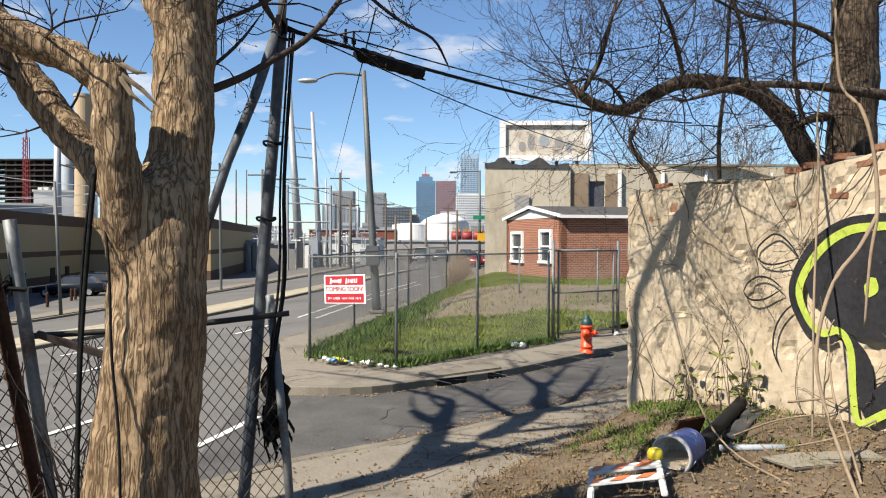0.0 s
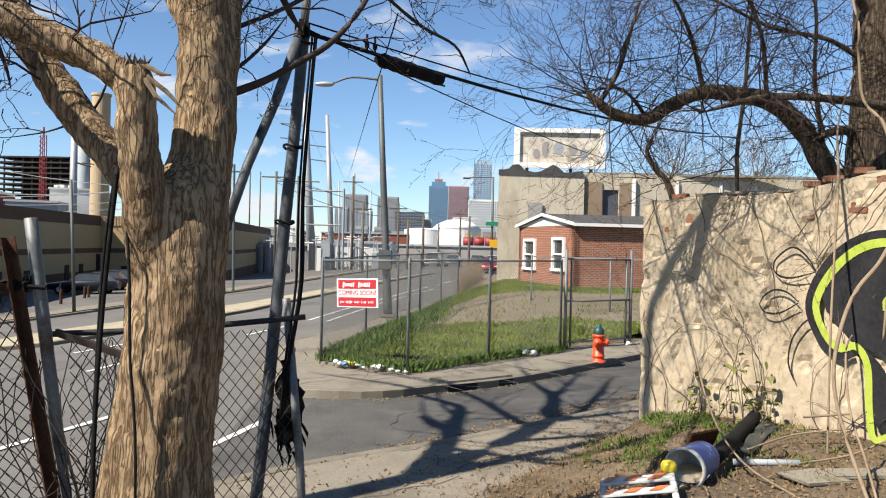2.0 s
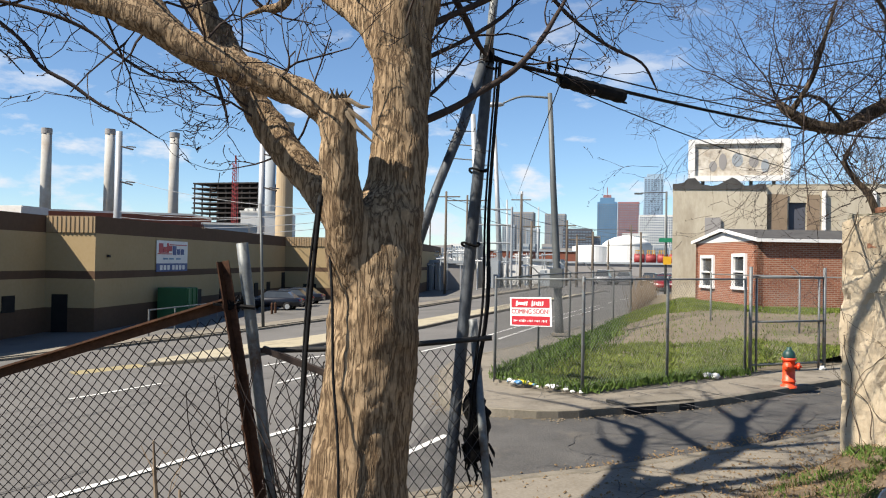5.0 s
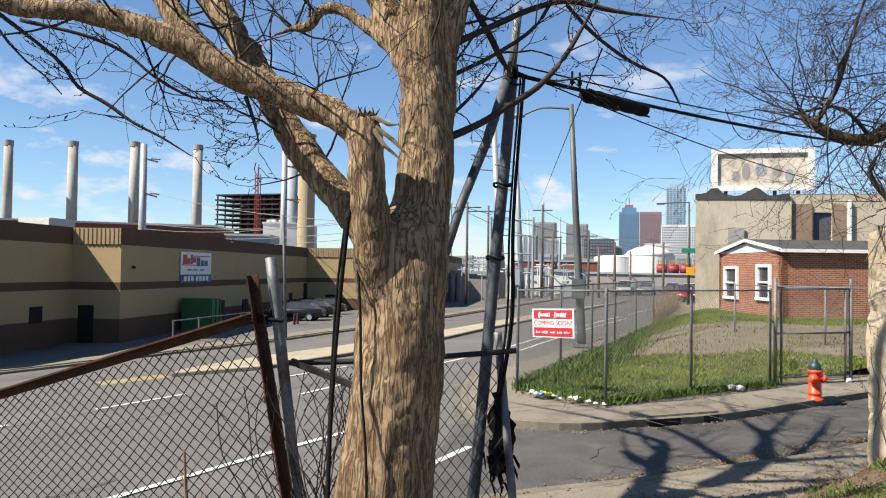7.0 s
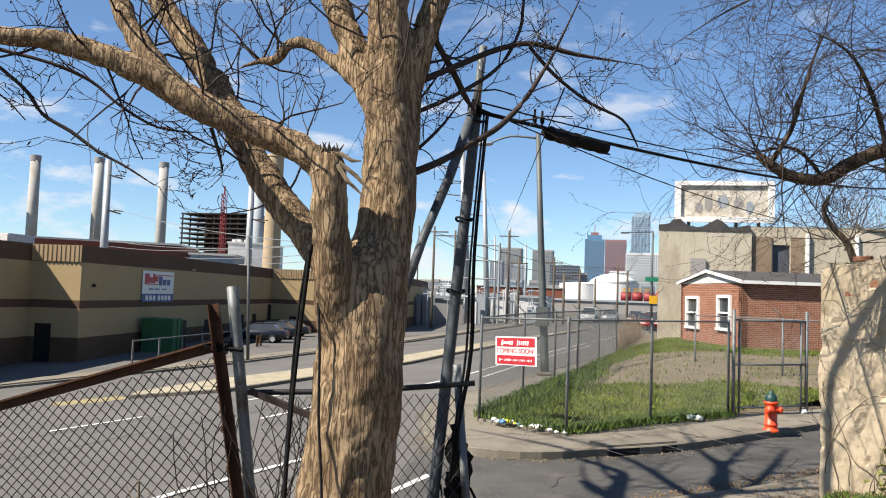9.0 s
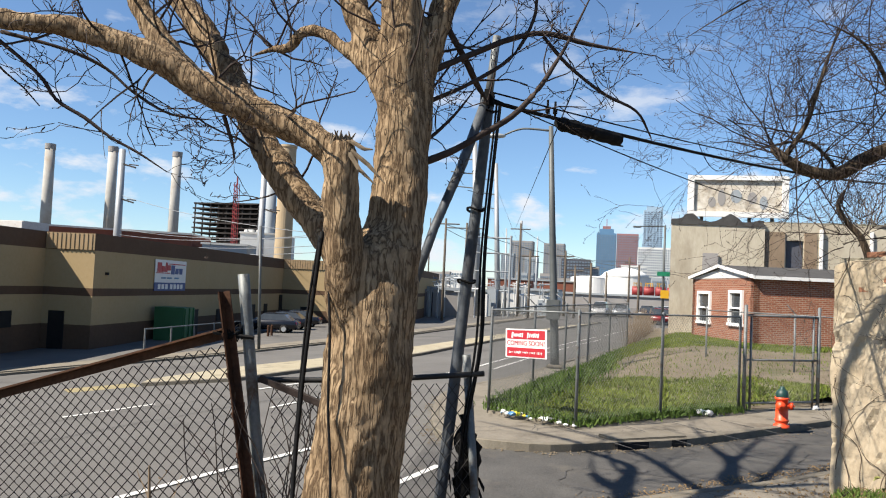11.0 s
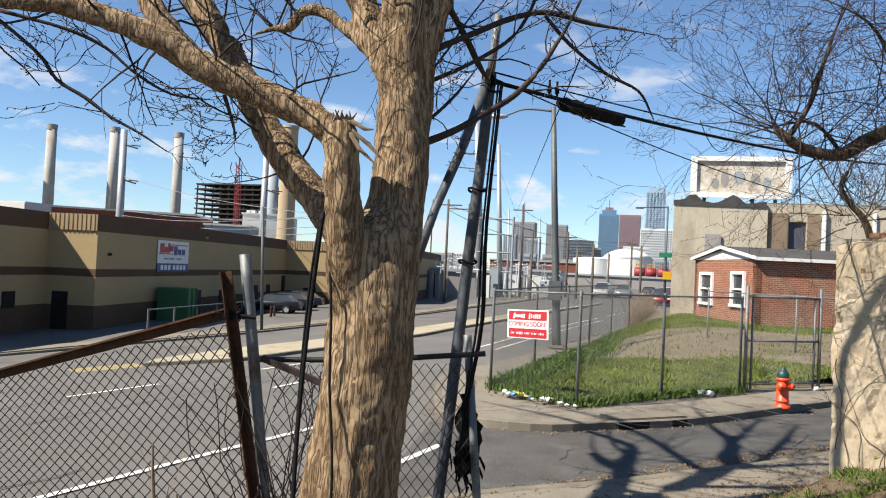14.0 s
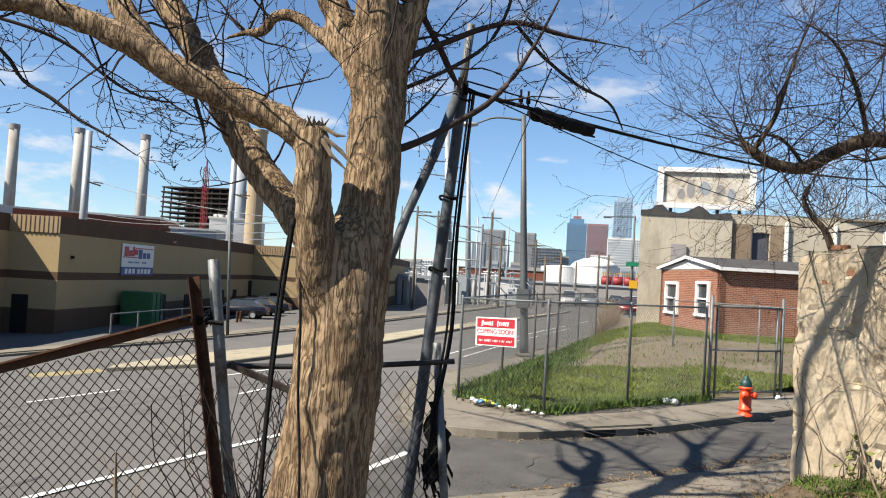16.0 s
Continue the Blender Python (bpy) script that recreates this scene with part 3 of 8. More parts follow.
slab("pavement_near", KERB_NEAR + WALK_BACK, 0.115, 0.2, "concrete", "dirty concrete pavement beside the fenced lot", "pavement")
slab("pavement_west", [(-29, 17), (-23.9, 27.9), (-22.0, 32.6), (-20.0, 36.4), (-15.2, 56.7), (-13, 73.6), (-9.2, 100), (-11, 100), (-15, 73.6), (-17.8, 56.7), (-23, 36.4), (-25.2, 30.4), (-31, 17)], 0.1, 0.2, "concrete", "pale pavement along the warehouse side", "pavement")
slab("yard_paving", [(-31, 16), (-25.2, 30.4), (-23, 36.4), (-17.8, 56.7), (-15, 73.6), (-11, 100), (-40, 130), (-60, 30)], 0.03, 0.2, "asphalt", "warehouse forecourt of grey asphalt", "paving")
slab("median", [(-14.6, 22.4), (-12.12, 23.57), (-10.84, 27.03), (-8.67, 34.06), (-8.09, 38.47), (-6.59, 46.36), (-4.51, 57.97), (-1.9, 69.6), (-2.3, 69.8), (-5.2, 60), (-7.46, 52.45), (-10.12, 39.74), (-12.63, 31.49), (-14.41, 27.74), (-15.1, 23.6)], 0.11, 0.2, "median", "raised sandy concrete strip between the lanes", "median")


def kerb(name, line, lift, parent_label):
    bm = bmesh.new()
    prev = None
    for i, (x, y) in enumerate(line):
        d = Vector(line[min(i + 1, len(line) - 1)]) - Vector(line[max(i - 1, 0)])
        s = Vector((-d.y, d.x)).normalized() * 0.08
        z = g(x, y) + lift
        cur = [bm.verts.new((x + s.x * e, y + s.y * e, z + h)) for e, h in ((1, -0.25), (1, 0.0), (0.7, 0.012), (-0.7, 0.012), (-1, 0.0), (-1, -0.25))]
        if prev:
            bridge(bm, prev, cur)
        prev = cur
    bmesh.ops.recalc_face_normals(bm, faces=bm.faces)
    return tagged(part(name, bm, "kerb"), parent_label, "kerb", "", "structure")


kerb("kerb_corner", [p[:2] for p in smooth_path([(x, y, 0, 1) for x, y in [(2.2, 52), (-0.03, 38.4)] + KERB_FAR], 4)], 0.13, "worn concrete kerb round the street corner")
kerb("kerb_near", [p[:2] for p in smooth_path([(x, y, 0, 1) for x, y in KERB_NEAR], 4)], 0.115, "worn concrete kerb of the near pavement")
kerb("kerb_west", [(-28.2, 17), (-22.84, 27.87), (-20.95, 32.59), (-19.1, 36.4), (-14.4, 56.7), (-12.26, 73.6), (-8.5, 100)], 0.1, "concrete kerb of the warehouse pavement")
kerb("kerb_median", [(-14.6, 22.4), (-12.12, 23.57), (-10.84, 27.03), (-8.67, 34.06), (-8.09, 38.47), (-6.59, 46.36), (-4.51, 57.97), (-1.9, 69.6)], 0.11, "kerb of the raised strip between the lanes")

mark("lane_line", [(-7.1, 6.4), (-6.4, 8.42), (-5.74, 10.45), (-4.97, 12.5), (-4.75, 13.2)], 0.12, "paint", "solid white lane line worn by traffic")
mark("edge_line", [(-3.2, 9.0), (-2.85, 10.22), (-2.59, 11.24)], 0.11, "paint", "white edge line by the side street")
for a, b in (((-12.27, 15.78), (-11.36, 18.02)), ((-10.1, 21.2), (-9.2, 23.5)), ((-7.95, 17.32), (-7.3, 20.0)), ((-13.6, 12.0), (-12.9, 13.9)), ((-6.1, 23.5), (-5.3, 26.2))):
    mark("lane_dash", [a, b], 0.11, "paint", "broken white lane line on the street")
mark("edge_line", [(-5.01, 27.63), (-4.46, 31.43), (-2.5, 42), (0.5, 60)], 0.1, "paint", "white parking line by the pavement")
mark("edge_line", [(-4.26, 26.69), (-3.18, 34.16), (-1.2, 45)], 0.1, "paint", "white edge line by the pavement")
mark("median_nose_paint", [(-16.2, 21.0), (-14.9, 22.6)], 0.9, "paint_yellow", "faded yellow paint before the raised strip")
for k, (a, b) in enumerate((((-9.0, 3), (-7.0, 9.4)), ((-10.6, 12.5), (-7.6, 22)), ((-15, 8), (-10.2, 19.5)))):
    rng = random.Random(k)
    pts = [(a[0] + (b[0] - a[0]) * t / 14 + rng.gauss(0, 0.05), a[1] + (b[1] - a[1]) * t / 14) for t in range(15)]
    mark("tar_seam", pts, 0.035, "roof", "dark tar-filled crack in the street", 0.018)


def lot_height(x, y):
    d = (x + 0.44) * 0.786 - (y - 7.26) * 0.618
    t = min(max((d + 0.25) / 3.0, 0), 1)
    t = t * t * (3 - 2 * t)
    p = Vector((x, y, 0))
    return 0.06 + 0.58 * t + 0.26 * min(t * 4, 1) * math.exp(-((x - 2.25) ** 2 + (y - 9.3) ** 2) / 0.5) + 0.10 * min(t * 3, 1) * noise.noise(p * 0.9) + 0.035 * noise.noise(p * 3.1) + 0.02 * noise.noise(p * 8)


bm = bmesh.new()
nx, ny = 110, 130
grid = [[None] * (ny + 1) for _ in range(nx + 1)]
for i in range(nx + 1):
    for j in range(ny + 1):
        x, y = -6 + 15 * i / nx, -6 + 18 * j / ny
        if (x + 0.44) * 0.786 - (y - 7.26) * 0.618 > -0.5 and x > -4.4 + 0.3 * y:
            grid[i][j] = bm.verts.new((x, y, lot_height(x, y)))
for i in range(nx):
    for j in range(ny):
        q = (grid[i][j], grid[i + 1][j], grid[i + 1][j + 1], grid[i][j + 1])
        if all(q):
            bm.faces.new(q)
tagged(part("lot_earth", bm, "dirt", None, "", True), "uneven brown earth of the overgrown lot", "ground", "", "structure")

# ---- retaining wall ----
W0, W1 = Vector((2.38, 10.5)), Vector((5.4, 5.85))
WD = (W1 - W0).normalized()
WN = Vector((WD.y, -WD.x))
if WN.dot(-W0) < 0:
    WN = -WN


def on_wall(s, z, off=0.0):
    """A point s metres along the wall's near face, z up, off metres out of it."""
    q = W0 + WD * s + WN * off
    return Vector((q.x, q.y, z))


def wall_top(s):
    return 2.98 + 0.075 * s + 0.05 * math.sin(s * 2.3) + 0.035 * noise.noise(Vector((s * 3, 0, 0)))


old_wall = thing("wall_lot", "old plastered wall, stained and patched, with painted scrawl", "wall", (*W0, 0.2), "", "structure")
bm = bmesh.new()
LEN = (W1 - W0).length
n = 120
cols = []
for i in range(n + 1):
    s = LEN * i / n
    col = []
    for j in range(46):
        z = 0.0 + (wall_top(s) - 0.0) * j / 45
        p = Vector((s * 1.0, z, 0))
        off = 0.045 * noise.noise(p * 0.9) + 0.018 * noise.noise(p * 3.2) + 0.008 * noise.noise(p * 9)
        chip = noise.noise(p * 4.1 + Vector((7, 0, 0)))
        off -= 0.03 if chip > 0.36 else 0
        col.append(bm.verts.new(on_wall(s, z, off)))
    for e in (0.0, -0.3):
        col.append(bm.verts.new(on_wall(s, wall_top(s) + (0.01 if e else 0.02), -0.06 + e)))
    col.append(bm.verts.new(on_wall(s, 0.0, -0.36)))
    cols.append(col)
for a, b in zip(cols, cols[1:]):
    for j in range(len(a) - 1):
        bm.faces.new((a[j], b[j], b[j + 1], a[j + 1]))
bm.faces.new(cols[0][::-1])
bm.faces.new(cols[-1])
bmesh.ops.recalc_face_normals(bm, faces=bm.faces)
part("plaster_face", bm, "plaster", old_wall)
rng = random.Random(5)
bm = bmesh.new()
s = 0.05
while s < LEN - 0.1:
    w = rng.uniform(0.15, 0.4)
    bbox(bm, (0, 0, 0), (w, 0.36, rng.uniform(0.04, 0.09)), 0.015, Matrix.Translation(on_wall(s + w / 2, wall_top(s) + 0.02, -0.19)) @ Matrix.Rotation(math.atan2(WD.y, WD.x) + rng.gauss(0, 0.05), 4, "Z") @ Matrix.Rotation(rng.gauss(0, 0.06), 4, "X"))
    s += w + rng.uniform(0, 0.05)
part("coping", bm, "cap", old_wall, "broken mossy coping")
bm = bmesh.new()
bbox(bm, (0, 0, 0), (0.2, 0.1, 0.065), 0.006)
brick_me = finish("brick", bm, "wall_brick")
for k in range(18):
    s = rng.choice((rng.uniform(0.3, 0.8), rng.uniform(2.2, 4.4)))
    b = new("brick", brick_me)
    b.parent = old_wall
    b.matrix_parent_inverse = old_wall.matrix_basis.inverted()
    top = rng.random() < 0.45
    b.matrix_basis = Matrix.Translation(on_wall(s, wall_top(s) + 0.075 if top else wall_top(s) - rng.uniform(0.06, 0.5), -0.15 if top else -0.042)) @ Matrix.Rotation(math.atan2(WD.y, WD.x) + (rng.gauss(0, 0.3) if top else 0), 4, "Z") @ Matrix.Rotation(rng.gauss(0, 0.1), 4, "Y")


def paint_stroke(name, pts, width, material, off, label):
    """Spray-paint line on the wall: (s, z) points with a width."""
    path = smooth_path([(s, z, 0, w * width) for s, z, w in pts], 6)
    bm = bmesh.new()
    prev = None
    for i, p in enumerate(path):
        d = Vector(path[min(i + 1, len(path) - 1)][:2]) - Vector(path[max(i - 1, 0)][:2])
        q = Vector((-d.y, d.x)).normalized() * p[3] / 2
        cur = [bm.verts.new(on_wall(p[0] + q.x * e, p[1] + q.y * e, off)) for e in (1, -1)]
        if prev:
            bm.faces.new((prev[0], prev[1], cur[1], cur[0]))
        prev = cur
    return part(name, bm, material, old_wall, label)


# ---- main tree ----


def limb_mesh(chains, voxel, material, name, parent, label, k=4, rough=0.02, grain=0.17):
    """Limbs grown together into one skin."""
    bm = bmesh.new()
    for c in chains:
        tube(bm, smooth_path(c, k), 14, True, 0.12, c[0][0])
    bmesh.ops.recalc_face_normals(bm, faces=bm.faces)
    ob = part(name, bm, material, parent, label, True)
    r = ob.modifiers.new("skin", "REMESH")
    r.mode, r.voxel_size, r.use_smooth_shade = "VOXEL", voxel, True
    s = ob.modifiers.new("soften", "SMOOTH")
    s.factor, s.iterations = 0.5, 5
    t = bpy.data.textures.new(name + "_relief", "CLOUDS")
    t.noise_scale, t.noise_depth = grain, 5
    d = ob.modifiers.new("relief", "DISPLACE")
    d.texture, d.strength, d.mid_level, d.texture_coords = t, rough, 0.5, "LOCAL"
    return ob


tree = thing("tree", "old bare tree with furrowed brown bark and a broken limb", "tree", (-1.4, 3.9, lot_height(-1.4, 3.9)))
TRUNK = [(-1.42, 3.95, 0.0, 0.40), (-1.42, 3.92, 0.35, 0.34), (-1.41, 3.9, 0.85, 0.285), (-1.42, 3.9, 1.36, 0.248), (-1.385, 3.9, 1.7, 0.23), (-1.36, 3.9, 2.05, 0.23), (-1.35, 3.9, 2.33, 0.22), (-1.34, 3.92, 2.54, 0.205), (-1.29, 3.99, 2.77, 0.16), (-1.28, 4.03, 3.04, 0.147), (-1.3, 4.04, 3.34, 0.129), (-1.32, 4.06, 3.64, 0.119), (-1.33, 4.08, 3.95, 0.113), (-1.36, 4.1, 4.44, 0.104), (-1.4, 4.2, 5.29, 0.089), (-1.3, 4.3, 6.4, 0.05)]
STUB = [(-1.43, 3.84, 2.3, 0.14), (-1.44, 3.76, 2.5, 0.118), (-1.46, 3.70, 2.73, 0.098), (-1.475, 3.67, 2.95, 0.088), (-1.475, 3.66, 3.11, 0.078), (-1.475, 3.65, 3.2, 0.056)]
BUTTRESS = [(-1.56, 3.84, 0.2, 0.17), (-1.58, 3.80, 1.0, 0.13), (-1.53, 3.80, 1.5, 0.10), (-1.50, 3.82, 1.95, 0.07), (-1.47, 3.84, 2.2, 0.05)]
BRANCH = [(-1.49, 3.69, 3.01, 0.078), (-1.55, 3.70, 3.15, 0.078), (-1.70, 3.71, 3.25, 0.075), (-1.88, 3.7, 3.32, 0.076), (-2.08, 3.66, 3.39, 0.08), (-2.24, 3.62, 3.47, 0.077), (-2.43, 3.56, 3.58, 0.07), (-2.65, 3.5, 3.67, 0.062), (-2.88, 3.42, 3.72, 0.054), (-3.15, 3.3, 3.73, 0.049), (-3.56, 3.1, 3.8, 0.039), (-4.3, 2.9, 4.0, 0.02)]
FORK = [(-2.28, 3.62, 3.48, 0.07), (-2.44, 3.66, 3.65, 0.067), (-2.61, 3.7, 3.84, 0.063), (-2.79, 3.75, 4.14, 0.056), (-3.1, 3.8, 4.8, 0.04), (-3.3, 3.9, 5.6, 0.02)]
BACK = [(-1.5, 3.98, 2.55, 0.1), (-1.72, 4.08, 2.8, 0.09), (-1.93, 4.15, 3.01, 0.093), (-2.14, 4.2, 3.26, 0.09), (-2.32, 4.25, 3.54, 0.086), (-2.53, 4.3, 3.84, 0.08), (-2.76, 4.35, 4.11, 0.075), (-3.07, 4.4, 4.52, 0.063), (-3.5, 4.5, 5.3, 0.03)]
RSTEM = [(-1.27, 4.02, 2.6, 0.09), (-1.245, 4.1, 3.03, 0.085), (-1.235, 4.13, 3.37, 0.078), (-1.21, 4.16, 3.69, 0.076), (-1.14, 4.2, 4.01, 0.075), (-1.05, 4.25, 4.41, 0.072), (-1.0, 4.3, 5.01, 0.058), (-0.8, 4.4, 6.0, 0.03)]
UPLEFT = [(-1.37, 4.06, 3.5, 0.08), (-1.52, 4.15, 3.81, 0.083), (-1.64, 4.2, 4.05, 0.08), (-1.8, 4.3, 4.45, 0.07), (-2.1, 4.5, 5.3, 0.04)]
KNOB = [(-1.42, 4.08, 3.58, 0.05), (-1.54, 4.12, 3.7, 0.044), (-1.69, 4.15, 3.82, 0.04), (-1.84, 4.2, 3.92, 0.037), (-1.97, 4.22, 3.93, 0.034), (-2.04, 4.24, 3.85, 0.03), (-2.17, 4.25, 3.84, 0.02), (-2.28, 4.26, 3.81, 0.014), (-2.35, 4.27, 3.76, 0.011)]
limb_mesh([TRUNK, STUB, BUTTRESS, BRANCH, FORK, BACK, RSTEM, UPLEFT, KNOB], 0.017, "bark", "trunk", tree, "furrowed tan and brown bark", rough=0.034, grain=0.10)
BOUGHS = [
    [(-1.15, 4.15, 3.19, 0.021), (-1.02, 4.2, 3.26, 0.019), (-0.91, 4.25, 3.34, 0.02), (-0.74, 4.3, 3.46, 0.017), (-0.61, 4.35, 3.62, 0.015), (-0.53, 4.4, 3.77, 0.012), (-0.46, 4.45, 3.92, 0.009), (-0.3, 4.5, 4.3, 0.005)],
    [(-1.13, 4.2, 3.71, 0.02), (-0.95, 4.3, 3.82, 0.018), (-0.78, 4.4, 3.92, 0.017), (-0.6, 4.5, 3.98, 0.016), (-0.35, 4.6, 3.94, 0.013), (-0.05, 4.7, 3.91, 0.01)],
    [(-0.61, 4.5, 3.96, 0.011), (-0.47, 4.6, 3.82, 0.011), (-0.27, 4.7, 3.68, 0.01), (-0.08, 4.8, 3.6, 0.008), (0.0, 4.9, 3.49, 0.006), (0.02, 4.9, 3.44, 0.004)],
    [(-1.12, 4.2, 3.95, 0.021), (-1.03, 4.4, 3.79, 0.02), (-1.0, 4.6, 3.71, 0.02), (-0.97, 4.8, 3.66, 0.015)],
    [(-1.16, 4.2, 3.53, 0.013), (-0.97, 4.3, 3.65, 0.012), (-0.77, 4.4, 3.82, 0.011), (-0.67, 4.5, 4.06, 0.01), (-0.65, 4.5, 4.25, 0.008), (-0.6, 4.6, 4.8, 0.005)],
    [(-1.17, 4.2, 3.32, 0.01), (-1.06, 4.3, 3.47, 0.009), (-0.94, 4.3, 3.63, 0.007)],
    [(-3.35, 3.2, 3.78, 0.012), (-3.03, 3.4, 3.5, 0.01), (-2.93, 3.45, 3.36, 0.01), (-2.8, 3.5, 3.28, 0.009), (-2.68, 3.55, 3.19, 0.008), (-2.55, 3.6, 3.12, 0.006), (-2.41, 3.65, 3.03, 0.004)],
    [(-3.24, 3.4, 3.7, 0.011), (-2.93, 3.5, 3.63, 0.01), (-2.77, 3.6, 3.56, 0.009), (-2.64, 3.65, 3.45, 0.008), (-2.44, 3.7, 3.34, 0.007), (-2.24, 3.8, 3.33, 0.004)],
    [(-2.15, 3.72, 3.34, 0.011), (-2.11, 3.75, 3.2, 0.008), (-2.09, 3.76, 3.1, 0.004)],
]
for k, q in ((0, (-1.27, 4.1, 3.14, 0.022)), (1, (-1.22, 4.15, 3.65, 0.021)), (3, (-1.17, 4.19, 4.0, 0.021)), (4, (-1.25, 4.14, 3.47, 0.014)), (5, (-1.25, 4.12, 3.25, 0.011))):
    BOUGHS[k].insert(0, q)
for c in BOUGHS:
    bm = bmesh.new()
    tube(bm, smooth_path(c[:-1] + [(*c[-1][:3], 0.002)], 4), 7, True, 0.2, c[0][0])
    part("bough", bm, "twig", tree, "", True)
rng = random.Random(11)
bm = bmesh.new()
for c, num, ln, up in ((BRANCH, 16, 0.55, 0.05), (FORK, 14, 0.6, 0.15), (BACK, 14, 0.6, 0.15), (UPLEFT, 10, 0.6, 0.15), (RSTEM, 10, 0.7, 0.15), (TRUNK[9:], 8, 0.7, 0.2), (KNOB[3:], 9, 0.4, 0.12), *((b, 5, 0.3, 0.1) for b in BOUGHS)):
    path = smooth_path(c, 4)
    for _ in range(num):
        q = rng.choice(path[len(path) // 4:])
        d = Vector((rng.gauss(-0.15, 1), rng.gauss(0, 0.7), rng.gauss(0.5, 0.7)))
        twigs(bm, q[:3], d, ln * rng.uniform(0.6, 1.3), min(q[3] * 0.4, 0.008), 2, rng, 0.32, up, 3)
tagged(part("fine_branching", bm, "twig", tree), kind="stuff")
rng = random.Random(21)
bm = bmesh.new()
for k in range(16):
    a = 2 * math.pi * k / 16
    p = Vector((-1.48 + 0.042 * math.cos(a), 3.655 + 0.042 * math.sin(a), 3.14))
    tube(bm, [(*p, 0.014), (*(p + Vector((rng.gauss(0, 0.008), rng.gauss(0, 0.008), 0.05))), 0.011), (*(p + Vector((rng.gauss(0, 0.012), rng.gauss(0, 0.012), rng.uniform(0.07, 0.12)))), 0.002)], 4)
part("splintered_end", bm, "broken", tree, "dark splintered wood")
bm = bmesh.new()
for a, b in (((-1.44, 3.63, 3.16), (-1.22, 3.56, 2.98)), ((-1.43, 3.62, 3.14), (-1.26, 3.55, 2.97)), ((-1.42, 3.63, 3.19), (-1.29, 3.57, 3.14))):
    m = [a[i] * 0.5 + b[i] * 0.5 + rng.gauss(0, 0.008) for i in range(3)]
    tube(bm, [(*a, 0.013), (*m, 0.009), (*b, 0.003)], 5, True, 0.5)
part("splinter", bm, "broken", tree, "torn pale wood hanging down")

# ---- tree behind the wall ----
wall_tree = thing("tree", "bare dark-barked tree leaning over the plastered wall", "tree", (4.75, 9.5, 0.2))
RT = [(4.7, 9.5, 0.0, 0.36), (4.72, 9.5, 1.4, 0.31), (4.73, 9.5, 2.48, 0.289), (4.75, 9.5, 3.4, 0.275), (4.79, 9.5, 4.33, 0.262), (4.8, 9.5, 5.25, 0.25), (4.83, 9.5, 6.57, 0.2), (4.7, 9.4, 8.0, 0.12), (4.4, 9.3, 9.4, 0.05)]
RL = [(4.72, 9.55, 2.3, 0.160), (4.5, 9.6, 3.08, 0.142), (4.24, 9.55, 3.47, 0.135), (3.92, 9.5, 3.93, 0.124), (3.55, 9.4, 4.17, 0.112), (3.12, 9.3, 4.23, 0.096), (2.71, 9.2, 4.23, 0.088), (2.36, 9.1, 4.08, 0.080), (2.02, 9, 3.88, 0.076), (1.72, 8.9, 3.89, 0.069), (1.48, 8.8, 4, 0.062), (1.33, 8.8, 4.13, 0.048)]
limb_mesh([RT, RL], 0.035, "bark_dark", "trunk", wall_tree, "dark rough bark")
R_BOUGHS = [
    [(5.09, 9.1, 4.04, 0.07), (4.41, 8.9, 4.08, 0.054), (3.87, 8.8, 4.11, 0.044), (3.28, 8.7, 4.1, 0.037), (2.86, 8.7, 4.01, 0.031), (2.5, 8.6, 3.89, 0.02)],
    [(4.72, 9.5, 3.9, 0.067), (4.27, 9.4, 3.85, 0.053), (4.01, 9.4, 3.72, 0.047)],
    [(3.2, 9.4, 2.9, 0.025), (3.14, 9.3, 3.57, 0.026), (3.17, 9.2, 4.2, 0.023), (3.21, 9.2, 4.84, 0.02), (3.27, 9.2, 5.67, 0.014)],
    [(1.48, 8.8, 4.03, 0.05), (1.67, 8.8, 4.36, 0.042), (1.79, 8.8, 4.79, 0.034), (1.97, 8.8, 5.4, 0.02)],
    [(2.02, 9.0, 3.91, 0.038), (1.89, 9.0, 4.09, 0.032), (1.71, 9.0, 4.22, 0.022), (1.32, 8.9, 4.14, 0.013), (0.9, 8.8, 4.0, 0.007)],
    [(3.5, 9.4, 4.2, 0.05), (3.3, 9.1, 4.9, 0.04), (2.9, 8.9, 5.5, 0.028), (2.3, 8.7, 6.0, 0.014)],
    [(4.75, 9.5, 5.1, 0.09), (4.1, 9.1, 5.7, 0.07), (3.2, 8.8, 6.0, 0.05), (2.2, 8.5, 5.95, 0.033), (1.2, 8.3, 5.6, 0.02), (0.4, 8.2, 5.1, 0.009)],
    [(4.8, 9.5, 5.6, 0.08), (4.3, 8.6, 6.2, 0.06), (3.6, 7.8, 6.3, 0.04), (2.8, 7.2, 6.0, 0.025), (2.0, 6.8, 5.5, 0.012)],
    [(4.8, 9.5, 5.0, 0.07), (5.3, 8.8, 5.6, 0.05), (5.2, 8.0, 5.9, 0.03), (4.7, 7.2, 5.7, 0.015)],
    [(2.71, 9.2, 4.25, 0.05), (2.5, 9.0, 4.8, 0.04), (2.2, 8.8, 5.2, 0.025), (1.7, 8.6, 5.4, 0.012)],
    [(4.24, 9.5, 3.5, 0.05), (4.0, 9.3, 4.4, 0.04), (3.9, 9.1, 5.2, 0.03), (3.6, 9.0, 6.0, 0.015)],
    [(4.78, 9.5, 4.6, 0.06), (4.2, 9.4, 4.9, 0.045), (3.5, 9.3, 5.0, 0.035), (2.7, 9.2, 5.3, 0.02), (2.0, 9.0, 5.2, 0.01)],
]
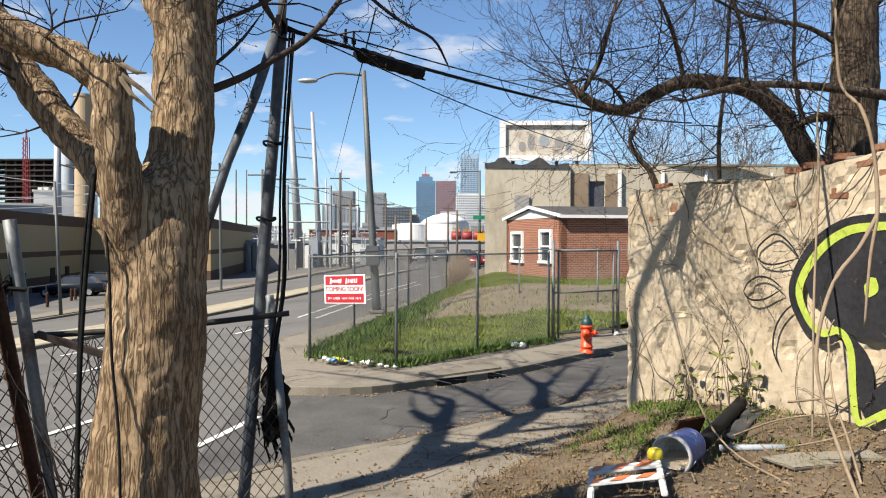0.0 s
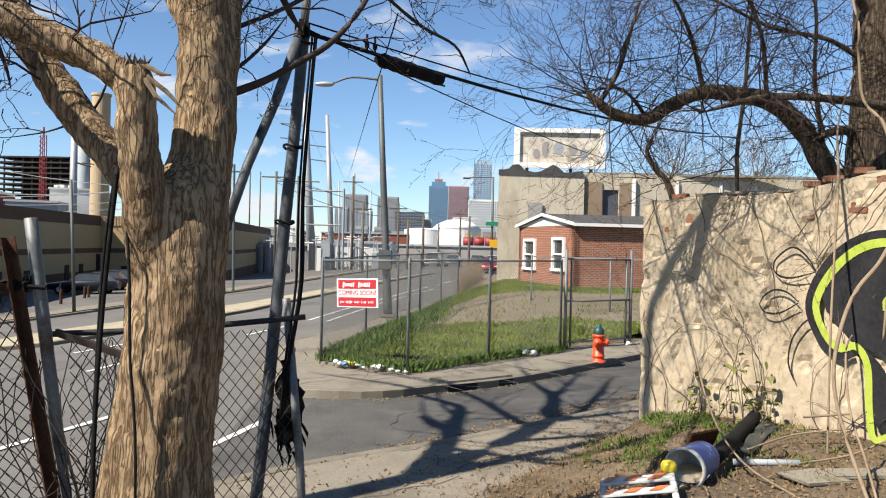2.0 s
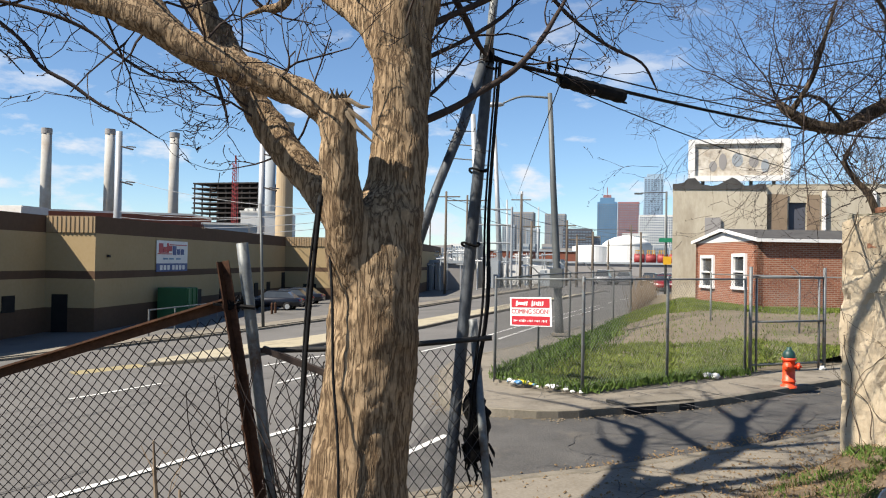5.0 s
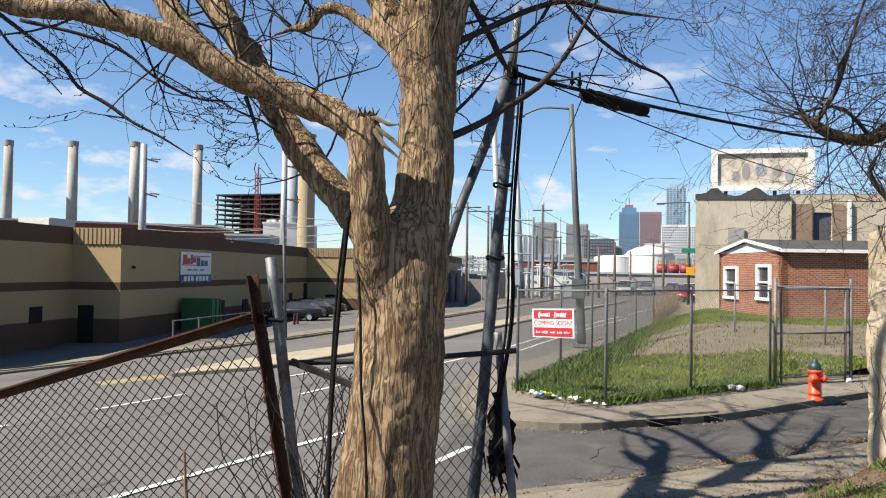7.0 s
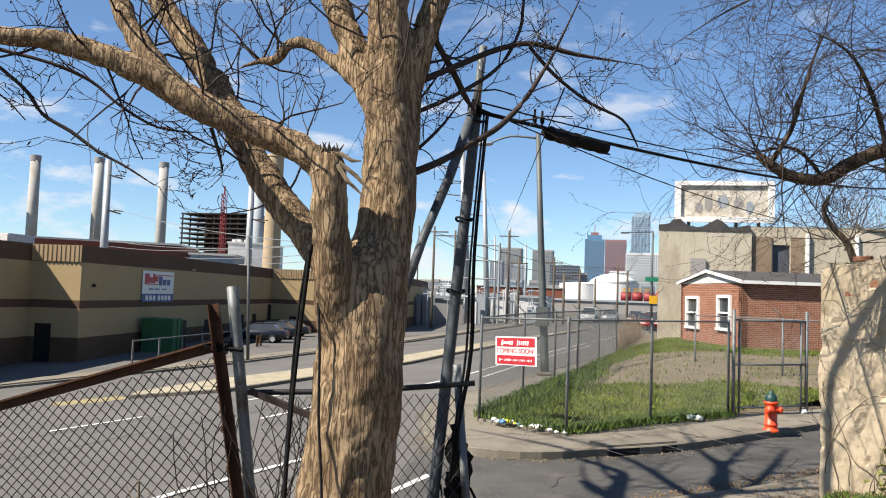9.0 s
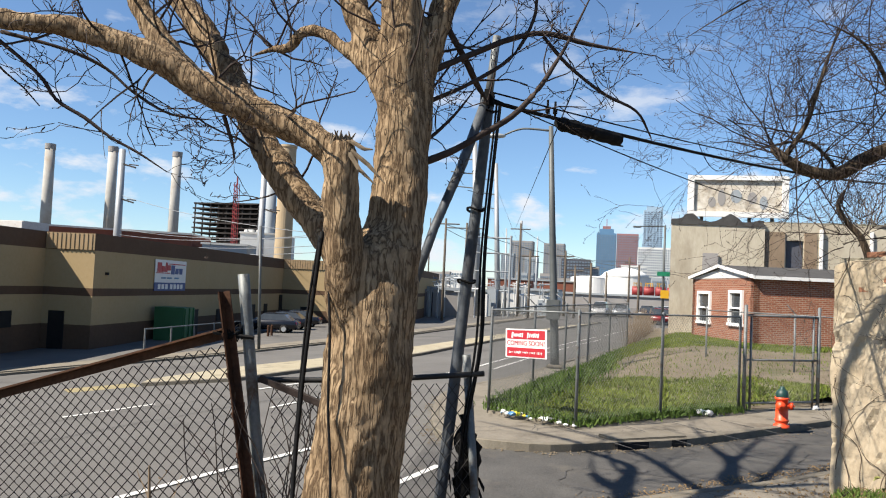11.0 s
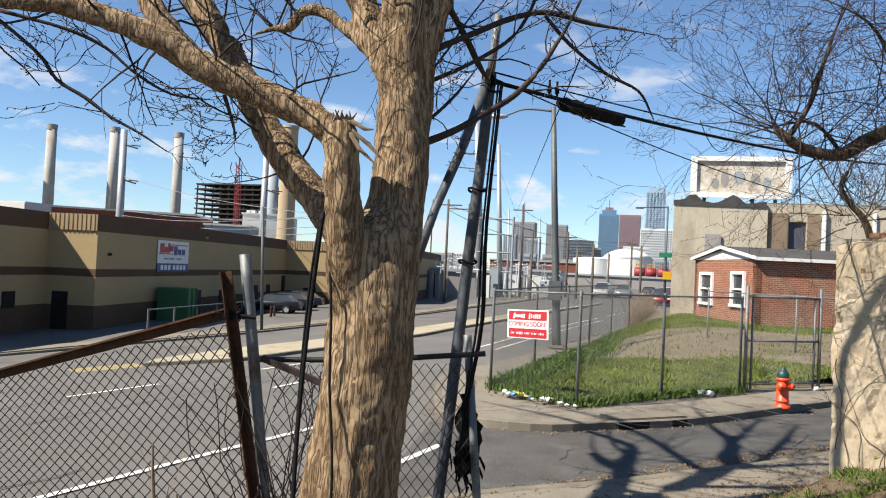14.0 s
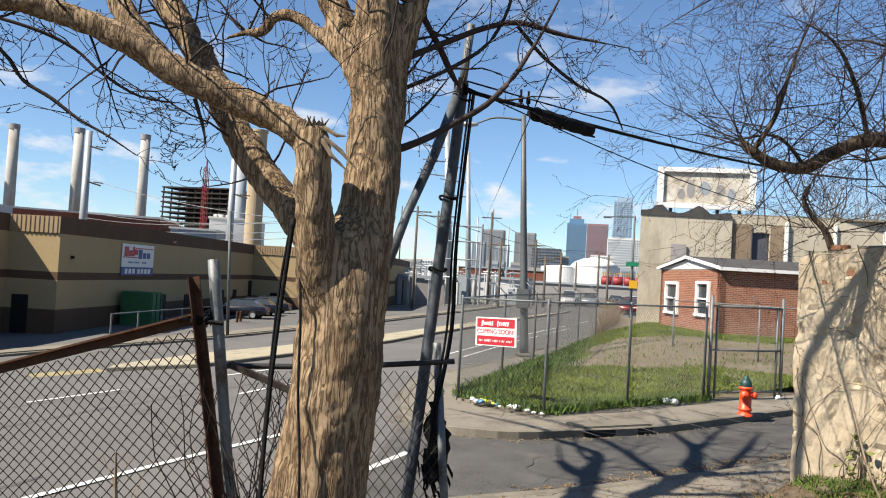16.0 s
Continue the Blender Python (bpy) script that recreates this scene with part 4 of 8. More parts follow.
R_BOUGHS = R_BOUGHS[:3] + [[(x, y, z, r * 0.62) for x, y, z, r in c] for c in R_BOUGHS[3:]]
for c in R_BOUGHS:
    bm = bmesh.new()
    tube(bm, smooth_path(c[:-1] + [(*c[-1][:3], 0.003)], 4), 8, True, 0.15, c[0][0])
    part("bough", bm, "bark_dark", wall_tree, "", True)
rng = random.Random(31)
bm = bmesh.new()
for c, num, ln, up in ((RL[4:], 30, 0.95, 0.12), (RT[4:], 10, 1.1, 0.1), *((b, 22, 1.0, -0.06) for b in R_BOUGHS)):
    path = smooth_path(c, 4)
    for _ in range(num):
        q = rng.choice(path[len(path) // 5:])
        d = Vector((rng.gauss(-0.35, 1), rng.gauss(-0.2, 0.8), rng.gauss(0.25, 0.8)))
        twigs(bm, q[:3], d, ln * rng.uniform(0.5, 1.25), min(q[3] * 0.4, 0.0095), 3, rng, 0.34, up, 2.6)
tagged(part("fine_branching", bm, "twig", wall_tree), kind="stuff")

small_tree = thing("sapling", "thin bare sapling behind the plastered wall", "tree", (2.83, 11.0, 0.15))
bm = bmesh.new()
tube(bm, smooth_path([(3.0, 11.0, 0.1, 0.06), (2.95, 11.0, 2.6, 0.052), (2.83, 11.0, 3.3, 0.045), (2.64, 11.0, 3.55, 0.038), (2.52, 11.0, 3.78, 0.03), (2.6, 11.0, 3.98, 0.016)], 4), 8)
part("trunk", bm, "bark_dark", small_tree, "", True)
bm = bmesh.new()
for _ in range(22):
    twigs(bm, (2.6 + rng.gauss(0, 0.15), 11, rng.uniform(3.2, 3.9)), (rng.gauss(0, 1), rng.gauss(0, 0.5), rng.gauss(0.5, 0.5)), 0.7, 0.008, 2, rng)
tagged(part("fine_branching", bm, "twig", small_tree), kind="stuff")

# unseen bare tree left of the view, added for the branch shadows it casts
shadow_tree = thing("tree", "bare tree out of view, added to cast branch shadows", "tree", (-5.1, 4.3, -0.25))
KT = [(-5.1, 4.3, -0.5, 0.25), (-5.08, 4.33, 2.0, 0.21), (-5.04, 4.4, 4.8, 0.18), (-5.01, 4.56, 6.50, 0.160)]
# limbs set back along the sun so their shadows land on street and wall
K_LIMBS = [
    [(-5.01, 4.56, 6.50, 0.160), (-5.22, 5.77, 7.20, 0.140), (-5.75, 6.38, 7.90, 0.125), (-6.13, 7.19, 8.60, 0.090), (-6.54, 7.52, 8.90, 0.075), (-7.38, 7.90, 9.30, 0.060), (-8.00, 8.23, 9.60, 0.050), (-10.24, 9.18, 10.40, 0.030)],
    [(-5.64, 6.26, 7.75, 0.100), (-6.19, 6.41, 8.20, 0.090), (-6.68, 6.69, 8.60, 0.070)],
    [(-4.94, 4.62, 6.40, 0.150), (-4.84, 5.40, 7.50, 0.140), (-4.70, 6.26, 8.30, 0.130), (-5.17, 7.15, 9.20, 0.120), (-5.63, 7.70, 10.00, 0.100), (-6.45, 8.30, 10.90, 0.060), (-7.40, 9.28, 12.00, 0.030)],
    [(-5.58, 7.56, 9.90, 0.080), (-5.90, 8.20, 10.90, 0.060), (-6.27, 9.23, 12.10, 0.030)],
    [(-4.85, 5.73, 7.80, 0.090), (-4.90, 6.11, 8.20, 0.085), (-5.75, 6.92, 8.90, 0.075), (-6.73, 7.67, 9.70, 0.065), (-7.84, 8.08, 10.40, 0.050), (-9.34, 8.69, 11.10, 0.025)],
    [(-4.84, 5.40, 7.50, 0.100), (-4.77, 6.71, 9.00, 0.085), (-4.99, 7.79, 10.20, 0.070), (-5.33, 8.96, 11.50, 0.040)],
    [(-4.73, 6.39, 8.60, 0.080), (-4.36, 7.23, 9.60, 0.065), (-4.20, 8.30, 10.90, 0.040)],
    [(-5.0, 4.5, 6.6, 0.11), (-4.1, 5.3, 8.1, 0.09), (-2.93, 6.14, 9.20, 0.078), (-2.11, 5.68, 10.00, 0.065), (-1.2, 5.2, 11.0, 0.04)],
    [(-4.66, 6.24, 8.50, 0.080), (-4.27, 6.45, 9.20, 0.070), (-3.80, 6.52, 9.80, 0.055), (-3.21, 6.72, 10.50, 0.030)],
    [(-4.78, 5.49, 7.70, 0.075), (-4.48, 5.28, 8.80, 0.060), (-4.26, 5.23, 9.60, 0.030)],
    [(-4.98, 7.46, 9.90, 0.050), (-4.48, 7.47, 10.60, 0.040), (-3.96, 7.82, 11.40, 0.020)],
]
rng = random.Random(33)
K_SIDE = []
for c in K_LIMBS:
    path = smooth_path(c, 4)
    for k in range(2):
        q = path[min(3 + int((len(path) - 4) * k / 3.2), len(path) - 2)]
        side = (1 if k % 2 else -1) * rng.uniform(0.7, 1.3)
        r = max(q[3] * 0.45, 0.02)
        K_SIDE.append([
            (q[0], q[1], q[2], r),
            (q[0] - 0.45 * side, q[1] + 0.75 * side, q[2] + rng.uniform(0.3, 0.9), r * 0.85),
            (q[0] - 0.95 * side + rng.gauss(0, 0.2), q[1] + 1.35 * side, q[2] + rng.uniform(1.0, 2.2), r * 0.68),
            (q[0] - 1.3 * side + rng.gauss(0, 0.3), q[1] + 1.9 * side, q[2] + rng.uniform(2.2, 4.0), r * 0.35)])
limb_mesh([KT, *K_LIMBS, *K_SIDE], 0.035, "bark_dark", "trunk", shadow_tree, "dark rough bark")
bm = bmesh.new()
for c in K_LIMBS:
    path = smooth_path(c, 4)
    for _ in range(9):
        q = rng.choice(path[3:])
        twigs(bm, q[:3], (rng.gauss(0, 1), rng.gauss(0.2, 1), rng.gauss(0.8, 0.4)), 1.3 * rng.uniform(0.6, 1.2), 0.018, 2, rng, 0.3, 0.2, 3)
tagged(part("fine_branching", bm, "twig", shadow_tree), kind="stuff")

# far bare wood behind the houses
for k, (x, y, h) in enumerate(((19, 62, 10), (26, 70, 12), (14, 66, 9), (33, 64, 11), (22, 80, 13), (40, 75, 12))):
    far_tree = thing("tree", "distant bare tree behind the buildings", "tree", (x, y, 0), "far trees")
    bm = bmesh.new()
    tube(bm, [(x, y, -0.1, 0.3), (x + 0.1, y, h * 0.4, 0.22), (x, y + 0.2, h * 0.8, 0.07)], 7)
    part("trunk", bm, "bark_dark", far_tree)
    bm = bmesh.new()
    for _ in range(34):
        twigs(bm, (x, y, h * rng.uniform(0.25, 0.75)), (rng.gauss(0, 1), rng.gauss(0, 1), rng.gauss(0.8, 0.4)), h * 0.33, 0.05, 2, rng, 0.25, 0.2, 4, 3)
    tagged(part("crown", bm, "twig_light", far_tree), kind="stuff")

# ---- creepers on the wall ----
VINES = [
    [(3.7, 8.3, 5.6, 0.010), (3.32, 7.0, 4.49, 0.011), (3.35, 7.0, 4.11, 0.012), (3.4, 7.0, 3.75, 0.013), (3.52, 6.9, 3.54, 0.015), (3.57, 6.8, 3.17, 0.016), (3.55, 6.7, 2.69, 0.017), (3.44, 6.6, 2.28, 0.013), (3.4, 6.6, 1.75, 0.009)],
    [(3.56, 6.7, 2.66, 0.018), (3.35, 6.6, 2.37, 0.018), (3.12, 6.5, 2.14, 0.018), (2.96, 6.4, 1.84, 0.016), (2.87, 6.3, 1.5, 0.016), (2.89, 6.2, 1.17, 0.015), (2.89, 5.9, 0.82, 0.014), (2.88, 5.6, 0.55, 0.014)],
    [(3.4, 7.5, 0.5, 0.010), (3.45, 7.6, 1.73, 0.011), (3.61, 7.9, 2.47, 0.012), (3.77, 8.2, 3.21, 0.014), (3.9, 8.5, 3.8, 0.010), (3.96, 8.3, 4.3, 0.006)],
    [(3.35, 7.0, 1.75, 0.006), (3.3, 7.0, 1.59, 0.009), (3.15, 6.6, 1.18, 0.010), (3.07, 6.2, 0.91, 0.010), (2.99, 5.8, 0.6, 0.010)],
    [(3.22, 7.6, 0.92, 0.013), (3.45, 7.2, 1.04, 0.011)],
]
for c in VINES:
    bm = bmesh.new()
    tube(bm, smooth_path(c, 6), 8, True, 0.15, c[0][1])
    tagged(part("vine", bm, "vine", None, "", True), "thick pale woody creeper hanging by the wall", "vine", "creepers by the wall")
rng = random.Random(41)
creeper = thing("creeper", "leafless thin creeper stems clinging to the plaster", "vine", tuple(on_wall(1.0, 0.4, 0.05)))
bm = bmesh.new()
for k in range(34):
    hang = k % 3 == 0
    s = rng.uniform(0.1, 4.2)
    z = wall_top(s) + 0.05 if hang else rng.uniform(0.35, 0.7)
    a = (math.pi if hang else 0) + rng.gauss(0, 0.45)
    curl = rng.gauss(0, 0.05)
    pts, steps = [], rng.randint(10, 30)
    for i in range(steps):
        pts.append((*on_wall(s, z, 0.05 + 0.025 * math.sin(i * 0.9 + k)), 0.0062 * (1 - 0.7 * i / steps)))
        a += rng.gauss(curl, 0.13)
        s, z = s + 0.085 * math.sin(a), z + 0.085 * math.cos(a)
        if z > wall_top(max(0, s)) + 0.1 or s < 0 or z < 0.3:
            break
        if i > 3 and rng.random() < 0.12:
            twigs(bm, pts[-1][:3], (WD.x * rng.gauss(0, 1), WD.y * rng.gauss(0, 1), math.cos(a)), rng.uniform(0.15, 0.4), 0.003, 1, rng, 0.2, 0.05, 2, 3)
    if len(pts) > 3:
        tube(bm, smooth_path(pts, 2), 4, False)
tagged(part("stem_tangle", bm, "creeper_stem", creeper), kind="stuff")

# painted scrawl on the wall
def stroke_pts(*q):
    return [(s, z, w) for s, z, w in q]


paint_stroke("black_fill", stroke_pts((2.55, 1.95, 0.35), (2.72, 2.0, 1.1), (2.95, 2.02, 1.6), (3.4, 2.0, 1.75), (4.2, 2.0, 1.8)), 0.6, "spray_black", 0.066, "flat black spray paint")
paint_stroke("black_fill", stroke_pts((2.95, 1.5, 0.2), (3.12, 1.25, 0.4), (3.2, 0.85, 0.4), (3.5, 0.95, 0.9), (4.2, 1.2, 1.6)), 0.5, "spray_black", 0.063, "flat black spray paint")
paint_stroke("lime_outline", stroke_pts((4.2, 2.58, 1), (3.32, 2.57, 1), (2.94, 2.51, 1.1), (2.65, 2.28, 1.1), (2.47, 1.94, 1.0), (2.56, 1.65, 0.9), (2.72, 1.5, 0.9), (2.9, 1.54, 0.9), (3.02, 1.36, 0.9), (3.05, 0.92, 0.9), (3.11, 0.67, 0.9), (3.33, 0.78, 1.0), (3.8, 1.1, 1.0)), 0.08, "spray_lime", 0.072, "lime green spray outline")
paint_stroke("black_edge", stroke_pts((4.2, 2.66, 1), (3.32, 2.65, 1), (2.9, 2.58, 1.1), (2.58, 2.33, 1.1), (2.39, 1.94, 1.0), (2.5, 1.6, 0.9), (2.7, 1.43, 0.8), (2.88, 1.46, 0.7)), 0.085, "spray_black", 0.069, "black spray outline")
paint_stroke("lime_dot", stroke_pts((3.18, 1.9, 0.5), (3.22, 1.98, 1.4), (3.24, 2.08, 0.5)), 0.1, "spray_lime", 0.074, "lime green dab")
for q in (stroke_pts((1.97, 2.25, 0.5), (1.99, 2.37, 1), (2.18, 2.5, 1), (2.34, 2.42, 1), (2.46, 2.26, 0.5)), stroke_pts((1.97, 2.25, 0.5), (2.05, 2.19, 1), (2.2, 2.18, 1), (2.46, 2.25, 0.5)),
          stroke_pts((1.8, 1.87, 0.5), (1.86, 1.97, 1), (1.99, 2.04, 1), (2.14, 2.02, 1), (2.27, 1.93, 0.5)), stroke_pts((1.8, 1.87, 0.5), (1.88, 1.79, 1), (2.06, 1.8, 1), (2.27, 1.92, 0.5)),
          stroke_pts((2.24, 1.1, 0.5), (2.17, 1.28, 1), (2.2, 1.51, 1), (2.32, 1.7, 1), (2.46, 1.8, 0.6))):
    paint_stroke("black_line", q, 0.021, "spray_black", 0.07, "thin black spray line")

# ---- near chain-link fence ----
near_fence = thing("chain_link_fence", "bent rusty chain-link fence with leaning posts", "fence", (-2.3, 4.4, lot_height(-2.3, 4.4)))
bm = bmesh.new()
tube(bm, smooth_path([(-1.98, 4.4, 0.1, 0.033), (-2.13, 4.4, 1.15, 0.033), (-2.23, 4.4, 1.85, 0.034), (-2.33, 4.4, 2.53, 0.034)], 3), 12)
part("grey_post", bm, "galv", near_fence, "galvanised steel post, weathered", True)
bm = bmesh.new()
lean = Vector((-2.42, 4.3, 2.42)) - Vector((-1.96, 4.3, 0.12))
rot = lean.to_track_quat("Z", "Y").to_matrix().to_4x4()
for off, sz in (((0.0, 0.0, 0), (0.055, 0.008, 1)), ((-0.024, 0.024, 0), (0.008, 0.05, 1))):
    box(bm, (off[0], off[1], lean.length / 2), (sz[0], sz[1], lean.length), Matrix.Translation((-1.96, 4.3, 0.12)) @ rot)
for k in range(9):
    box(bm, (0.034, 0, 0.25 + 0.23 * k), (0.012, 0.012, 0.03), Matrix.Translation((-1.96, 4.3, 0.12)) @ rot)
part("rusty_post", bm, "rust", near_fence, "rusted steel angle post")
bm = bmesh.new()
rl = Vector((-4.6, 4.6, 1.52)) - Vector((-2.38, 4.36, 2.18))
rot = rl.to_track_quat("Z", "Y").to_matrix().to_4x4()
for off, sz in (((0, 0), (0.012, 0.06)), ((0.03, 0.026), (0.055, 0.012))):
    box(bm, (off[0], off[1], rl.length / 2), (sz[0], sz[1], rl.length), Matrix.Translation((-2.38, 4.36, 2.18)) @ rot)
part("fallen_rail", bm, "rust", near_fence, "rusted rail hanging down")
bm = bmesh.new()
for k in range(14):
    a = 2.2 * k
    r = 0.05 + 0.012 * rng.random()
    tube(bm, [(-2.36 + r * math.cos(a + t), 4.37 + r * math.sin(a + t), 2.12 + 0.09 * rng.random() + 0.01 * t, 0.005) for t in (0, 0.5, 1, 1.5, 2, 2.5, 3)], 5)
tube(bm, [(-2.46, 4.32, 2.18, 0.014), (-2.36, 4.33, 2.17, 0.012), (-2.22, 4.36, 2.16, 0.014)], 6)
part("wire_tie", bm, "cable", near_fence, "tangled tie wire")
mesh_panel("wire_mesh", (-4.7, 4.62, 0.1), (-1.98, 4.36, 0.1), (-2.37, 4.36, 2.12), (-4.7, 4.62, 1.48), near_fence, 0.0040, 0.092, "wire", 0.05, 0.78)
mesh_panel("wire_mesh", (-2.08, 4.45, 0.1), (-0.93, 4.85, 0.1), (-0.98, 4.85, 1.93), (-2.13, 4.45, 1.88), near_fence, 0.0029, 0.07, "wire", 0.04, 1.3)
bm = bmesh.new()
tube(bm, smooth_path([(-2.28, 4.46, 1.9, 0.017), (-1.6, 4.65, 1.93, 0.017), (-0.92, 4.83, 1.995, 0.017)], 3), 8)
part("top_rail", bm, "wire", near_fence, "dark steel rail", True)
bm = bmesh.new()
tube(bm, [(-0.87, 4.86, 0.1, 0.026), (-0.94, 4.85, 1.16, 0.026), (-1.04, 4.85, 2.1, 0.026)], 10)
part("end_post", bm, "galv", near_fence, "thin galvanised post", True)
bm = bmesh.new()
box(bm, (0, 0, 0), (0.5, 0.05, 0.035), pose(-1.98, 4.5, 1.83, 0, 20, 12))
part("broken_board", bm, "twig", near_fence, "splintered dark board")

rng = random.Random(51)
bramble = thing("bramble", "tangle of leafless dark stems round the fence post", "shrub", (-2.0, 4.45, 0.3))
bm = bmesh.new()
for k in range(26):
    x, y, z = -1.92 + rng.gauss(0, 0.07), 4.42 + rng.gauss(0, 0.05), 0.15
    pts = []
    d = Vector((rng.gauss(-0.08, 0.06), rng.gauss(0, 0.03), 1)).normalized()
    for i in range(12):
        pts.append((x, y, z, 0.006 - 0.0003 * i))
        d = (d + Vector((rng.gauss(-0.005, 0.14) - 0.5 * (x + 1.92 + 0.1 * z), rng.gauss(0, 0.06), rng.gauss(0, 0.1)))).normalized()
        x, y, z = x + d.x * 0.16, y + d.y * 0.16, z + d.z * 0.16
    tube(bm, pts, 5, False)
    if k % 2:
        q = pts[6]
        twigs(bm, q[:3], (rng.gauss(0, 1), rng.gauss(0, 0.3), rng.gauss(0, 0.6)), 0.22, 0.004, 1, rng)
tagged(part("stem_tangle", bm, "twig", bramble), kind="stuff")
for x, y, ln, top in ((-2.75, 4.2, 1.4, 0.3), (-2.55, 4.15, 1.15, -0.1)):
    bm = bmesh.new()
    tube(bm, smooth_path([(x + 0.12, y, 0.1, 0.02), (x + 0.07, y, 0.5 * ln, 0.018), (x + 0.02, y, 0.8 * ln, 0.016), (x, y, ln, 0.006)], 4), 7, True, 0.4)
    twigs(bm, (x + 0.03, y, ln * 0.75), (-0.4, 0, 0.8), 0.35, 0.006, 1, rng)
    tagged(part("dead_stalk", bm, "vine"), "broken dry stalk standing before the fence", "plant", "dead stalks")

# leaning utility pipe with brace
pole = thing("pipe_pole", "tall leaning grey steel pipe tied to the fence", "pole", (-1.25, 4.9, 0.1))
bm = bmesh.new()
tube(bm, smooth_path([(-1.29, 4.9, 0.05, 0.038), (-1.19, 4.9, 1.05, 0.037), (-1.13, 4.9, 1.76, 0.037), (-1.07, 4.9, 2.54, 0.037), (-1.02, 4.9, 3.11, 0.035), (-0.975, 4.9, 3.72, 0.034)], 3), 12)
part("pipe", bm, "pipe", pole, "weathered grey pipe", True)
bm = bmesh.new()
rod(bm, (-0.985, 4.9, 3.68), (-0.945, 4.9, 4.1), 0.026, 10)
part("pipe_top", bm, "galv", pole, "thinner top pipe", True)
bm = bmesh.new()
tube(bm, [(-0.99, 4.88, 3.7, 0.031), (-1.1, 4.75, 3.26, 0.03), (-1.22, 4.6, 2.86, 0.028), (-1.31, 4.45, 2.45, 0.027)], 10)
part("brace", bm, "pipe", pole, "slanting brace pipe", True)
for z, x in ((3.62, -0.98), (3.0, -1.03), (2.55, -1.07)):
    bm = bmesh.new()
    tube(bm, [(x + 0.055 * math.cos(t), 4.9 + 0.055 * math.sin(t), z + 0.01 * math.sin(2 * t), 0.008) for t in np.linspace(0, 6.28, 13)], 5)
    part("clamp", bm, "black", pole, "black band clamp")
bm = bmesh.new()
bbox(bm, (-0.985, 4.88, 3.69), (0.085, 0.09, 0.13), 0.025)
part("joint_box", bm, "black", pole, "black joint box")
bm = bmesh.new()
for dx, dy in ((0.03, -0.05), (0.045, -0.04), (0.05, -0.02)):
    tube(bm, smooth_path([(-0.95 + dx, 4.9 + dy, 3.65, 0.007), (-1.0 + dx, 4.88 + dy, 2.8, 0.007), (-1.02 + dx * 1.5, 4.86 + dy, 2.2, 0.008), (-1.06 + dx, 4.85 + dy, 1.7, 0.008), (-1.1 + dx, 4.85, 1.2, 0.006)], 4), 5)
part("cable_drop", bm, "cable", pole, "black cables running down the pipe", True)

bag = thing("torn_bag", "torn black plastic bag snagged on the fence wire", "rubbish", (-1.0, 4.82, 0.95))
rng = random.Random(61)
bm = bmesh.new()
prof = []
for i in range(15):
    t = i / 14
    c = Vector((-1.035 + 0.02 * math.sin(4 * t), 4.93, 1.72 - 0.52 * t))
    r = 0.012 + 0.06 * math.sin(math.pi * min(1, t * 0.85 + 0.08)) ** 0.8
    pr = []
    for k in range(16):
        a = 2 * math.pi * k / 16
        q = c + Vector((math.cos(a) * r, math.sin(a) * r * 0.6, 0))
        q += Vector((math.cos(a), math.sin(a), 0)) * 0.055 * noise.noise(q * 16) + Vector((0, 0, 0.03 * noise.noise(q * 9)))
        pr.append(bm.verts.new(q))
    if prof:
        bridge(bm, prof[-1], pr)
    prof.append(pr)
film = part("film", bm, "black", bag, "", True)
for k in range(18):
    p = Vector((-1.03 + rng.gauss(0, 0.045), 4.92 + rng.gauss(0, 0.02), rng.uniform(1.15, 1.5)))
    q = p + Vector((rng.gauss(0, 0.03), 0, -rng.uniform(0.08, 0.16)))
    w = rng.uniform(0.006, 0.014)
    bm = bmesh.new()
    v = [bm.verts.new(s_) for s_ in (p + Vector((w, 0, 0)), p - Vector((w, 0, 0)), q + Vector((0.003, 0.01, 0)), q + Vector((w * 0.6, 0.02, 0.03)))]
    bm.faces.new(v)
    part("torn_strip", bm, "black", film)


# overhead cable with splice case
def sag(a, b, drop, r, n=16):
    a, b = Vector(a), Vector(b)
    return [(*(a.lerp(b, i / n) - Vector((0, 0, 4 * drop * (i / n) * (1 - i / n)))), r) for i in range(n + 1)]


line = thing("overhead_cable", "thick black overhead cable with a splice case", "cable", (-0.97, 4.9, 3.8))
E0, E1 = Vector((-0.95, 4.9, 3.68)), Vector((4.6, 15.0, 4.62))
bm = bmesh.new()
tube(bm, sag(E0, E1, 0.12, 0.014), 7)
part("main_cable", bm, "cable", line, "", True)
bm = bmesh.new()
tube(bm, sag(E0 + Vector((0, 0, 0.06)), E1 + Vector((0, 0, 0.14)), 0.12, 0.006), 6)
part("support_wire", bm, "cable", line, "thin support wire", True)
SP0, SP1 = E0.lerp(E1, 0.063), E0.lerp(E1, 0.136) - Vector((0, 0, 0.045))
bm = bmesh.new()
dz = Vector((0, 0, -0.055))
pts = []
for i in range(13):
    t = i / 12
    pts.append((*(SP0.lerp(SP1, t) + dz), 0.054 * (0.93 + 0.07 * math.sin(i * 2.4)) * (0.6 if i == 0 else 1)))
tube(bm, pts, 12)
for k in range(7):
    a = 2 * math.pi * k / 7
    o = Vector((0, 0.04 * math.cos(a), 0.04 * math.sin(a)))
    rod(bm, SP1 + dz + o, SP1 + dz + o * 1.1 + (SP1 - SP0).normalized() * (0.05 + 0.03 * (k % 2)), 0.012, 5, 0.006)
part("splice_case", bm, "black", line, "ribbed black splice case")
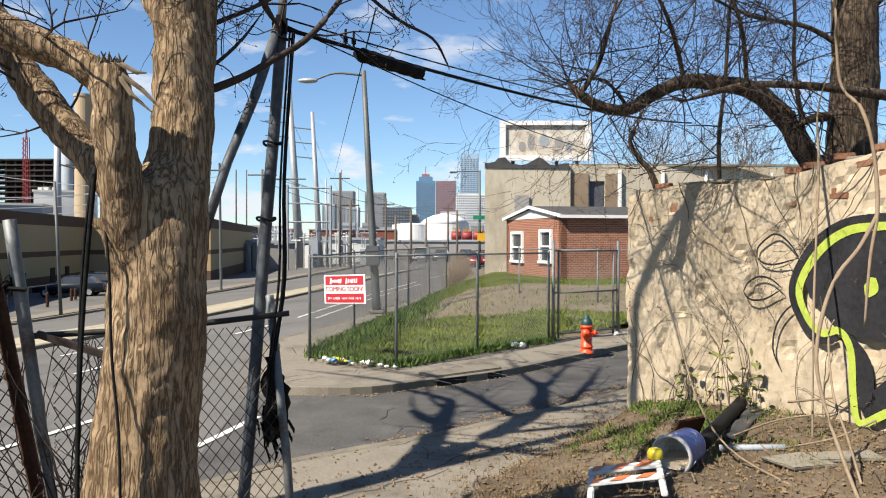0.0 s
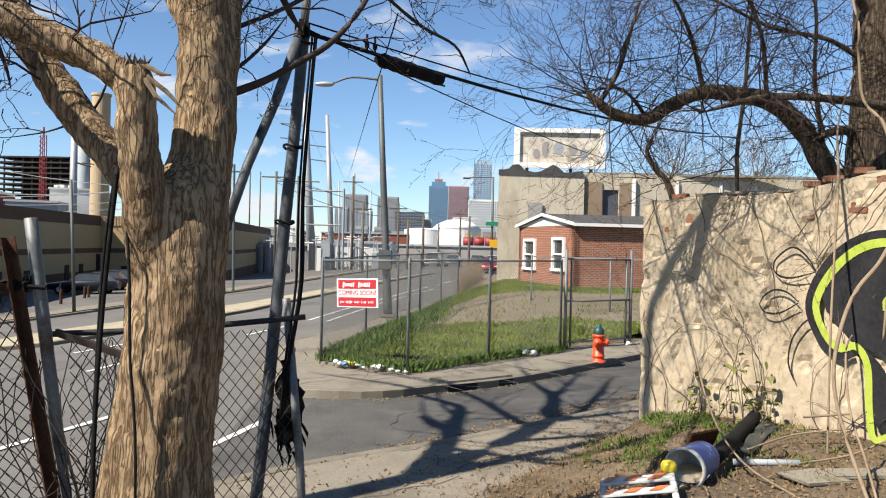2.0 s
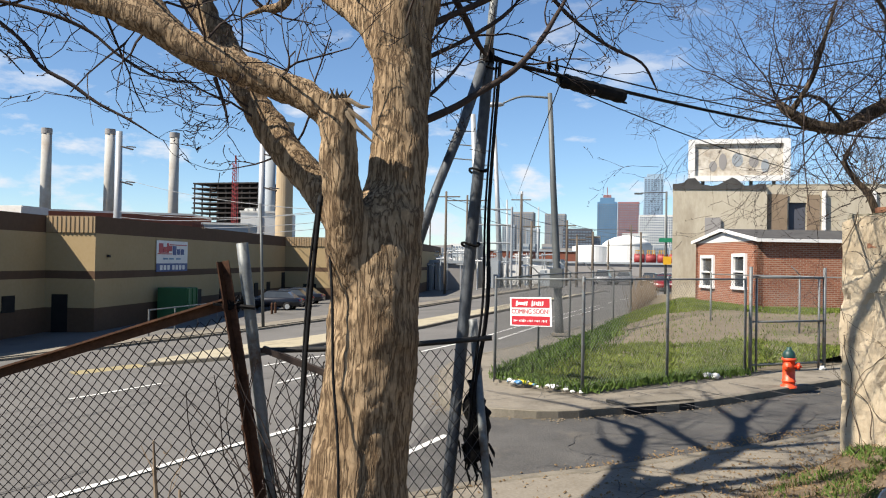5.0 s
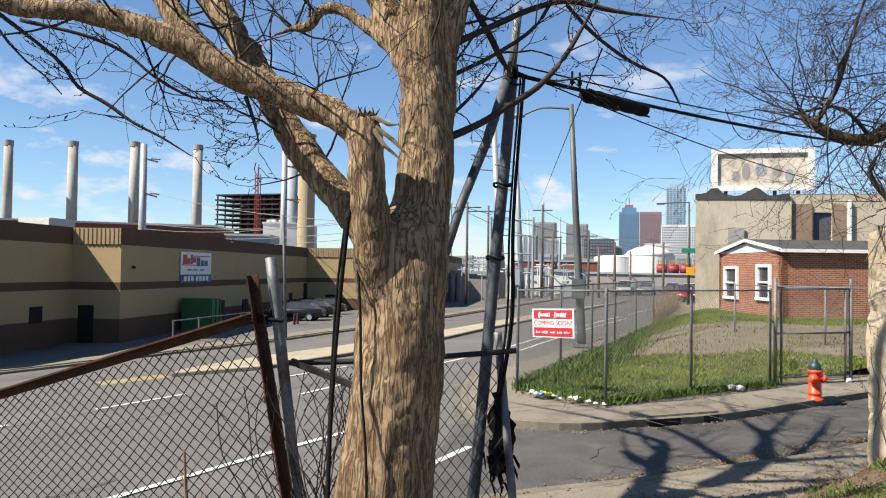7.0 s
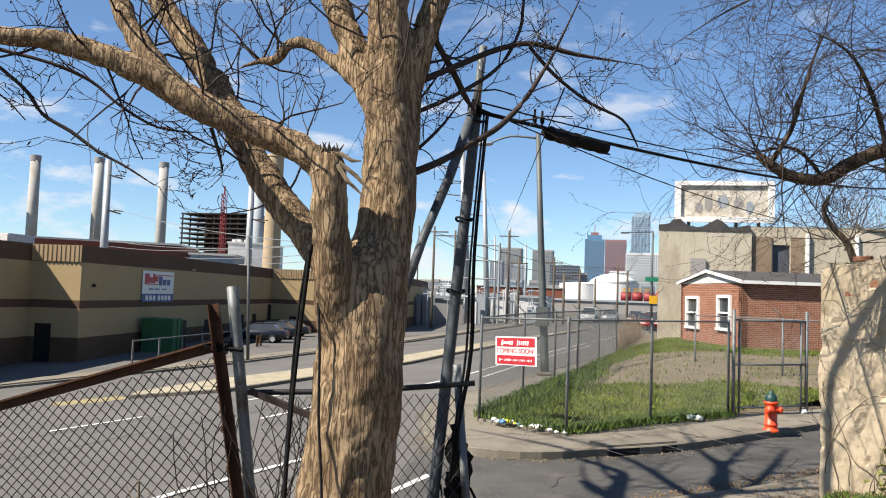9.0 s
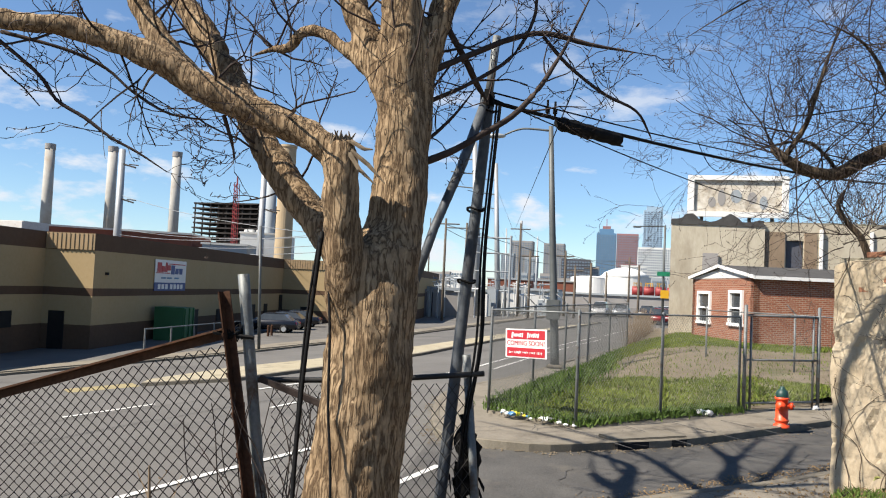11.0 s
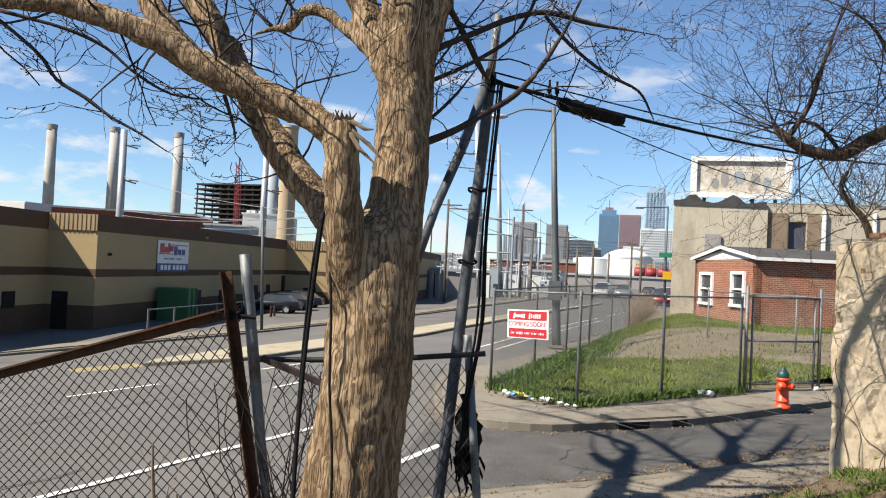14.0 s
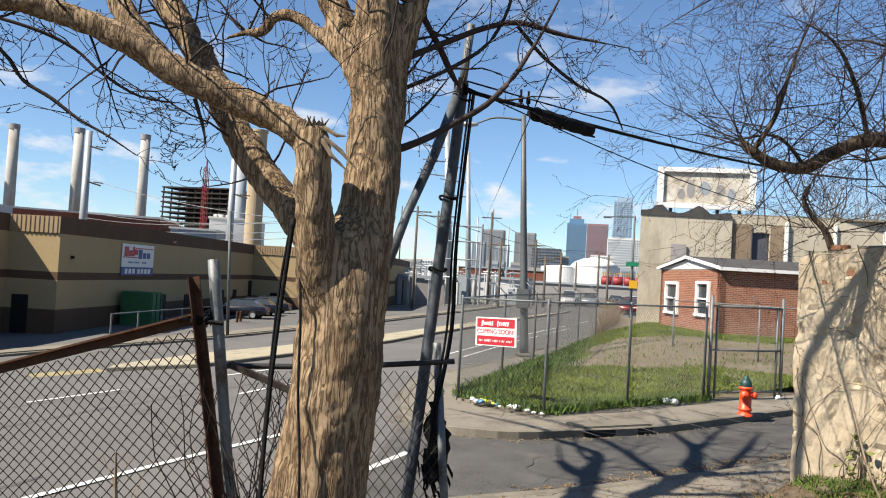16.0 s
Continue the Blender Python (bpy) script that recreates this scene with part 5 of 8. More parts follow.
for t in (0.052, 0.06):
    bm = bmesh.new()
    q = E0.lerp(E1, t)
    rod(bm, q + Vector((0, 0, -0.03)), q + Vector((0, 0, 0.09)), 0.008, 6)
    bbox(bm, q + Vector((0, 0, 0.02)), (0.03, 0.03, 0.05), 0.008)
    part("hanger", bm, "black", line, "small cable hanger")
for a, b, d, r in (((-0.95, 4.9, 3.7), (5.2, 17.5, 4.1), 0.25, 0.005), ((0.5, 7.55, 3.95), (0.95, 8.6, 4.0), 0.22, 0.004)):
    bm = bmesh.new()
    tube(bm, sag(a, b, d, r), 5)
    tagged(part("cable", bm, "cable", None, "", True), "thin black overhead wire", "cable", "overhead wires")
bm = bmesh.new()
tube(bm, sag((-8.21, 60, 7.12), (-0.475, 5.6, 4.01), 0.0, 0.006), 5)
tagged(part("cable", bm, "cable", None, "", True), "slack thin overhead wire", "cable", "overhead wires")
for pts, lab in (([(-1.61, 3.8, 2.76, 0.012), (-1.65, 3.78, 2.21, 0.011), (-1.67, 3.76, 1.7, 0.011), (-1.67, 3.74, 1.2, 0.011), (-1.68, 3.74, 0.1, 0.011)], "black cable hanging down the tree trunk"), ([(-1.56, 3.74, 2.75, 0.007), (-1.49, 3.66, 2.28, 0.007), (-1.47, 3.64, 1.91, 0.007), (-1.42, 3.6, 1.46, 0.007), (-1.4, 3.55, 0.5, 0.007)], "thin wire running down the bark"), ([(-1.63, 3.82, 2.74, 0.007), (-1.67, 3.8, 2.3, 0.007), (-1.69, 3.78, 1.5, 0.007), (-1.7, 3.78, 0.15, 0.007)], "second black cable hanging down the trunk")):
    bm = bmesh.new()
    tube(bm, smooth_path(pts, 5), 6)
    tagged(part("cable", bm, "cable", None, "", True), lab, "cable")

# ---- fence of the corner lot ----
lot_fence = thing("chain_link_fence", "galvanised chain-link fence round the corner lot", "fence", (-2.68, 16.1, 0.1))
POSTS = [(-2.68, 16.1), (-0.87, 14.8), (0.7, 16.75), (2.42, 18.55)]
STREET = [(-2.68, 16.1), (-2.2, 19.8), (-1.66, 23.1), (-1.15, 26.3), (-0.55, 31.5), (0.13, 35.8)]
H = 2.06


def zf(x, y):
    return g(x, y) + 0.12


for chain in (POSTS, STREET):
    for i, (x, y) in enumerate(chain):
        if chain is STREET and i == 0:
            continue
        bm = bmesh.new()
        tube(bm, [(x, y, zf(x, y) - 0.15, 0.03), (x, y, zf(x, y) + H, 0.03), (x, y, zf(x, y) + H + 0.03, 0.016)], 10)
        if chain is STREET:
            rod(bm, (x, y, zf(x, y) + H), (x - 0.3, y, zf(x, y) + H + 0.28), 0.014, 6)
        part("post", bm, "galv", lot_fence, "", True)
    for (x, y), (u, v) in zip(chain, chain[1:]):
        bm = bmesh.new()
        rod(bm, (x, y, zf(x, y) + H - 0.03), (u, v, zf(u, v) + H - 0.03), 0.019, 8)
        part("rail", bm, "galv", lot_fence, "", True)
        mesh_panel("wire_mesh", (x, y, zf(x, y) + 0.03), (u, v, zf(u, v) + 0.03), (u, v, zf(u, v) + H - 0.03), (x, y, zf(x, y) + H - 0.03), lot_fence, 0.0022, 0.075, "wire_far", 0.0, 1.2)
bm = bmesh.new()
rod(bm, (-2.68, 16.1, 0.14), (-0.87, 14.8, 0.16), 0.02, 8)
part("rail", bm, "galv", lot_fence, "", True)
gate = thing("fence_gate", "closed galvanised pipe gate with cross bars in the lot fence", "gate", (3.3, 19.3, 0.13))
G0, G1 = Vector((2.52, 18.5, 0.18)), Vector((4.26, 19.65, 0.18))
for q, hh in ((G0, 2.25), (G1, 2.25)):
    bm = bmesh.new()
    rod(bm, q, q + Vector((0, 0, hh)), 0.038, 10)
    part("stile", bm, "galv", gate, "", True)
    bm = bmesh.new()
    rod(bm, q + (G1 - G0).normalized() * (0.16 if q is G0 else -0.16), q + (G1 - G0).normalized() * (0.16 if q is G0 else -0.16) + Vector((0, 0, 2.0)), 0.026, 10)
    part("stile", bm, "galv", gate, "", True)
for z in (0.12, 1.05, 2.02):
    bm = bmesh.new()
    rod(bm, G0 + Vector((0, 0, z)), G1 + Vector((0, 0, z)), 0.024, 8)
    part("bar", bm, "galv", gate, "", True)
mesh_panel("wire_mesh", G0 + Vector((0, 0, 0.1)), G1 + Vector((0, 0, 0.1)), G1 + Vector((0, 0, 2)), G0 + Vector((0, 0, 2)), gate, 0.0022, 0.075, "wire_far", 0.0, 1.2)
back_fence = thing("chain_link_fence", "far run of galvanised fence behind the lot", "fence", (3, 30, 0.13))
BP = [(0.9, 36.2), (2.6, 27.5), (4.8, 25.0), (6.8, 24)]
for x, y in BP[1:]:
    bm = bmesh.new()
    rod(bm, (x, y, 0.1), (x, y, 2.2), 0.03, 8)
    rod(bm, (x, y, 2.2), (x - 0.25, y - 0.1, 2.45), 0.014, 6)
    part("post", bm, "galv", back_fence, "", True)
bm = bmesh.new()
rod(bm, (2.6, 27.5, 2.15), (6.8, 24, 2.15), 0.018, 6)
part("rail", bm, "galv", back_fence, "", True)
brush_fence = thing("brush_screen", "brown dead brush caught in the street fence", "fence", (0.6, 40, 0.1))
rng = random.Random(71)
bm = bmesh.new()
for k in range(520):
    t = rng.random()
    x, y = 0.2 + 1.25 * t + rng.gauss(0, 0.1), 36 + 10 * t
    rod(bm, (x, y, 0.1), (x + rng.gauss(0, 0.15), y + rng.gauss(0, 0.2), rng.uniform(0.7, 1.9)), 0.014, 3, 0.006)
tagged(part("stem_tangle", bm, "twig_light", brush_fence), kind="stuff")

# sign on the fence
sign = thing("banner_sign", "red and white printed banner wired to the fence", "sign", (-1.95, 15.4, 1.4))
SA, SB = Vector((-2.38, 15.80, 0)), Vector((-1.53, 15.19, 0))
sd = (SB - SA).normalized()
TILT = pose(0, 0, 0, 0, 0, 2.5)
SR = Matrix(((sd.x, 0, sd.y, 0), (sd.y, 0, -sd.x, 0), (0, 1, 0, 0), (0, 0, 0, 1)))
ORG = Matrix.Translation((SA + SB) / 2 + sd * 0.12 + Vector((sd.y * 0.06, -sd.x * 0.06, 1.50))) @ SR @ TILT
SW, SH = 1.06, 0.55


def plate(bm, x, y, w, h, z, m, t=0.004):
    box(bm, (x, y, z), (w, h, t), m)


bm = bmesh.new()
plate(bm, 0, 0, SW, SH, 0, ORG, 0.01)
part("panel", bm, "white", sign)
for y, h in ((0.165, 0.17), (-0.17, 0.17)):
    bm = bmesh.new()
    plate(bm, 0, y, SW * 0.92, h, 0.009, ORG)
    part("red_band", bm, "sign_red", sign, "red printed band")
rng = random.Random(15)
for y, size, xs_ in ((0.165, 0.085, [-0.34 + 0.052 * k for k in range(6)] + [0.06 + 0.052 * k for k in range(6)]), (-0.165, 0.045, [-0.42 + 0.036 * k for k in range(24) if k not in (3, 9, 14, 19)])):
    for k, x in enumerate(xs_):
        bm = bmesh.new()
        hh = size * (1.25 if k in (0, 6) else rng.uniform(0.6, 1.0))
        wd = size * rng.uniform(0.22, 0.38)
        v = [bm.verts.new(ORG @ Vector((x + dx, y + dy - 0.01, 0.0135))) for dx, dy in ((-wd, -hh / 2), (wd * 0.4, -hh / 2), (wd, hh / 2), (-wd * 0.4, hh / 2))]
        bm.faces.new(v)
        part("script_bar", bm, "white", sign, "white bar of script")


def lettering(name, text, size, m, material, parent, label):
    cu = bpy.data.curves.new(name, "FONT")
    cu.body, cu.size, cu.align_x, cu.align_y, cu.extrude = text, size, "CENTER", "CENTER", 0.002
    tmp = new(name + "_tmp", cu)
    me = bpy.data.meshes.new_from_object(tmp.evaluated_get(bpy.context.evaluated_depsgraph_get()))
    bpy.data.objects.remove(tmp)
    me.materials.clear()
    me.materials.append(M[material])
    ob = new(name, me)
    ob.parent = parent
    ob.matrix_parent_inverse = parent.matrix_basis.inverted()
    ob.matrix_basis = m
    ob["label"] = label
    return ob


lettering("lettering", "COMING SOON!", 0.13, ORG @ Matrix.Translation((0, 0, 0.012)), "sign_red", sign, "red capital letters")

# ---- hydrant ----
hyd = thing("fire_hydrant", "orange fire hydrant with a dark green cap", "hydrant", (2.96, 16.66, 0.13))
hx, hy, hz = 2.96, 16.66, 0.13


def lathe(bm, prof, c, n=20):
    prev = None
    for r, z in prof:
        cur = ring(bm, (c[0], c[1], c[2] + z), (0, 0, 1), r, n)
        if prev:
            bridge(bm, prev, cur)
        prev = cur
    bm.faces.new(prev)
    bmesh.ops.recalc_face_normals(bm, faces=bm.faces)


bm = bmesh.new()
lathe(bm, [(0.15, -0.02), (0.15, 0.03), (0.115, 0.035), (0.115, 0.09), (0.13, 0.10), (0.13, 0.13), (0.118, 0.135), (0.112, 0.5), (0.135, 0.51), (0.135, 0.55), (0.1, 0.56)], (hx, hy, hz))
part("barrel", bm, "orange", hyd, "bright orange iron", True)
bm = bmesh.new()
lathe(bm, [(0.115, 0.0), (0.118, 0.06), (0.1, 0.11), (0.06, 0.15), (0.045, 0.16), (0.045, 0.2), (0.02, 0.205)], (hx, hy, hz + 0.555))
part("cap", bm, "teal", hyd, "dark green cap", True)
for d, r, ln in ((Vector((0.95, -0.3, 0)), 0.055, 0.2), (Vector((-0.3, -0.95, 0)), 0.075, 0.2)):
    d.normalize()
    bm = bmesh.new()
    c = Vector((hx, hy, hz + 0.4))
    rod(bm, c, c + d * ln * 0.75, r, 14)
    rod(bm, c + d * ln * 0.75, c + d * ln, r * 1.25, 8)
    rod(bm, c + d * ln, c + d * (ln + 0.03), r * 0.35, 5)
    part("nozzle", bm, "orange", hyd, "", True)

# ---- street lamp by the corner ----
lamp = thing("street_lamp", "tall weathered steel street lamp with a long arm", "street lamp", (-2.14, 25.7, 0.13))
LT = Vector((-2.56, 25.7, 7.85))
bm = bmesh.new()
tube(bm, [(-2.14, 25.7, 0.1, 0.15), (-2.16, 25.7, 0.6, 0.14), (-2.4, 25.7, 4.8, 0.1), (*LT, 0.075)], 12)
part("pole", bm, "lamp_steel", lamp, "", True)
bm = bmesh.new()
bbox(bm, (-2.14, 25.7, 0.17), (0.5, 0.5, 0.09), 0.02)
part("base_plate", bm, "concrete", lamp, "concrete footing")
bm = bmesh.new()
tube(bm, smooth_path([(*(LT - Vector((0, 0, 0.15))), 0.04), (LT.x - 0.9, 25.7, LT.z - 0.08, 0.035), (LT.x - 1.5, 25.7, LT.z - 0.28, 0.03)], 4), 8)
part("arm", bm, "lamp_steel", lamp, "", True)
bm = bmesh.new()
v = bmesh.ops.create_uvsphere(bm, u_segments=14, v_segments=8, radius=1)["verts"]
bmesh.ops.transform(bm, matrix=Matrix.Translation((LT.x - 1.78, 25.7, LT.z - 0.32)) @ Matrix.Diagonal((0.33, 0.14, 0.085, 1)), verts=v)
part("lamp_head", bm, "steel", lamp, "pale cobra-shaped lamp head", True)
bm = bmesh.new()
bbox(bm, (-2.24, 25.5, 1.95), (0.42, 0.25, 0.62), 0.02)
part("control_box", bm, "lamp_steel", lamp, "grey control box")

# ---- small brick house ----
house = thing("brick_house", "small single-storey red brick house with white windows", "house", (4.65, 33, 0.1))
HK = Vector((4.85, 33.0, 0))
HU, HV = Vector((-0.3, 0.954, 0)), Vector((0.985, 0.17, 0))
HL, HW, HZ0, HZ1, HP = 6.0, 11.0, 0.1, 3.42, 3.9


def hp(a, b, z, out=0.0):
    """a metres back along the gable, b along the eaves wall."""
    q = HK + HU * a + HV * b - HV * out
    return Vector((q.x, q.y, z))


def uv_box(ob, scale=1.0):
    me = ob.data
    uv = me.uv_layers.new(name="UVMap")
    for poly in me.polygons:
        nrm = poly.normal
        side = Vector((-nrm.y, nrm.x, 0)).normalized() if abs(nrm.z) < 0.9 else Vector((1, 0, 0))
        for li in poly.loop_indices:
            co = me.vertices[me.loops[li].vertex_index].co
            uv.data[li].uv = (co.dot(side) * scale, co.z * scale)


def quad_wall(name, a, b, z0, z1, holes, thick, material, parent, inward, peak=None):
    """Upright wall from plan point a to b with rectangular openings (s0, s1, z0, z1)."""
    a, b = Vector((a.x, a.y, 0)), Vector((b.x, b.y, 0))
    d = (b - a).normalized()
    ln = (b - a).length
    ss = sorted({0, ln, *[h[0] for h in holes], *[h[1] for h in holes]})
    zs = sorted({z0, z1, *[h[2] for h in holes], *[h[3] for h in holes]})
    bm = bmesh.new()
    for i in range(len(ss) - 1):
        for j in range(len(zs) - 1):
            cs, cz = (ss[i] + ss[i + 1]) / 2, (zs[j] + zs[j + 1]) / 2
            if any(h[0] < cs < h[1] and h[2] < cz < h[3] for h in holes):
                continue
            f = [a + d * s + Vector((0, 0, z)) for s, z in ((ss[i], zs[j]), (ss[i + 1], zs[j]), (ss[i + 1], zs[j + 1]), (ss[i], zs[j + 1]))]
            lo = [bm.verts.new(q) for q in f]
            hi = [bm.verts.new(q + inward * thick) for q in f]
            bm.faces.new(lo)
            bm.faces.new(hi[::-1])
            bridge(bm, lo, hi)
    if peak:
        f = [a + Vector((0, 0, z1)), b + Vector((0, 0, z1)), (a + b) / 2 + Vector((0, 0, peak))]
        lo, hi = [bm.verts.new(q) for q in f], [bm.verts.new(q + inward * thick) for q in f]
        bm.faces.new(lo)
        bm.faces.new(hi[::-1])
        bridge(bm, lo, hi)
    bmesh.ops.remove_doubles(bm, verts=bm.verts, dist=0.0005)
    bmesh.ops.recalc_face_normals(bm, faces=bm.faces)
    ob = part(name, bm, material, parent)
    uv_box(ob)
    return ob


WINS = [(0.84, 2.06, 1.47, 2.93), (3.9, 5.29, 1.42, 2.87)]
quad_wall("gable_wall", hp(0, 0, 0), hp(HL, 0, 0), HZ0, HZ1, WINS, 0.25, "brick", house, HV)
quad_wall("eaves_wall", hp(0, 0, 0), hp(0, HW, 0), HZ0, HZ1, [(7.4, 8.6, 1.7, 2.7)], 0.25, "brick", house, HU)
quad_wall("back_wall", hp(HL, 0, 0), hp(HL, HW, 0), HZ0, HZ1, [], 0.25, "brick", house, -HU)
quad_wall("end_wall", hp(0, HW, 0), hp(HL, HW, 0), HZ0, HZ1, [], 0.25, "brick", house, -HV)


def window(parent, a, b, z0, z1, out, s0, s1, sash=True):
    """Sash window in a wall from a to b; out points outdoors."""
    d = (Vector((b.x, b.y, 0)) - Vector((a.x, a.y, 0))).normalized()
    o = Vector((a.x, a.y, 0))
    m = Matrix(((d.x, out.x, 0, 0), (d.y, out.y, 0, 0), (0, 0, 1, 0), (0, 0, 0, 1)))
    c = o + d * (s0 + s1) / 2
    m = Matrix.Translation((c.x, c.y, (z0 + z1) / 2)) @ m
    w, h = s1 - s0, z1 - z0
    bm = bmesh.new()
    box(bm, (0, 0.03, -h / 2 + 0.06), (w + 0.1, 0.17, 0.12), m)
    win = part("window", bm, "white", parent, "white window sill")
    for nm, x, z, sx, sz in (("stile", -w / 2 + 0.06, 0, 0.13, h), ("stile", w / 2 - 0.06, 0, 0.13, h), ("head", 0, h / 2 - 0.06, w - 0.26, 0.13), ("meeting_rail", 0, 0, w - 0.26, 0.07)):
        bm = bmesh.new()
        box(bm, (x, 0.02, z), (sx, 0.14, sz), m)
        part(nm, bm, "white", win)
    for z in ((h / 4, -h / 4) if sash else (0,)):
        bm = bmesh.new()
        box(bm, (0, -0.02, z), (w - 0.1, 0.012, h / 2 if sash else h), m)
        part("pane", bm, "glass", win, "dark glass")


for s0, s1, z0, z1 in WINS:
    window(house, hp(0, 0, 0), hp(HL, 0, 0), z0, z1, -HV, s0, s1)
window(house, hp(0, 0, 0), hp(0, HW, 0), 1.7, 2.7, -HU, 7.4, 8.6)
bm = bmesh.new()
rv = [hp(a, b, z) for b in (-0.12, HW + 0.3) for a, z in ((-0.22, HZ1 + 0.0), (HL / 2, HP), (HL + 0.15, HZ1))]
vs = [bm.verts.new(q) for q in rv] + [bm.verts.new(q + Vector((0, 0, 0.09))) for q in rv]
for f in ((0, 1, 4, 3), (1, 2, 5, 4), (6, 9, 10, 7), (7, 10, 11, 8), (0, 3, 9, 6), (2, 8, 11, 5), (0, 6, 7, 1), (1, 7, 8, 2), (3, 4, 10, 9), (4, 5, 11, 10)):
    bm.faces.new([vs[i] for i in f])
bmesh.ops.recalc_face_normals(bm, faces=bm.faces)
part("roof", bm, "roof", house, "dark felt roof")
bm = bmesh.new()
f = [hp(0, 0, HZ1), hp(HL, 0, HZ1), hp(HL / 2, 0, HP - 0.05)]
lo, hi = [bm.verts.new(q - HV * 0.02) for q in f], [bm.verts.new(q + HV * 0.1) for q in f]
bm.faces.new(lo), bm.faces.new(hi[::-1]), bridge(bm, lo, hi)
part("gable_board", bm, "white_worn", house, "white gable boarding")
for a, b in ((hp(-0.24, -0.14, HZ1 + 0.04), hp(HL / 2, -0.14, HP + 0.04)), (hp(HL + 0.17, -0.14, HZ1 + 0.04), hp(HL / 2, -0.14, HP + 0.04)), (hp(-0.24, -0.14, HZ1 + 0.02), hp(-0.24, HW + 0.3, HZ1 + 0.02))):
    bm = bmesh.new()
    d = b - a
    box(bm, (0, 0, d.length / 2), (0.05, 0.13, d.length), Matrix.Translation(a) @ d.to_track_quat("Z", "Y").to_matrix().to_4x4())
    part("fascia", bm, "white", house, "white fascia board")
bm = bmesh.new()
bbox(bm, hp(-0.06, 4.6, 1.9), (0.18, 0.14, 0.24), 0.02)
part("meter_box", bm, "white_worn", house, "small pale meter box")
bm = bmesh.new()
tube(bm, [(*hp(-0.08, 6.4, 0.2), 0.05), (*hp(-0.08, 6.4, HZ1 - 0.1), 0.05)], 8)
part("downpipe", bm, "lamp_steel", house, "grey downpipe", True)
bm = bmesh.new()
bbox(bm, hp(-0.12, 6.0, 2.3), (0.3, 0.22, 0.5), 0.03)
part("junction_box", bm, "wood_pole", house, "brown junction box")

# ---- stuccoed row behind ----
row = thing("stucco_building", "derelict two-storey stucco building with a torn parapet", "building", (2.2, 41.5, 0.1))
B0, B1, B2 = Vector((2.15, 41.5, 0)), Vector((6.65, 42.0, 0)), Vector((19.5, 44.0, 0))
BIN = Vector((-0.1, 0.995, 0))
bm = bmesh.new()
prism(bm, [(B0.x, B0.y), (B1.x, B1.y), (B1.x - 0.7, B1.y + 9), (B0.x + 1.4, B0.y + 9)], 0.05, 6.35)
part("front_block", bm, "stucco", row, "pale streaked stucco")
quad_wall("rear_wall", B1 + Vector((0.02, 0.25, 0)), B2, 0.05, 6.45, [(1.05, 1.9, 3.9, 5.6)], 0.4, "stucco", row, BIN)
# solid fill behind the wall, coloured near black for the shade indoors
bm = bmesh.new()
prism(bm, [(B1.x, B1.y + 1.2), (B2.x, B2.y + 1.2), (B2.x - 1, B2.y + 9), (B1.x - 0.7, B1.y + 9)], 0.05, 6.0)
part("rear_block", bm, "dark", row, "near-black fill in place of the unlit interior")
bm = bmesh.new()
for s0, s1, z0, z1 in ((0.05, 1.0, 3.7, 6.0), (1.95, 2.55, 3.7, 6.0)):
    d = (B2 - B1).normalized()
    o = B1 + d * (s0 + s1) / 2
    box(bm, (0, 0, 0), (s1 - s0, 0.06, z1 - z0), Matrix.Translation((o.x, o.y + 0.18, (z0 + z1) / 2)) @ Matrix.Rotation(math.atan2(d.y, d.x), 4, "Z"))
part("brown_render", bm, "stucco_brown", row, "bare brown render")
bm = bmesh.new()
d = (B2 - B1).normalized()
o = B1 + d * 1.48
box(bm, (o.x, o.y + 0.4, 4.75), (0.8, 0.08, 1.66))
part("boarded_window", bm, "tower_dark", row, "dark boarded window")
for s in (2.75, 5.15, 7.6, 9.6, 11.4):
    o = B1 + d * s
    bm = bmesh.new()
    bbox(bm, (o.x, o.y + 0.12, 4.5), (0.16, 0.2, 3.4), 0.02)
    part("downpipe", bm, "white", row, "white vertical strip")
rng = random.Random(81)
bm = bmesh.new()
x = 0.0
pts = []
while x < 4.6:
    pts.append((x, 6.35 + rng.uniform(0.0, 0.22) + (0.28 if abs(x - 0.9) < 0.35 or abs(x - 3.1) < 0.3 else 0)))
    x += rng.uniform(0.15, 0.4)
for (a, za), (b, zb) in zip(pts, pts[1:]):
    lo = [bm.verts.new((B0.x + q, B0.y + 0.11 * q - 0.04, z)) for q, z in ((a, 6.2), (b, 6.2), (b, zb), (a, za))]
    hi = [bm.verts.new(v.co + Vector((0, 0.4, 0))) for v in lo]
    bm.faces.new(lo), bm.faces.new(hi[::-1]), bridge(bm, lo, hi)
bmesh.ops.recalc_face_normals(bm, faces=bm.faces)
tagged(part("torn_roofing", bm, "roof", row, "torn black roofing felt"), kind="stuff")
bm = bmesh.new()
box(bm, (4.05 + 0.02, 41.66, 4.2), (0.75, 0.06, 1.2), Matrix.Rotation(0, 4, "Z"))
part("patch", bm, "tower_brown", row, "grey patched opening")
bm = bmesh.new()
box(bm, (13, 43.2, 6.5), (13, 0.5, 0.12), pose(0, 0, 0))
part("coping", bm, "cap", row, "worn coping")

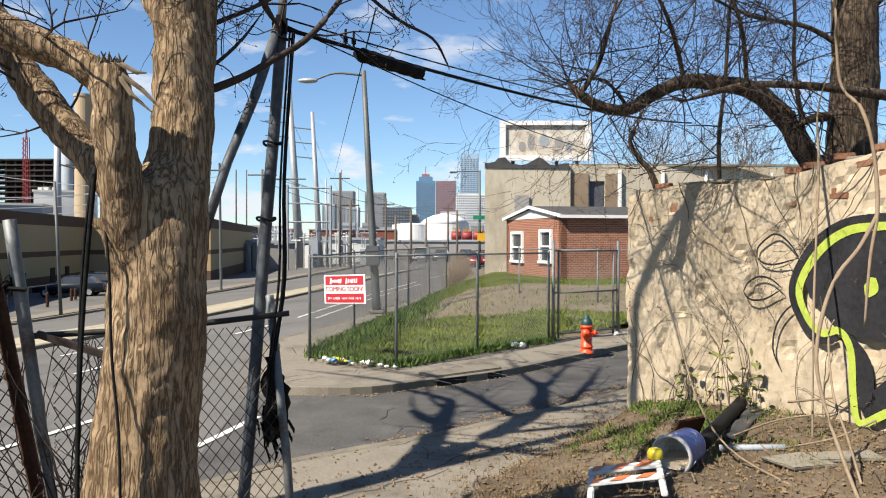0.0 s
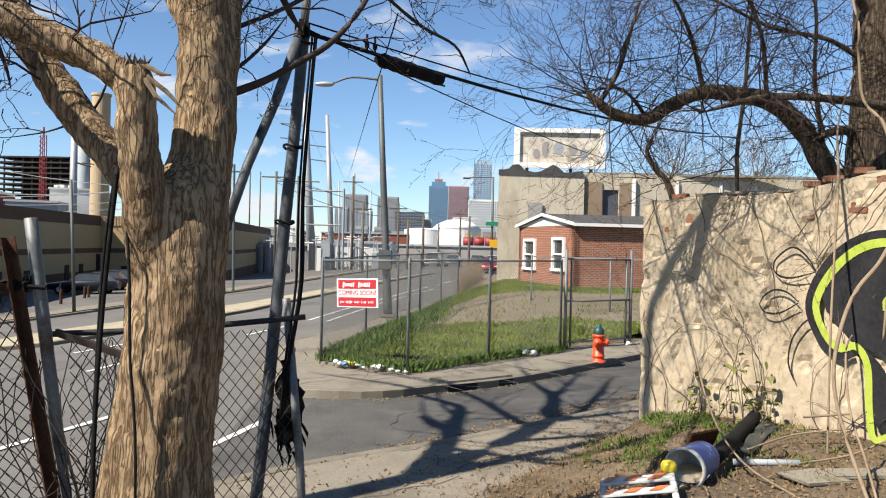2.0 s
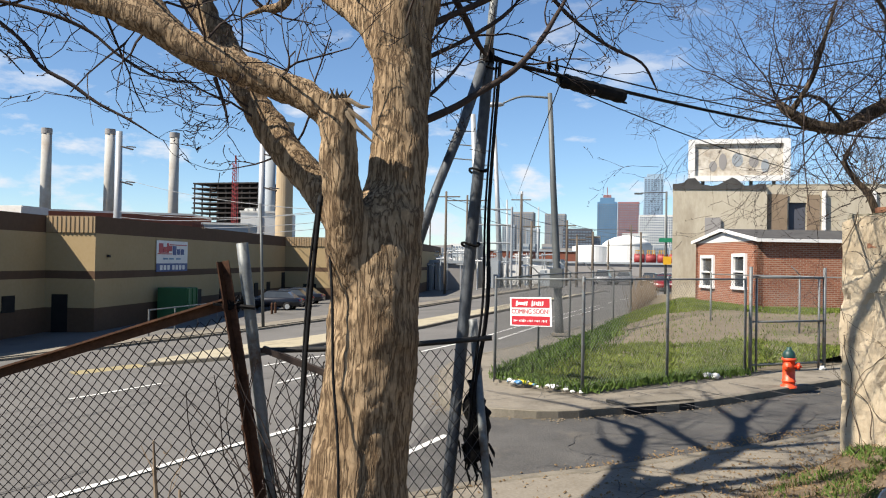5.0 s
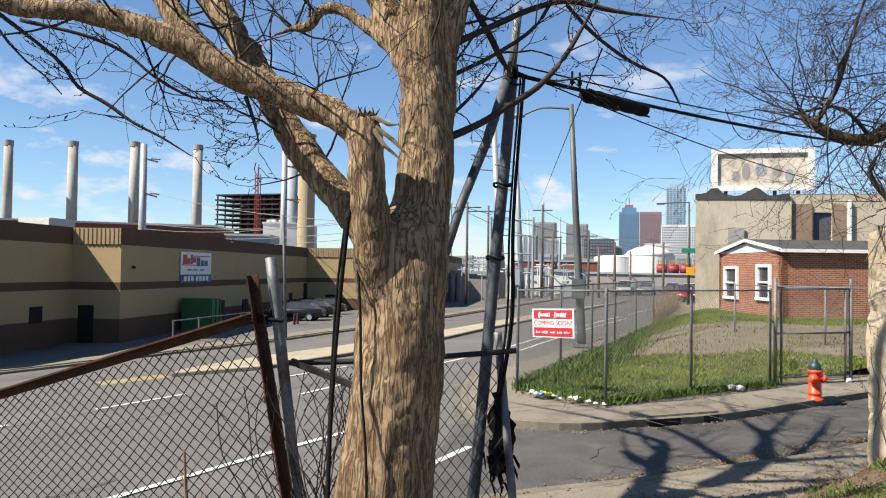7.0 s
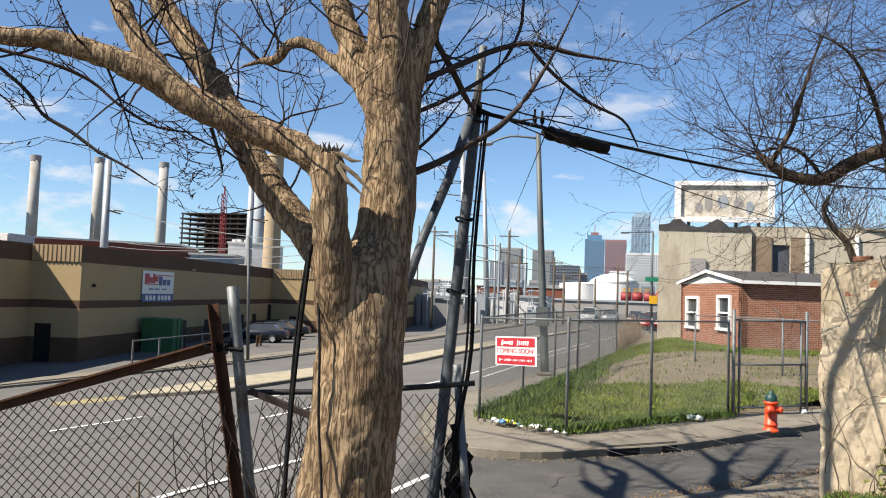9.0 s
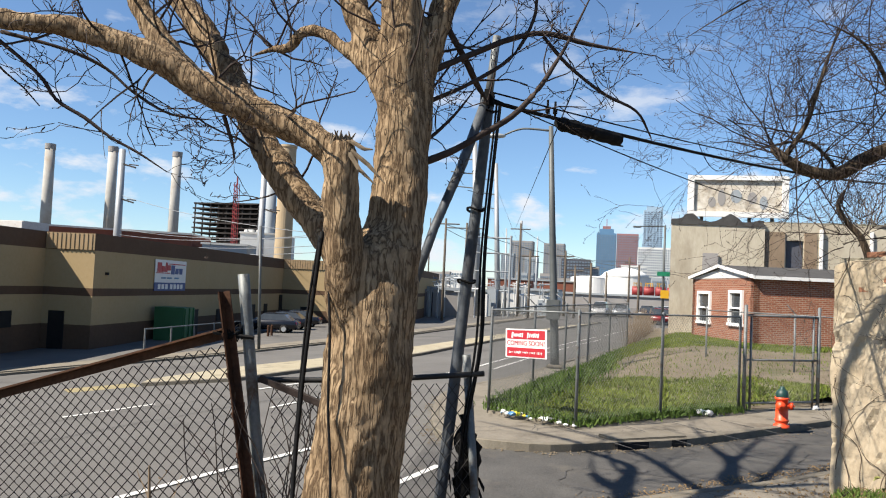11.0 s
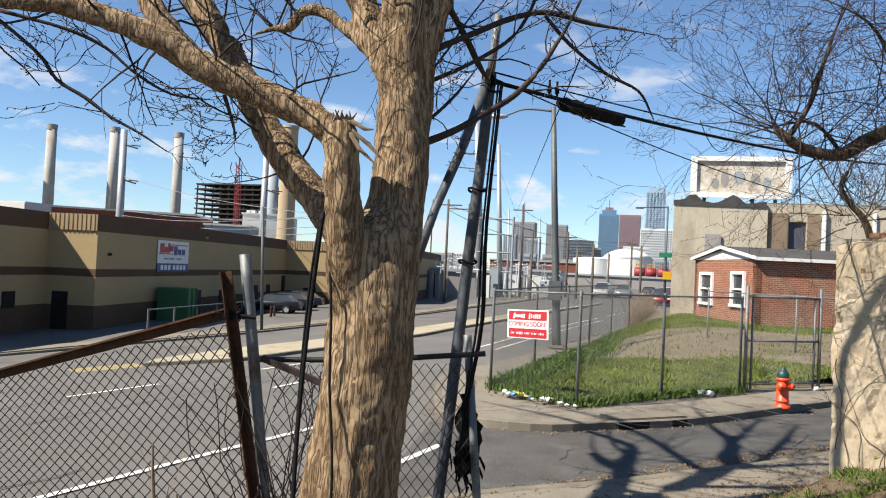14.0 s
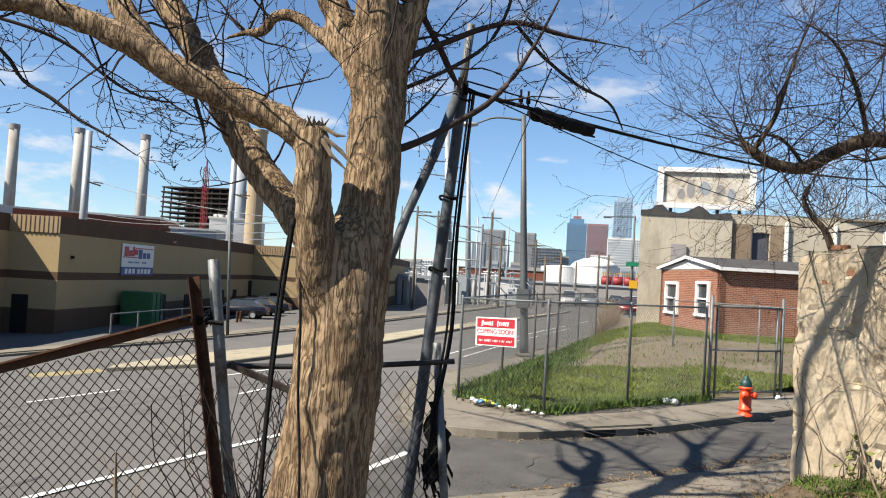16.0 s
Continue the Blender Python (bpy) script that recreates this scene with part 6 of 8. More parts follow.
board = thing("billboard", "weathered white-framed billboard with a faded picture", "billboard", (7, 55, 6))
X0, X1, Z0, Z1 = 4.05, 9.9, 8.1, 10.5
bm = bmesh.new()
box(bm, ((X0 + X1) / 2, 55, (Z0 + Z1) / 2), (X1 - X0, 0.15, Z1 - Z0))
part("panel", bm, "poster", board, "faded beige picture")
for c, s in ((((X0 + X1) / 2, 54.85, Z1), (X1 - X0 + 0.4, 0.2, 0.3)), (((X0 + X1) / 2, 54.85, Z0), (X1 - X0 + 0.4, 0.2, 0.35)), ((X0, 54.84, (Z0 + Z1) / 2), (0.4, 0.2, Z1 - Z0)), ((X1, 54.84, (Z0 + Z1) / 2), (0.4, 0.2, Z1 - Z0))):
    bm = bmesh.new()
    box(bm, c, s)
    part("frame", bm, "white", board, "white frame")
for x in (4.8, 6.2, 7.8, 9.2):
    bm = bmesh.new()
    rod(bm, (x, 55.3, 0), (x, 55.3, 10.4), 0.12, 8)
    part("post", bm, "lamp_steel", board)
for k, (x, z, w, h) in enumerate(((6.0, 9.2, 0.5, 1.1), (6.9, 9.3, 0.7, 0.9), (7.9, 9.2, 0.6, 0.8), (8.6, 8.9, 0.5, 0.9), (5.4, 8.9, 0.5, 0.7))):
    bm = bmesh.new()
    v = bmesh.ops.create_circle(bm, cap_ends=True, segments=16, radius=0.5)["verts"]
    bmesh.ops.transform(bm, matrix=pose(x, 54.91, z, 90) @ Matrix.Diagonal((w, h, 1, 1)), verts=v)
    part("faded_shape", bm, ("tower_brown", "tower_grey")[k % 2], board, "faded grey blot")

# ---- warehouse ----
ware = thing("warehouse", "long cream and brown block warehouse with a flat roof", "warehouse", (-28, 38, -2))
WC, WR = Vector((-28, 38, 0)), Vector((-33.1, 74.2, 0))
wu = (WR - WC).normalized()
wn_ = Vector((wu.y, -wu.x, 0))
WL = WC - wn_ * 2.8
WE = WL - wu * 14
WF = WR + wn_ * 11.2
WG = WF + wu * 49.8
foot = [WC, WR, WF, WG, WG - wn_ * 60, WE - wn_ * 40, WE, WL]
foot = [(q.x, q.y) for q in foot]
for name, z0, z1, mat_name in (("base_course", -3.2, -0.45, "brown"), ("lower_wall", -0.45, 1.12, "cream"), ("stripe", 1.12, 1.55, "brown"), ("upper_wall", 1.55, 3.6, "cream"), ("parapet", 3.6, 4.53, "brown")):
    bm = bmesh.new()
    prism(bm, foot, z0, z1)
    part(name, bm, mat_name, ware, {"brown": "brown painted blockwork", "cream": "cream painted blockwork"}[mat_name])


def wp(a, u, s, z, out=0.0):
    n = Vector((u.y, -u.x, 0))
    q = a + u * s + n * out
    return Vector((q.x, q.y, z))


def wall_plate(name, a, u, s0, s1, z0, z1, material, parent, label="", out=0.03, thick=0.06):
    m = Matrix(((u.x, u.y, 0, 0), (u.y, -u.x, 0, 0), (0, 0, 1, 0), (0, 0, 0, 1)))
    c = wp(a, u, (s0 + s1) / 2, (z0 + z1) / 2, out)
    bm = bmesh.new()
    box(bm, (0, 0, 0), (s1 - s0, thick, z1 - z0), Matrix.Translation(c) @ m)
    bmesh.ops.recalc_face_normals(bm, faces=bm.faces)
    return part(name, bm, material, parent, label)


for a, u, ln in ((WL, wn_, 2.78), (WR, wn_, 11.0)):
    k = 0
    wall_plate("metal_fascia", a, u, 0.02, ln, 3.62, 4.5, "tan_metal", ware, "ribbed tan metal fascia")
    while k * 0.25 + 0.1 < ln:
        wall_plate("fascia_rib", a, u, 0.06 + k * 0.25, 0.14 + k * 0.25, 3.62, 4.5, "tan_metal", ware, "", 0.075, 0.04)
        k += 1
wall_plate("door", WL, wn_, 0.42, 1.3, -2.05, 0.27, "dark", ware, "dark recessed steel door")
wall_plate("window", WE, wu, 10.3, 11.3, -0.55, 0.3, "dark", ware, "small dark window")
for s0, s1, z0, z1 in ((18.6, 19.7, -0.9, 0.0), (20.6, 21.6, -0.9, 0.0), (27, 28, -1.6, 0.2), (30.6, 31.6, -0.7, 0.2), (35.4, 36.4, -1.0, 1.0)):
    wall_plate("window", WC, wu, s0, s1, z0, z1, "dark", ware, "small dark window")
wall_plate("door", WR, wn_, 1.9, 3.2, -2.5, -0.1, "dark", ware, "dark steel door")
wall_plate("loading_door", WF, wu, 29, 41, -2.2, 2.1, "tower_dark", ware, "dark loading door")
wall_plate("wall_light", WC, wu, 1.2, 1.35, 2.3, 2.45, "dark", ware, "small wall light", 0.1, 0.15)
for x, y, s in ((-42, 52, (3.5, 2, 0.7)), (-38, 44, (2.4, 2.4, 0.9)), (-45, 60, (5, 2, 0.8)), (-50, 50, (4, 3, 0.6))):
    bm = bmesh.new()
    bbox(bm, (x, y, 4.53 + s[2] / 2), s, 0.05)
    part("roof_unit", bm, "white_worn", ware, "pale rooftop unit")
wsign = thing("wall_banner", "white and blue company banner on the warehouse wall", "sign", tuple(wp(WC, wu, 9.7, 1.5, 0.1)))
wall_plate("banner", WC, wu, 7.35, 12.2, 1.95, 3.42, "white", wsign, "white printed vinyl", 0.06, 0.03)
wall_plate("blue_band", WC, wu, 7.35, 12.2, 1.42, 1.95, "sign_blue", wsign, "blue lower band", 0.06, 0.03)
for s0, w, z0, z1 in ((7.65, 0.62, 2.62, 3.24), (8.33, 0.45, 2.64, 3.02), (8.84, 0.3, 2.64, 3.26), (9.18, 0.45, 2.74, 3.1)):
    wall_plate("red_mark", WC, wu, s0, s0 + w, z0, z1, "sign_red", wsign, "red brand shape", 0.085, 0.02)
for s0, w, z0, z1 in ((9.75, 0.55, 2.5, 3.1), (10.42, 0.5, 2.52, 2.9), (11.05, 0.5, 2.52, 2.9)):
    wall_plate("blue_mark", WC, wu, s0, s0 + w, z0, z1, "sign_blue", wsign, "blue brand shape", 0.085, 0.02)
wall_plate("red_rule", WC, wu, 9.3, 12.0, 3.14, 3.2, "sign_red", wsign, "red rule", 0.085, 0.02)
wall_plate("red_rule", WC, wu, 7.5, 9.6, 2.54, 2.6, "sign_red", wsign, "red rule", 0.085, 0.02)
for s in (7.85, 8.4, 8.95, 9.7, 10.25, 10.8, 11.35):
    wall_plate("number_bar", WC, wu, s, s + 0.36, 1.53, 1.84, "white", wsign, "white bar of print", 0.085, 0.02)
for s in (8.3, 9.2, 10.3):
    wall_plate("small_print", WC, wu, s, s + 0.7, 2.2, 2.3, "tower_blue", wsign, "pale small print", 0.085, 0.02)
bin_ = thing("green_container", "dark green steel container beside the warehouse wall", "container", tuple(wp(WC, wu, 9.5, -2.1, 2.0)))
wall_plate("body", WC, wu, 7.0, 8.6, -2.15, 0.45, "green", bin_, "", 1.3, 1.9)
# solid block whose near-black colour paints the shade inside the container
wall_plate("open_side", WC, wu, 8.62, 9.6, -2.1, 0.3, "dark", bin_, "near-black block in place of the shaded open end", 1.3, 1.7)
for s in (7.1, 7.8, 8.45):
    wall_plate("rib", WC, wu, s, s + 0.1, -2.1, 0.4, "green", bin_, "", 2.28, 0.08)
yard_fence = thing("yard_fence", "galvanised rail fence before the warehouse", "fence", tuple(wp(WC, wu, 8, -2, 5)))
for k in range(7):
    q = wp(WC, wu, -2.0 + k * 3.2, 0, 4.0)
    bm = bmesh.new()
    rod(bm, (q.x, q.y, g(q.x, q.y)), (q.x, q.y, g(q.x, q.y) + 1.45), 0.05, 7)
    part("post", bm, "galv", yard_fence)
bm = bmesh.new()
a, b = wp(WC, wu, -2, 0, 4), wp(WC, wu, 17.2, 0, 4)
rod(bm, (a.x, a.y, g(a.x, a.y) + 1.4), (b.x, b.y, g(b.x, b.y) + 1.4), 0.035, 6)
part("rail", bm, "galv", yard_fence)
for s in (8.2, 12.6, 13.4):
    q = wp(WC, wu, s, 0, 6.0)
    bm = bmesh.new()
    tube(bm, [(q.x, q.y, g(q.x, q.y), 0.09), (q.x, q.y, g(q.x, q.y) + 1.0, 0.09), (q.x, q.y, g(q.x, q.y) + 1.06, 0.05)], 10)
    tagged(part("bollard", bm, "rust"), "short rusty steel bollard by the warehouse", "bollard", "bollards by the warehouse")

# ---- cars ----


def car(label, color, at, heading, scale=(1, 1, 1), tall=1.0):
    """A parked car, 4.6 m long, nose along +y."""
    ob = thing("car", label, "car", (0, 0, 0))
    bm = bmesh.new()
    prof = [(-2.25, 0.35), (-2.3, 0.75), (-2.1, 0.92), (-1.3, 0.97), (1.0, 0.95), (2.0, 0.82), (2.28, 0.62), (2.25, 0.32)]
    rows = []
    for x, k in ((-0.86, 0.97), (-0.8, 1.0), (0.8, 1.0), (0.86, 0.97)):
        rows.append([bm.verts.new((x, y * k, z if abs(x) < 0.85 else z * 0.97)) for y, z in prof])
    for a, b in zip(rows, rows[1:]):
        for i in range(len(prof)):
            j = (i + 1) % len(prof)
            bm.faces.new((a[i], a[j], b[j], b[i]))
    bm.faces.new(rows[0]), bm.faces.new(rows[-1][::-1])
    bmesh.ops.recalc_face_normals(bm, faces=bm.faces)
    part("body", bm, color, ob, "", True)
    bm = bmesh.new()
    lo = [(-0.78, -1.9), (0.78, -1.9), (0.78, 0.95), (-0.78, 0.95)]
    hi = [(-0.6, -1.3), (0.6, -1.3), (0.6, 0.2), (-0.6, 0.2)]
    a = [bm.verts.new((x, y, 0.93)) for x, y in lo]
    b = [bm.verts.new((x, y, 0.95 + 0.45 * tall)) for x, y in hi]
    bridge(bm, a, b)
    bm.faces.new(b)
    bmesh.ops.recalc_face_normals(bm, faces=bm.faces)
    part("cabin_glass", bm, "glass", ob, "dark windows")
    bm = bmesh.new()
    bbox(bm, (0, -0.55, 0.965 + 0.45 * tall), (1.22, 1.55, 0.05), 0.02)
    part("roof", bm, color, ob)
    for x in (-0.8, 0.8):
        for y in (-1.4, 1.4):
            bm = bmesh.new()
            rod(bm, (x - 0.1, y, 0.32), (x + 0.1, y, 0.32), 0.32, 16)
            w = part("wheel", bm, "rubber", ob, "", True)
            bm = bmesh.new()
            rod(bm, (x - 0.11, y, 0.32), (x + 0.11, y, 0.32), 0.19, 12)
            part("rim", bm, "steel", w, "silver rim")
    for x in (-0.6, 0.6):
        bm = bmesh.new()
        bbox(bm, (x, 2.22, 0.66), (0.36, 0.1, 0.14), 0.03)
        part("headlight", bm, "white", ob, "clear headlight")
        bm = bmesh.new()
        bbox(bm, (x, -2.27, 0.75), (0.3, 0.06, 0.14), 0.02)
        part("tail_light", bm, "sign_red", ob, "red tail light")
    ob.matrix_basis = pose(at[0], at[1], at[2], 0, 0, heading) @ Matrix.Diagonal((*scale, 1))
    return ob


for x, y, h, c, lab in ((-25.8, 55.5, 100, "car_dark", "dark blue car parked before the warehouse"), (-26.6, 59.5, 100, "car_dark", "black car parked before the warehouse"), (-27.2, 63.5, 100, "car_dark", "dark car parked before the warehouse"), (-21.6, 62, 190, "car_dark", "dark car parked by the kerb")):
    car(lab, c, (x, y, -1.45 if x < -25 else g(x, y) + 0.03), h)
for x, y, h, c, lab, tall in ((-2.6, 95, 175, "car_white", "white van waiting far along the street", 1.6), (-0.2, 96, 175, "car_silver", "silver car far along the street", 1), (2.6, 92, 175, "car_dark", "dark car far along the street", 1), (3.2, 82, 175, "car_dark", "dark car parked far along the street", 1), (4.6, 96, 175, "car_white", "white car far along the street", 1), (3.4, 76, 175, "car_red", "dark red car parked far along the street", 1)):
    car(lab, c, (x, y, g(x, y) + 0.01), h, tall=tall)

# ---- distance ----


def far(az, d, z=0.0):
    a = radians(az)
    return Vector((math.sin(a) * d, math.cos(a) * d, z))


def zel(el, d):
    return 2.45 + d * math.tan(radians(el))


for az, top, w in ((-43.05, 7.7, 0.55), (-39.35, 7.95, 0.62), (-35.6, 8.2, 0.62), (-31.55, 8.25, 0.62)):
    d = 230
    p = far(az, d)
    r = d * math.radians(w) / 2 * 1.05
    st = thing("chimney", "tall pale concrete power station chimney", "chimney", (p.x, p.y, -2.6), "power station chimneys")
    bm = bmesh.new()
    tube(bm, [(p.x, p.y, -3, r * 1.12), (p.x, p.y, zel(top, d) * 0.6, r), (p.x, p.y, zel(top, d), r * 0.93)], 20)
    part("shaft", bm, "stack", st, "", True)
    bm = bmesh.new()
    tube(bm, [(p.x, p.y, zel(top, d) - 1.2, r * 1.02), (p.x, p.y, zel(top, d) + 0.2, r * 1.02)], 20)
    part("rim", bm, "tower_brown", st, "darker rim")
p = far(-24.15, 150)
bm = bmesh.new()
tube(bm, [(p.x, p.y, -3, 1.62), (p.x, p.y, zel(9.2, 150), 1.5), (p.x, p.y, zel(9.25, 150), 1.65), (p.x, p.y, zel(9.4, 150), 1.65)], 24)
tagged(part("chimney", bm, "stack_tan", None, "", False), "broad tan concrete chimney", "chimney")
p = far(-25.15, 170)
bm = bmesh.new()
tube(bm, [(p.x, p.y, -3, 1.1), (p.x, p.y, zel(7.9, 170), 1.1)], 16)
tagged(part("silo", bm, "tower_grey", None, "", True), "ribbed grey steel silo", "silo")
for az, d, top, r in ((-35.05, 120, 8.15, 0.42), (-25.72, 120, 8.2, 0.4)):
    p = far(az, d)
    pl = thing("steel_pole", "tall white steel transmission pole", "pole", (p.x, p.y, -2.6), "transmission poles")
    bm = bmesh.new()
    tube(bm, [(p.x, p.y, -3, r * 1.5), (p.x, p.y, zel(top, d), r)], 12)
    part("mast", bm, "steel", pl, "", True)
    for e in (6.9, 4.6):
        bm = bmesh.new()
        rod(bm, (p.x, p.y, zel(e + 0.3, d)), (p.x + 2.6, p.y - 0.6, zel(e, d)), 0.12, 6)
        rod(bm, (p.x + 1.2, p.y, zel(e + 0.25, d)), (p.x + 3.0, p.y - 0.6, zel(e + 0.15, d)), 0.08, 6)
        part("insulator_arm", bm, "dark_steel", pl, "dark insulator arm")

plant = thing("boiler_frame", "dark open steel boiler frame of the power station", "industrial plant", tuple(far(-28, 210, -2.6)))
c0, c1 = far(-30.35, 215), far(-25.75, 205)
for k in range(10):
    z = zel(2.0 + k * 0.34, 210)
    bm = bmesh.new()
    m = (c0 + c1) / 2
    d = c1 - c0
    sh = 0 if k % 2 else 0.6
    box(bm, (0, 0, 0), (d.length - 1.5 + sh, 9, 0.35), Matrix.Translation((m.x, m.y + 4, z)) @ Matrix.Rotation(math.atan2(d.y, d.x), 4, "Z"))
    part("deck", bm, "dark_steel", plant)
for k in range(9):
    q = c0.lerp(c1, 0.04 + 0.92 * k / 8)
    bm = bmesh.new()
    rod(bm, (q.x, q.y, -3), (q.x, q.y, zel(5.1, 210)), 0.22, 6)
    part("column", bm, "dark_steel", plant)
bm = bmesh.new()
m, d = c0.lerp(c1, 0.66), c1 - c0
box(bm, (0, 0, 0), (d.length * 0.68, 8, zel(5.15, 210) - zel(1.6, 210)), Matrix.Translation((m.x, m.y + 6, zel(3.4, 210))) @ Matrix.Rotation(math.atan2(d.y, d.x), 4, "Z"))
part("boiler_house", bm, "dark_steel", plant, "dark boiler casing")
mast = thing("red_mast", "red lattice crane mast", "mast", tuple(far(-27.5, 195, -2.6)))
p = far(-27.5, 195)
for dx, dy in ((-0.6, -0.6), (0.6, -0.6), (0.6, 0.6), (-0.6, 0.6)):
    bm = bmesh.new()
    rod(bm, (p.x + dx, p.y + dy, -3), (p.x + dx * 0.7, p.y + dy * 0.7, zel(6.5, 195)), 0.10, 5)
    part("leg", bm, "red_steel", mast)
bm = bmesh.new()
for k in range(18):
    z0, z1 = zel(1 + k * 0.3, 195), zel(1.3 + k * 0.3, 195)
    rod(bm, (p.x - 0.6, p.y - 0.6, z0), (p.x + 0.6, p.y - 0.6, z1), 0.06, 4)
    rod(bm, (p.x + 0.6, p.y - 0.6, z0), (p.x - 0.6, p.y - 0.6, z1), 0.1, 4)
rod(bm, (p.x, p.y, zel(6.4, 195)), (p.x, p.y, zel(7.0, 195)), 0.2, 5)
part("lattice", bm, "red_steel", mast)
for az0, az1, e0, e1, d, c, lab in ((-35.2, -30.3, 0, 2.75, 150, "brick_far", "long red brick power station block"), (-44, -35.2, 0, 2.75, 170, "brick_far", "low brick block of the power station"), (-27.1, -24.0, 0, 3.1, 165, "tower_white", "pale plant building with vents"), (-29.6, -26.6, 0, 2.2, 150, "tower_grey", "grey low plant building"), (-24.0, -20.5, 0, 1.3, 180, "tower_brown", "low brown works building")):
    a, b = far(az0, d), far(az1, d)
    bm = bmesh.new()
    prism(bm, [(a.x, a.y), (b.x, b.y), (b.x - 4, b.y + 14), (a.x - 4, a.y + 14)], -3, zel(e1, d))
    ob = thing("plant_block", lab, "industrial building", tuple(far((az0 + az1) / 2, d, -2.6)))
    part("wall", bm, c, ob)
    bm = bmesh.new()
    prism(bm, [(a.x - 0.2, a.y - 0.2), (b.x + 0.2, b.y - 0.2), (b.x - 4, b.y + 14), (a.x - 4, a.y + 14)], zel(e1, d), zel(e1, d) + 0.35)
    part("roof_edge", bm, "white_worn", ob, "pale roof edge")
rng = random.Random(91)
for k in range(16):
    q = far(-26.9 + 2.7 * rng.random(), 171)
    bm = bmesh.new()
    bbox(bm, (q.x, q.y, zel(3.1, 165) + 0.5), (rng.uniform(0.6, 2), 1, rng.uniform(0.5, 1.6)), 0.08)
    tagged(part("vent_unit", bm, rng.choice(("tower_white", "tower_grey", "white_worn"))), "pale rooftop vent of the plant", "vent", "plant vents")
# power lines in front of the plant
for k, (e0, e1) in enumerate(((1.9, 4.4), (2.3, 4.0), (1.6, 3.4), (1.2, 2.9), (4.5, 3.3))):
    a, b = far(-34.9, 119, zel(e0 + 0.6, 119)), far(-15.6, 60, zel(e1, 60))
    bm = bmesh.new()
    tube(bm, sag(a, b, 1.0, 0.03), 4)
    tagged(part("power_line", bm, "steel", None), "thin pale overhead power line", "cable", "power lines")
yp = thing("street_pole", "slim grey street pole on the warehouse pavement", "pole", tuple(far(-25.5, 44, -1.5)))
q = far(-25.5, 44)
bm = bmesh.new()
tube(bm, [(q.x, q.y, g(q.x, q.y), 0.09), (q.x - 0.3, q.y, zel(3.75, 44), 0.07)], 8)
part("mast", bm, "lamp_steel", yp, "", True)
q = far(-15.5, 58)
bm = bmesh.new()
tube(bm, [(q.x, q.y, g(q.x, q.y), 0.1), (q.x - 0.1, q.y, zel(5.3, 58), 0.08)], 8)
rod(bm, (q.x - 0.8, q.y, zel(4.8, 58)), (q.x + 0.6, q.y, zel(4.8, 58)), 0.06, 6)
tagged(part("utility_pole", bm, "lamp_steel"), "slim grey pole with a crossarm", "pole", "utility poles")

# tall transmission masts up the street
for az0, az1, top, d, r in ((-10.1, -10.9, 10.4, 110, 0.5), (-8.7, -9.3, 9.0, 120, 0.38), (-7.3, -7.3, 5.0, 130, 0.28), (-8.2, -8.35, 4.4, 125, 0.16), (-6.1, -6.1, 3.9, 140, 0.18), (-5.0, -5.0, 3.6, 150, 0.16)):
    a, b = far(az0, d), far(az1, d)
    ms = thing("steel_pole", "tall white tapered transmission mast", "pole", (a.x, a.y, -1), "transmission masts")
    bm = bmesh.new()
    tube(bm, [(a.x, a.y, -2, r * 1.3), (b.x, b.y, zel(top, d), r * 0.7)], 12)
    part("mast", bm, "steel", ms, "", True)
    if top > 8:
        for e in (top - 1.2, top - 2.2, top - 3.2):
            bm = bmesh.new()
            rod(bm, (b.x, b.y, zel(e, d)), (b.x - 3.2, b.y, zel(e + 0.15, d)), 0.09, 5)
            part("arm", bm, "lamp_steel", ms)
for az, top, d, arm in ((-12.72, 4.95, 90, 1.6), (-14.5, 4.9, 150, 0), (-13.8, 4.9, 170, 0), (-11.2, 4.7, 100, 2.6), (-7.35, 4.8, 105, 1.3), (-6.6, 2.9, 90, 1.0), (-2.3, 2.2, 90, 0.8), (-1.2, 1.6, 110, 0), (0.35, 2.7, 120, 0.7), (1.0, 2.2, 100, 0), (-3.4, 2.0, 90, 0.9), (-4.1, 3.0, 100, 1.1)):
    p = far(az, d)
    up = thing("utility_pole", "wooden utility pole with a crossarm", "pole", (p.x, p.y, g(p.x, p.y)), "utility poles")
    bm = bmesh.new()
    tube(bm, [(p.x, p.y, -2.7, 0.17), (p.x, p.y, zel(top, d), 0.12)], 8)
    part("shaft", bm, "wood_pole", up, "", True)
    if arm:
        bm = bmesh.new()
        rod(bm, (p.x - arm, p.y, zel(top - 0.4, d)), (p.x + arm, p.y, zel(top - 0.4, d)), 0.08, 5)
        part("crossarm", bm, "wood_pole", up)
gantry = thing("line_gantry", "pale steel line gantry of the substation", "gantry", tuple(far(-9.5, 100, -0.5)))
for az in (-11.0, -8.0):
    p = far(az, 100)
    bm = bmesh.new()
    rod(bm, (p.x, p.y, -2), (p.x, p.y, zel(3.9, 100)), 0.16, 7)
    part("leg", bm, "steel", gantry)
for e in (1.3, 2.6, 3.7):
    a, b = far(-11, 100, zel(e, 100)), far(-8.0, 100, zel(e, 100))
    bm = bmesh.new()
    rod(bm, a, b, 0.1, 6)
    part("beam", bm, "steel", gantry)
rng = random.Random(95)
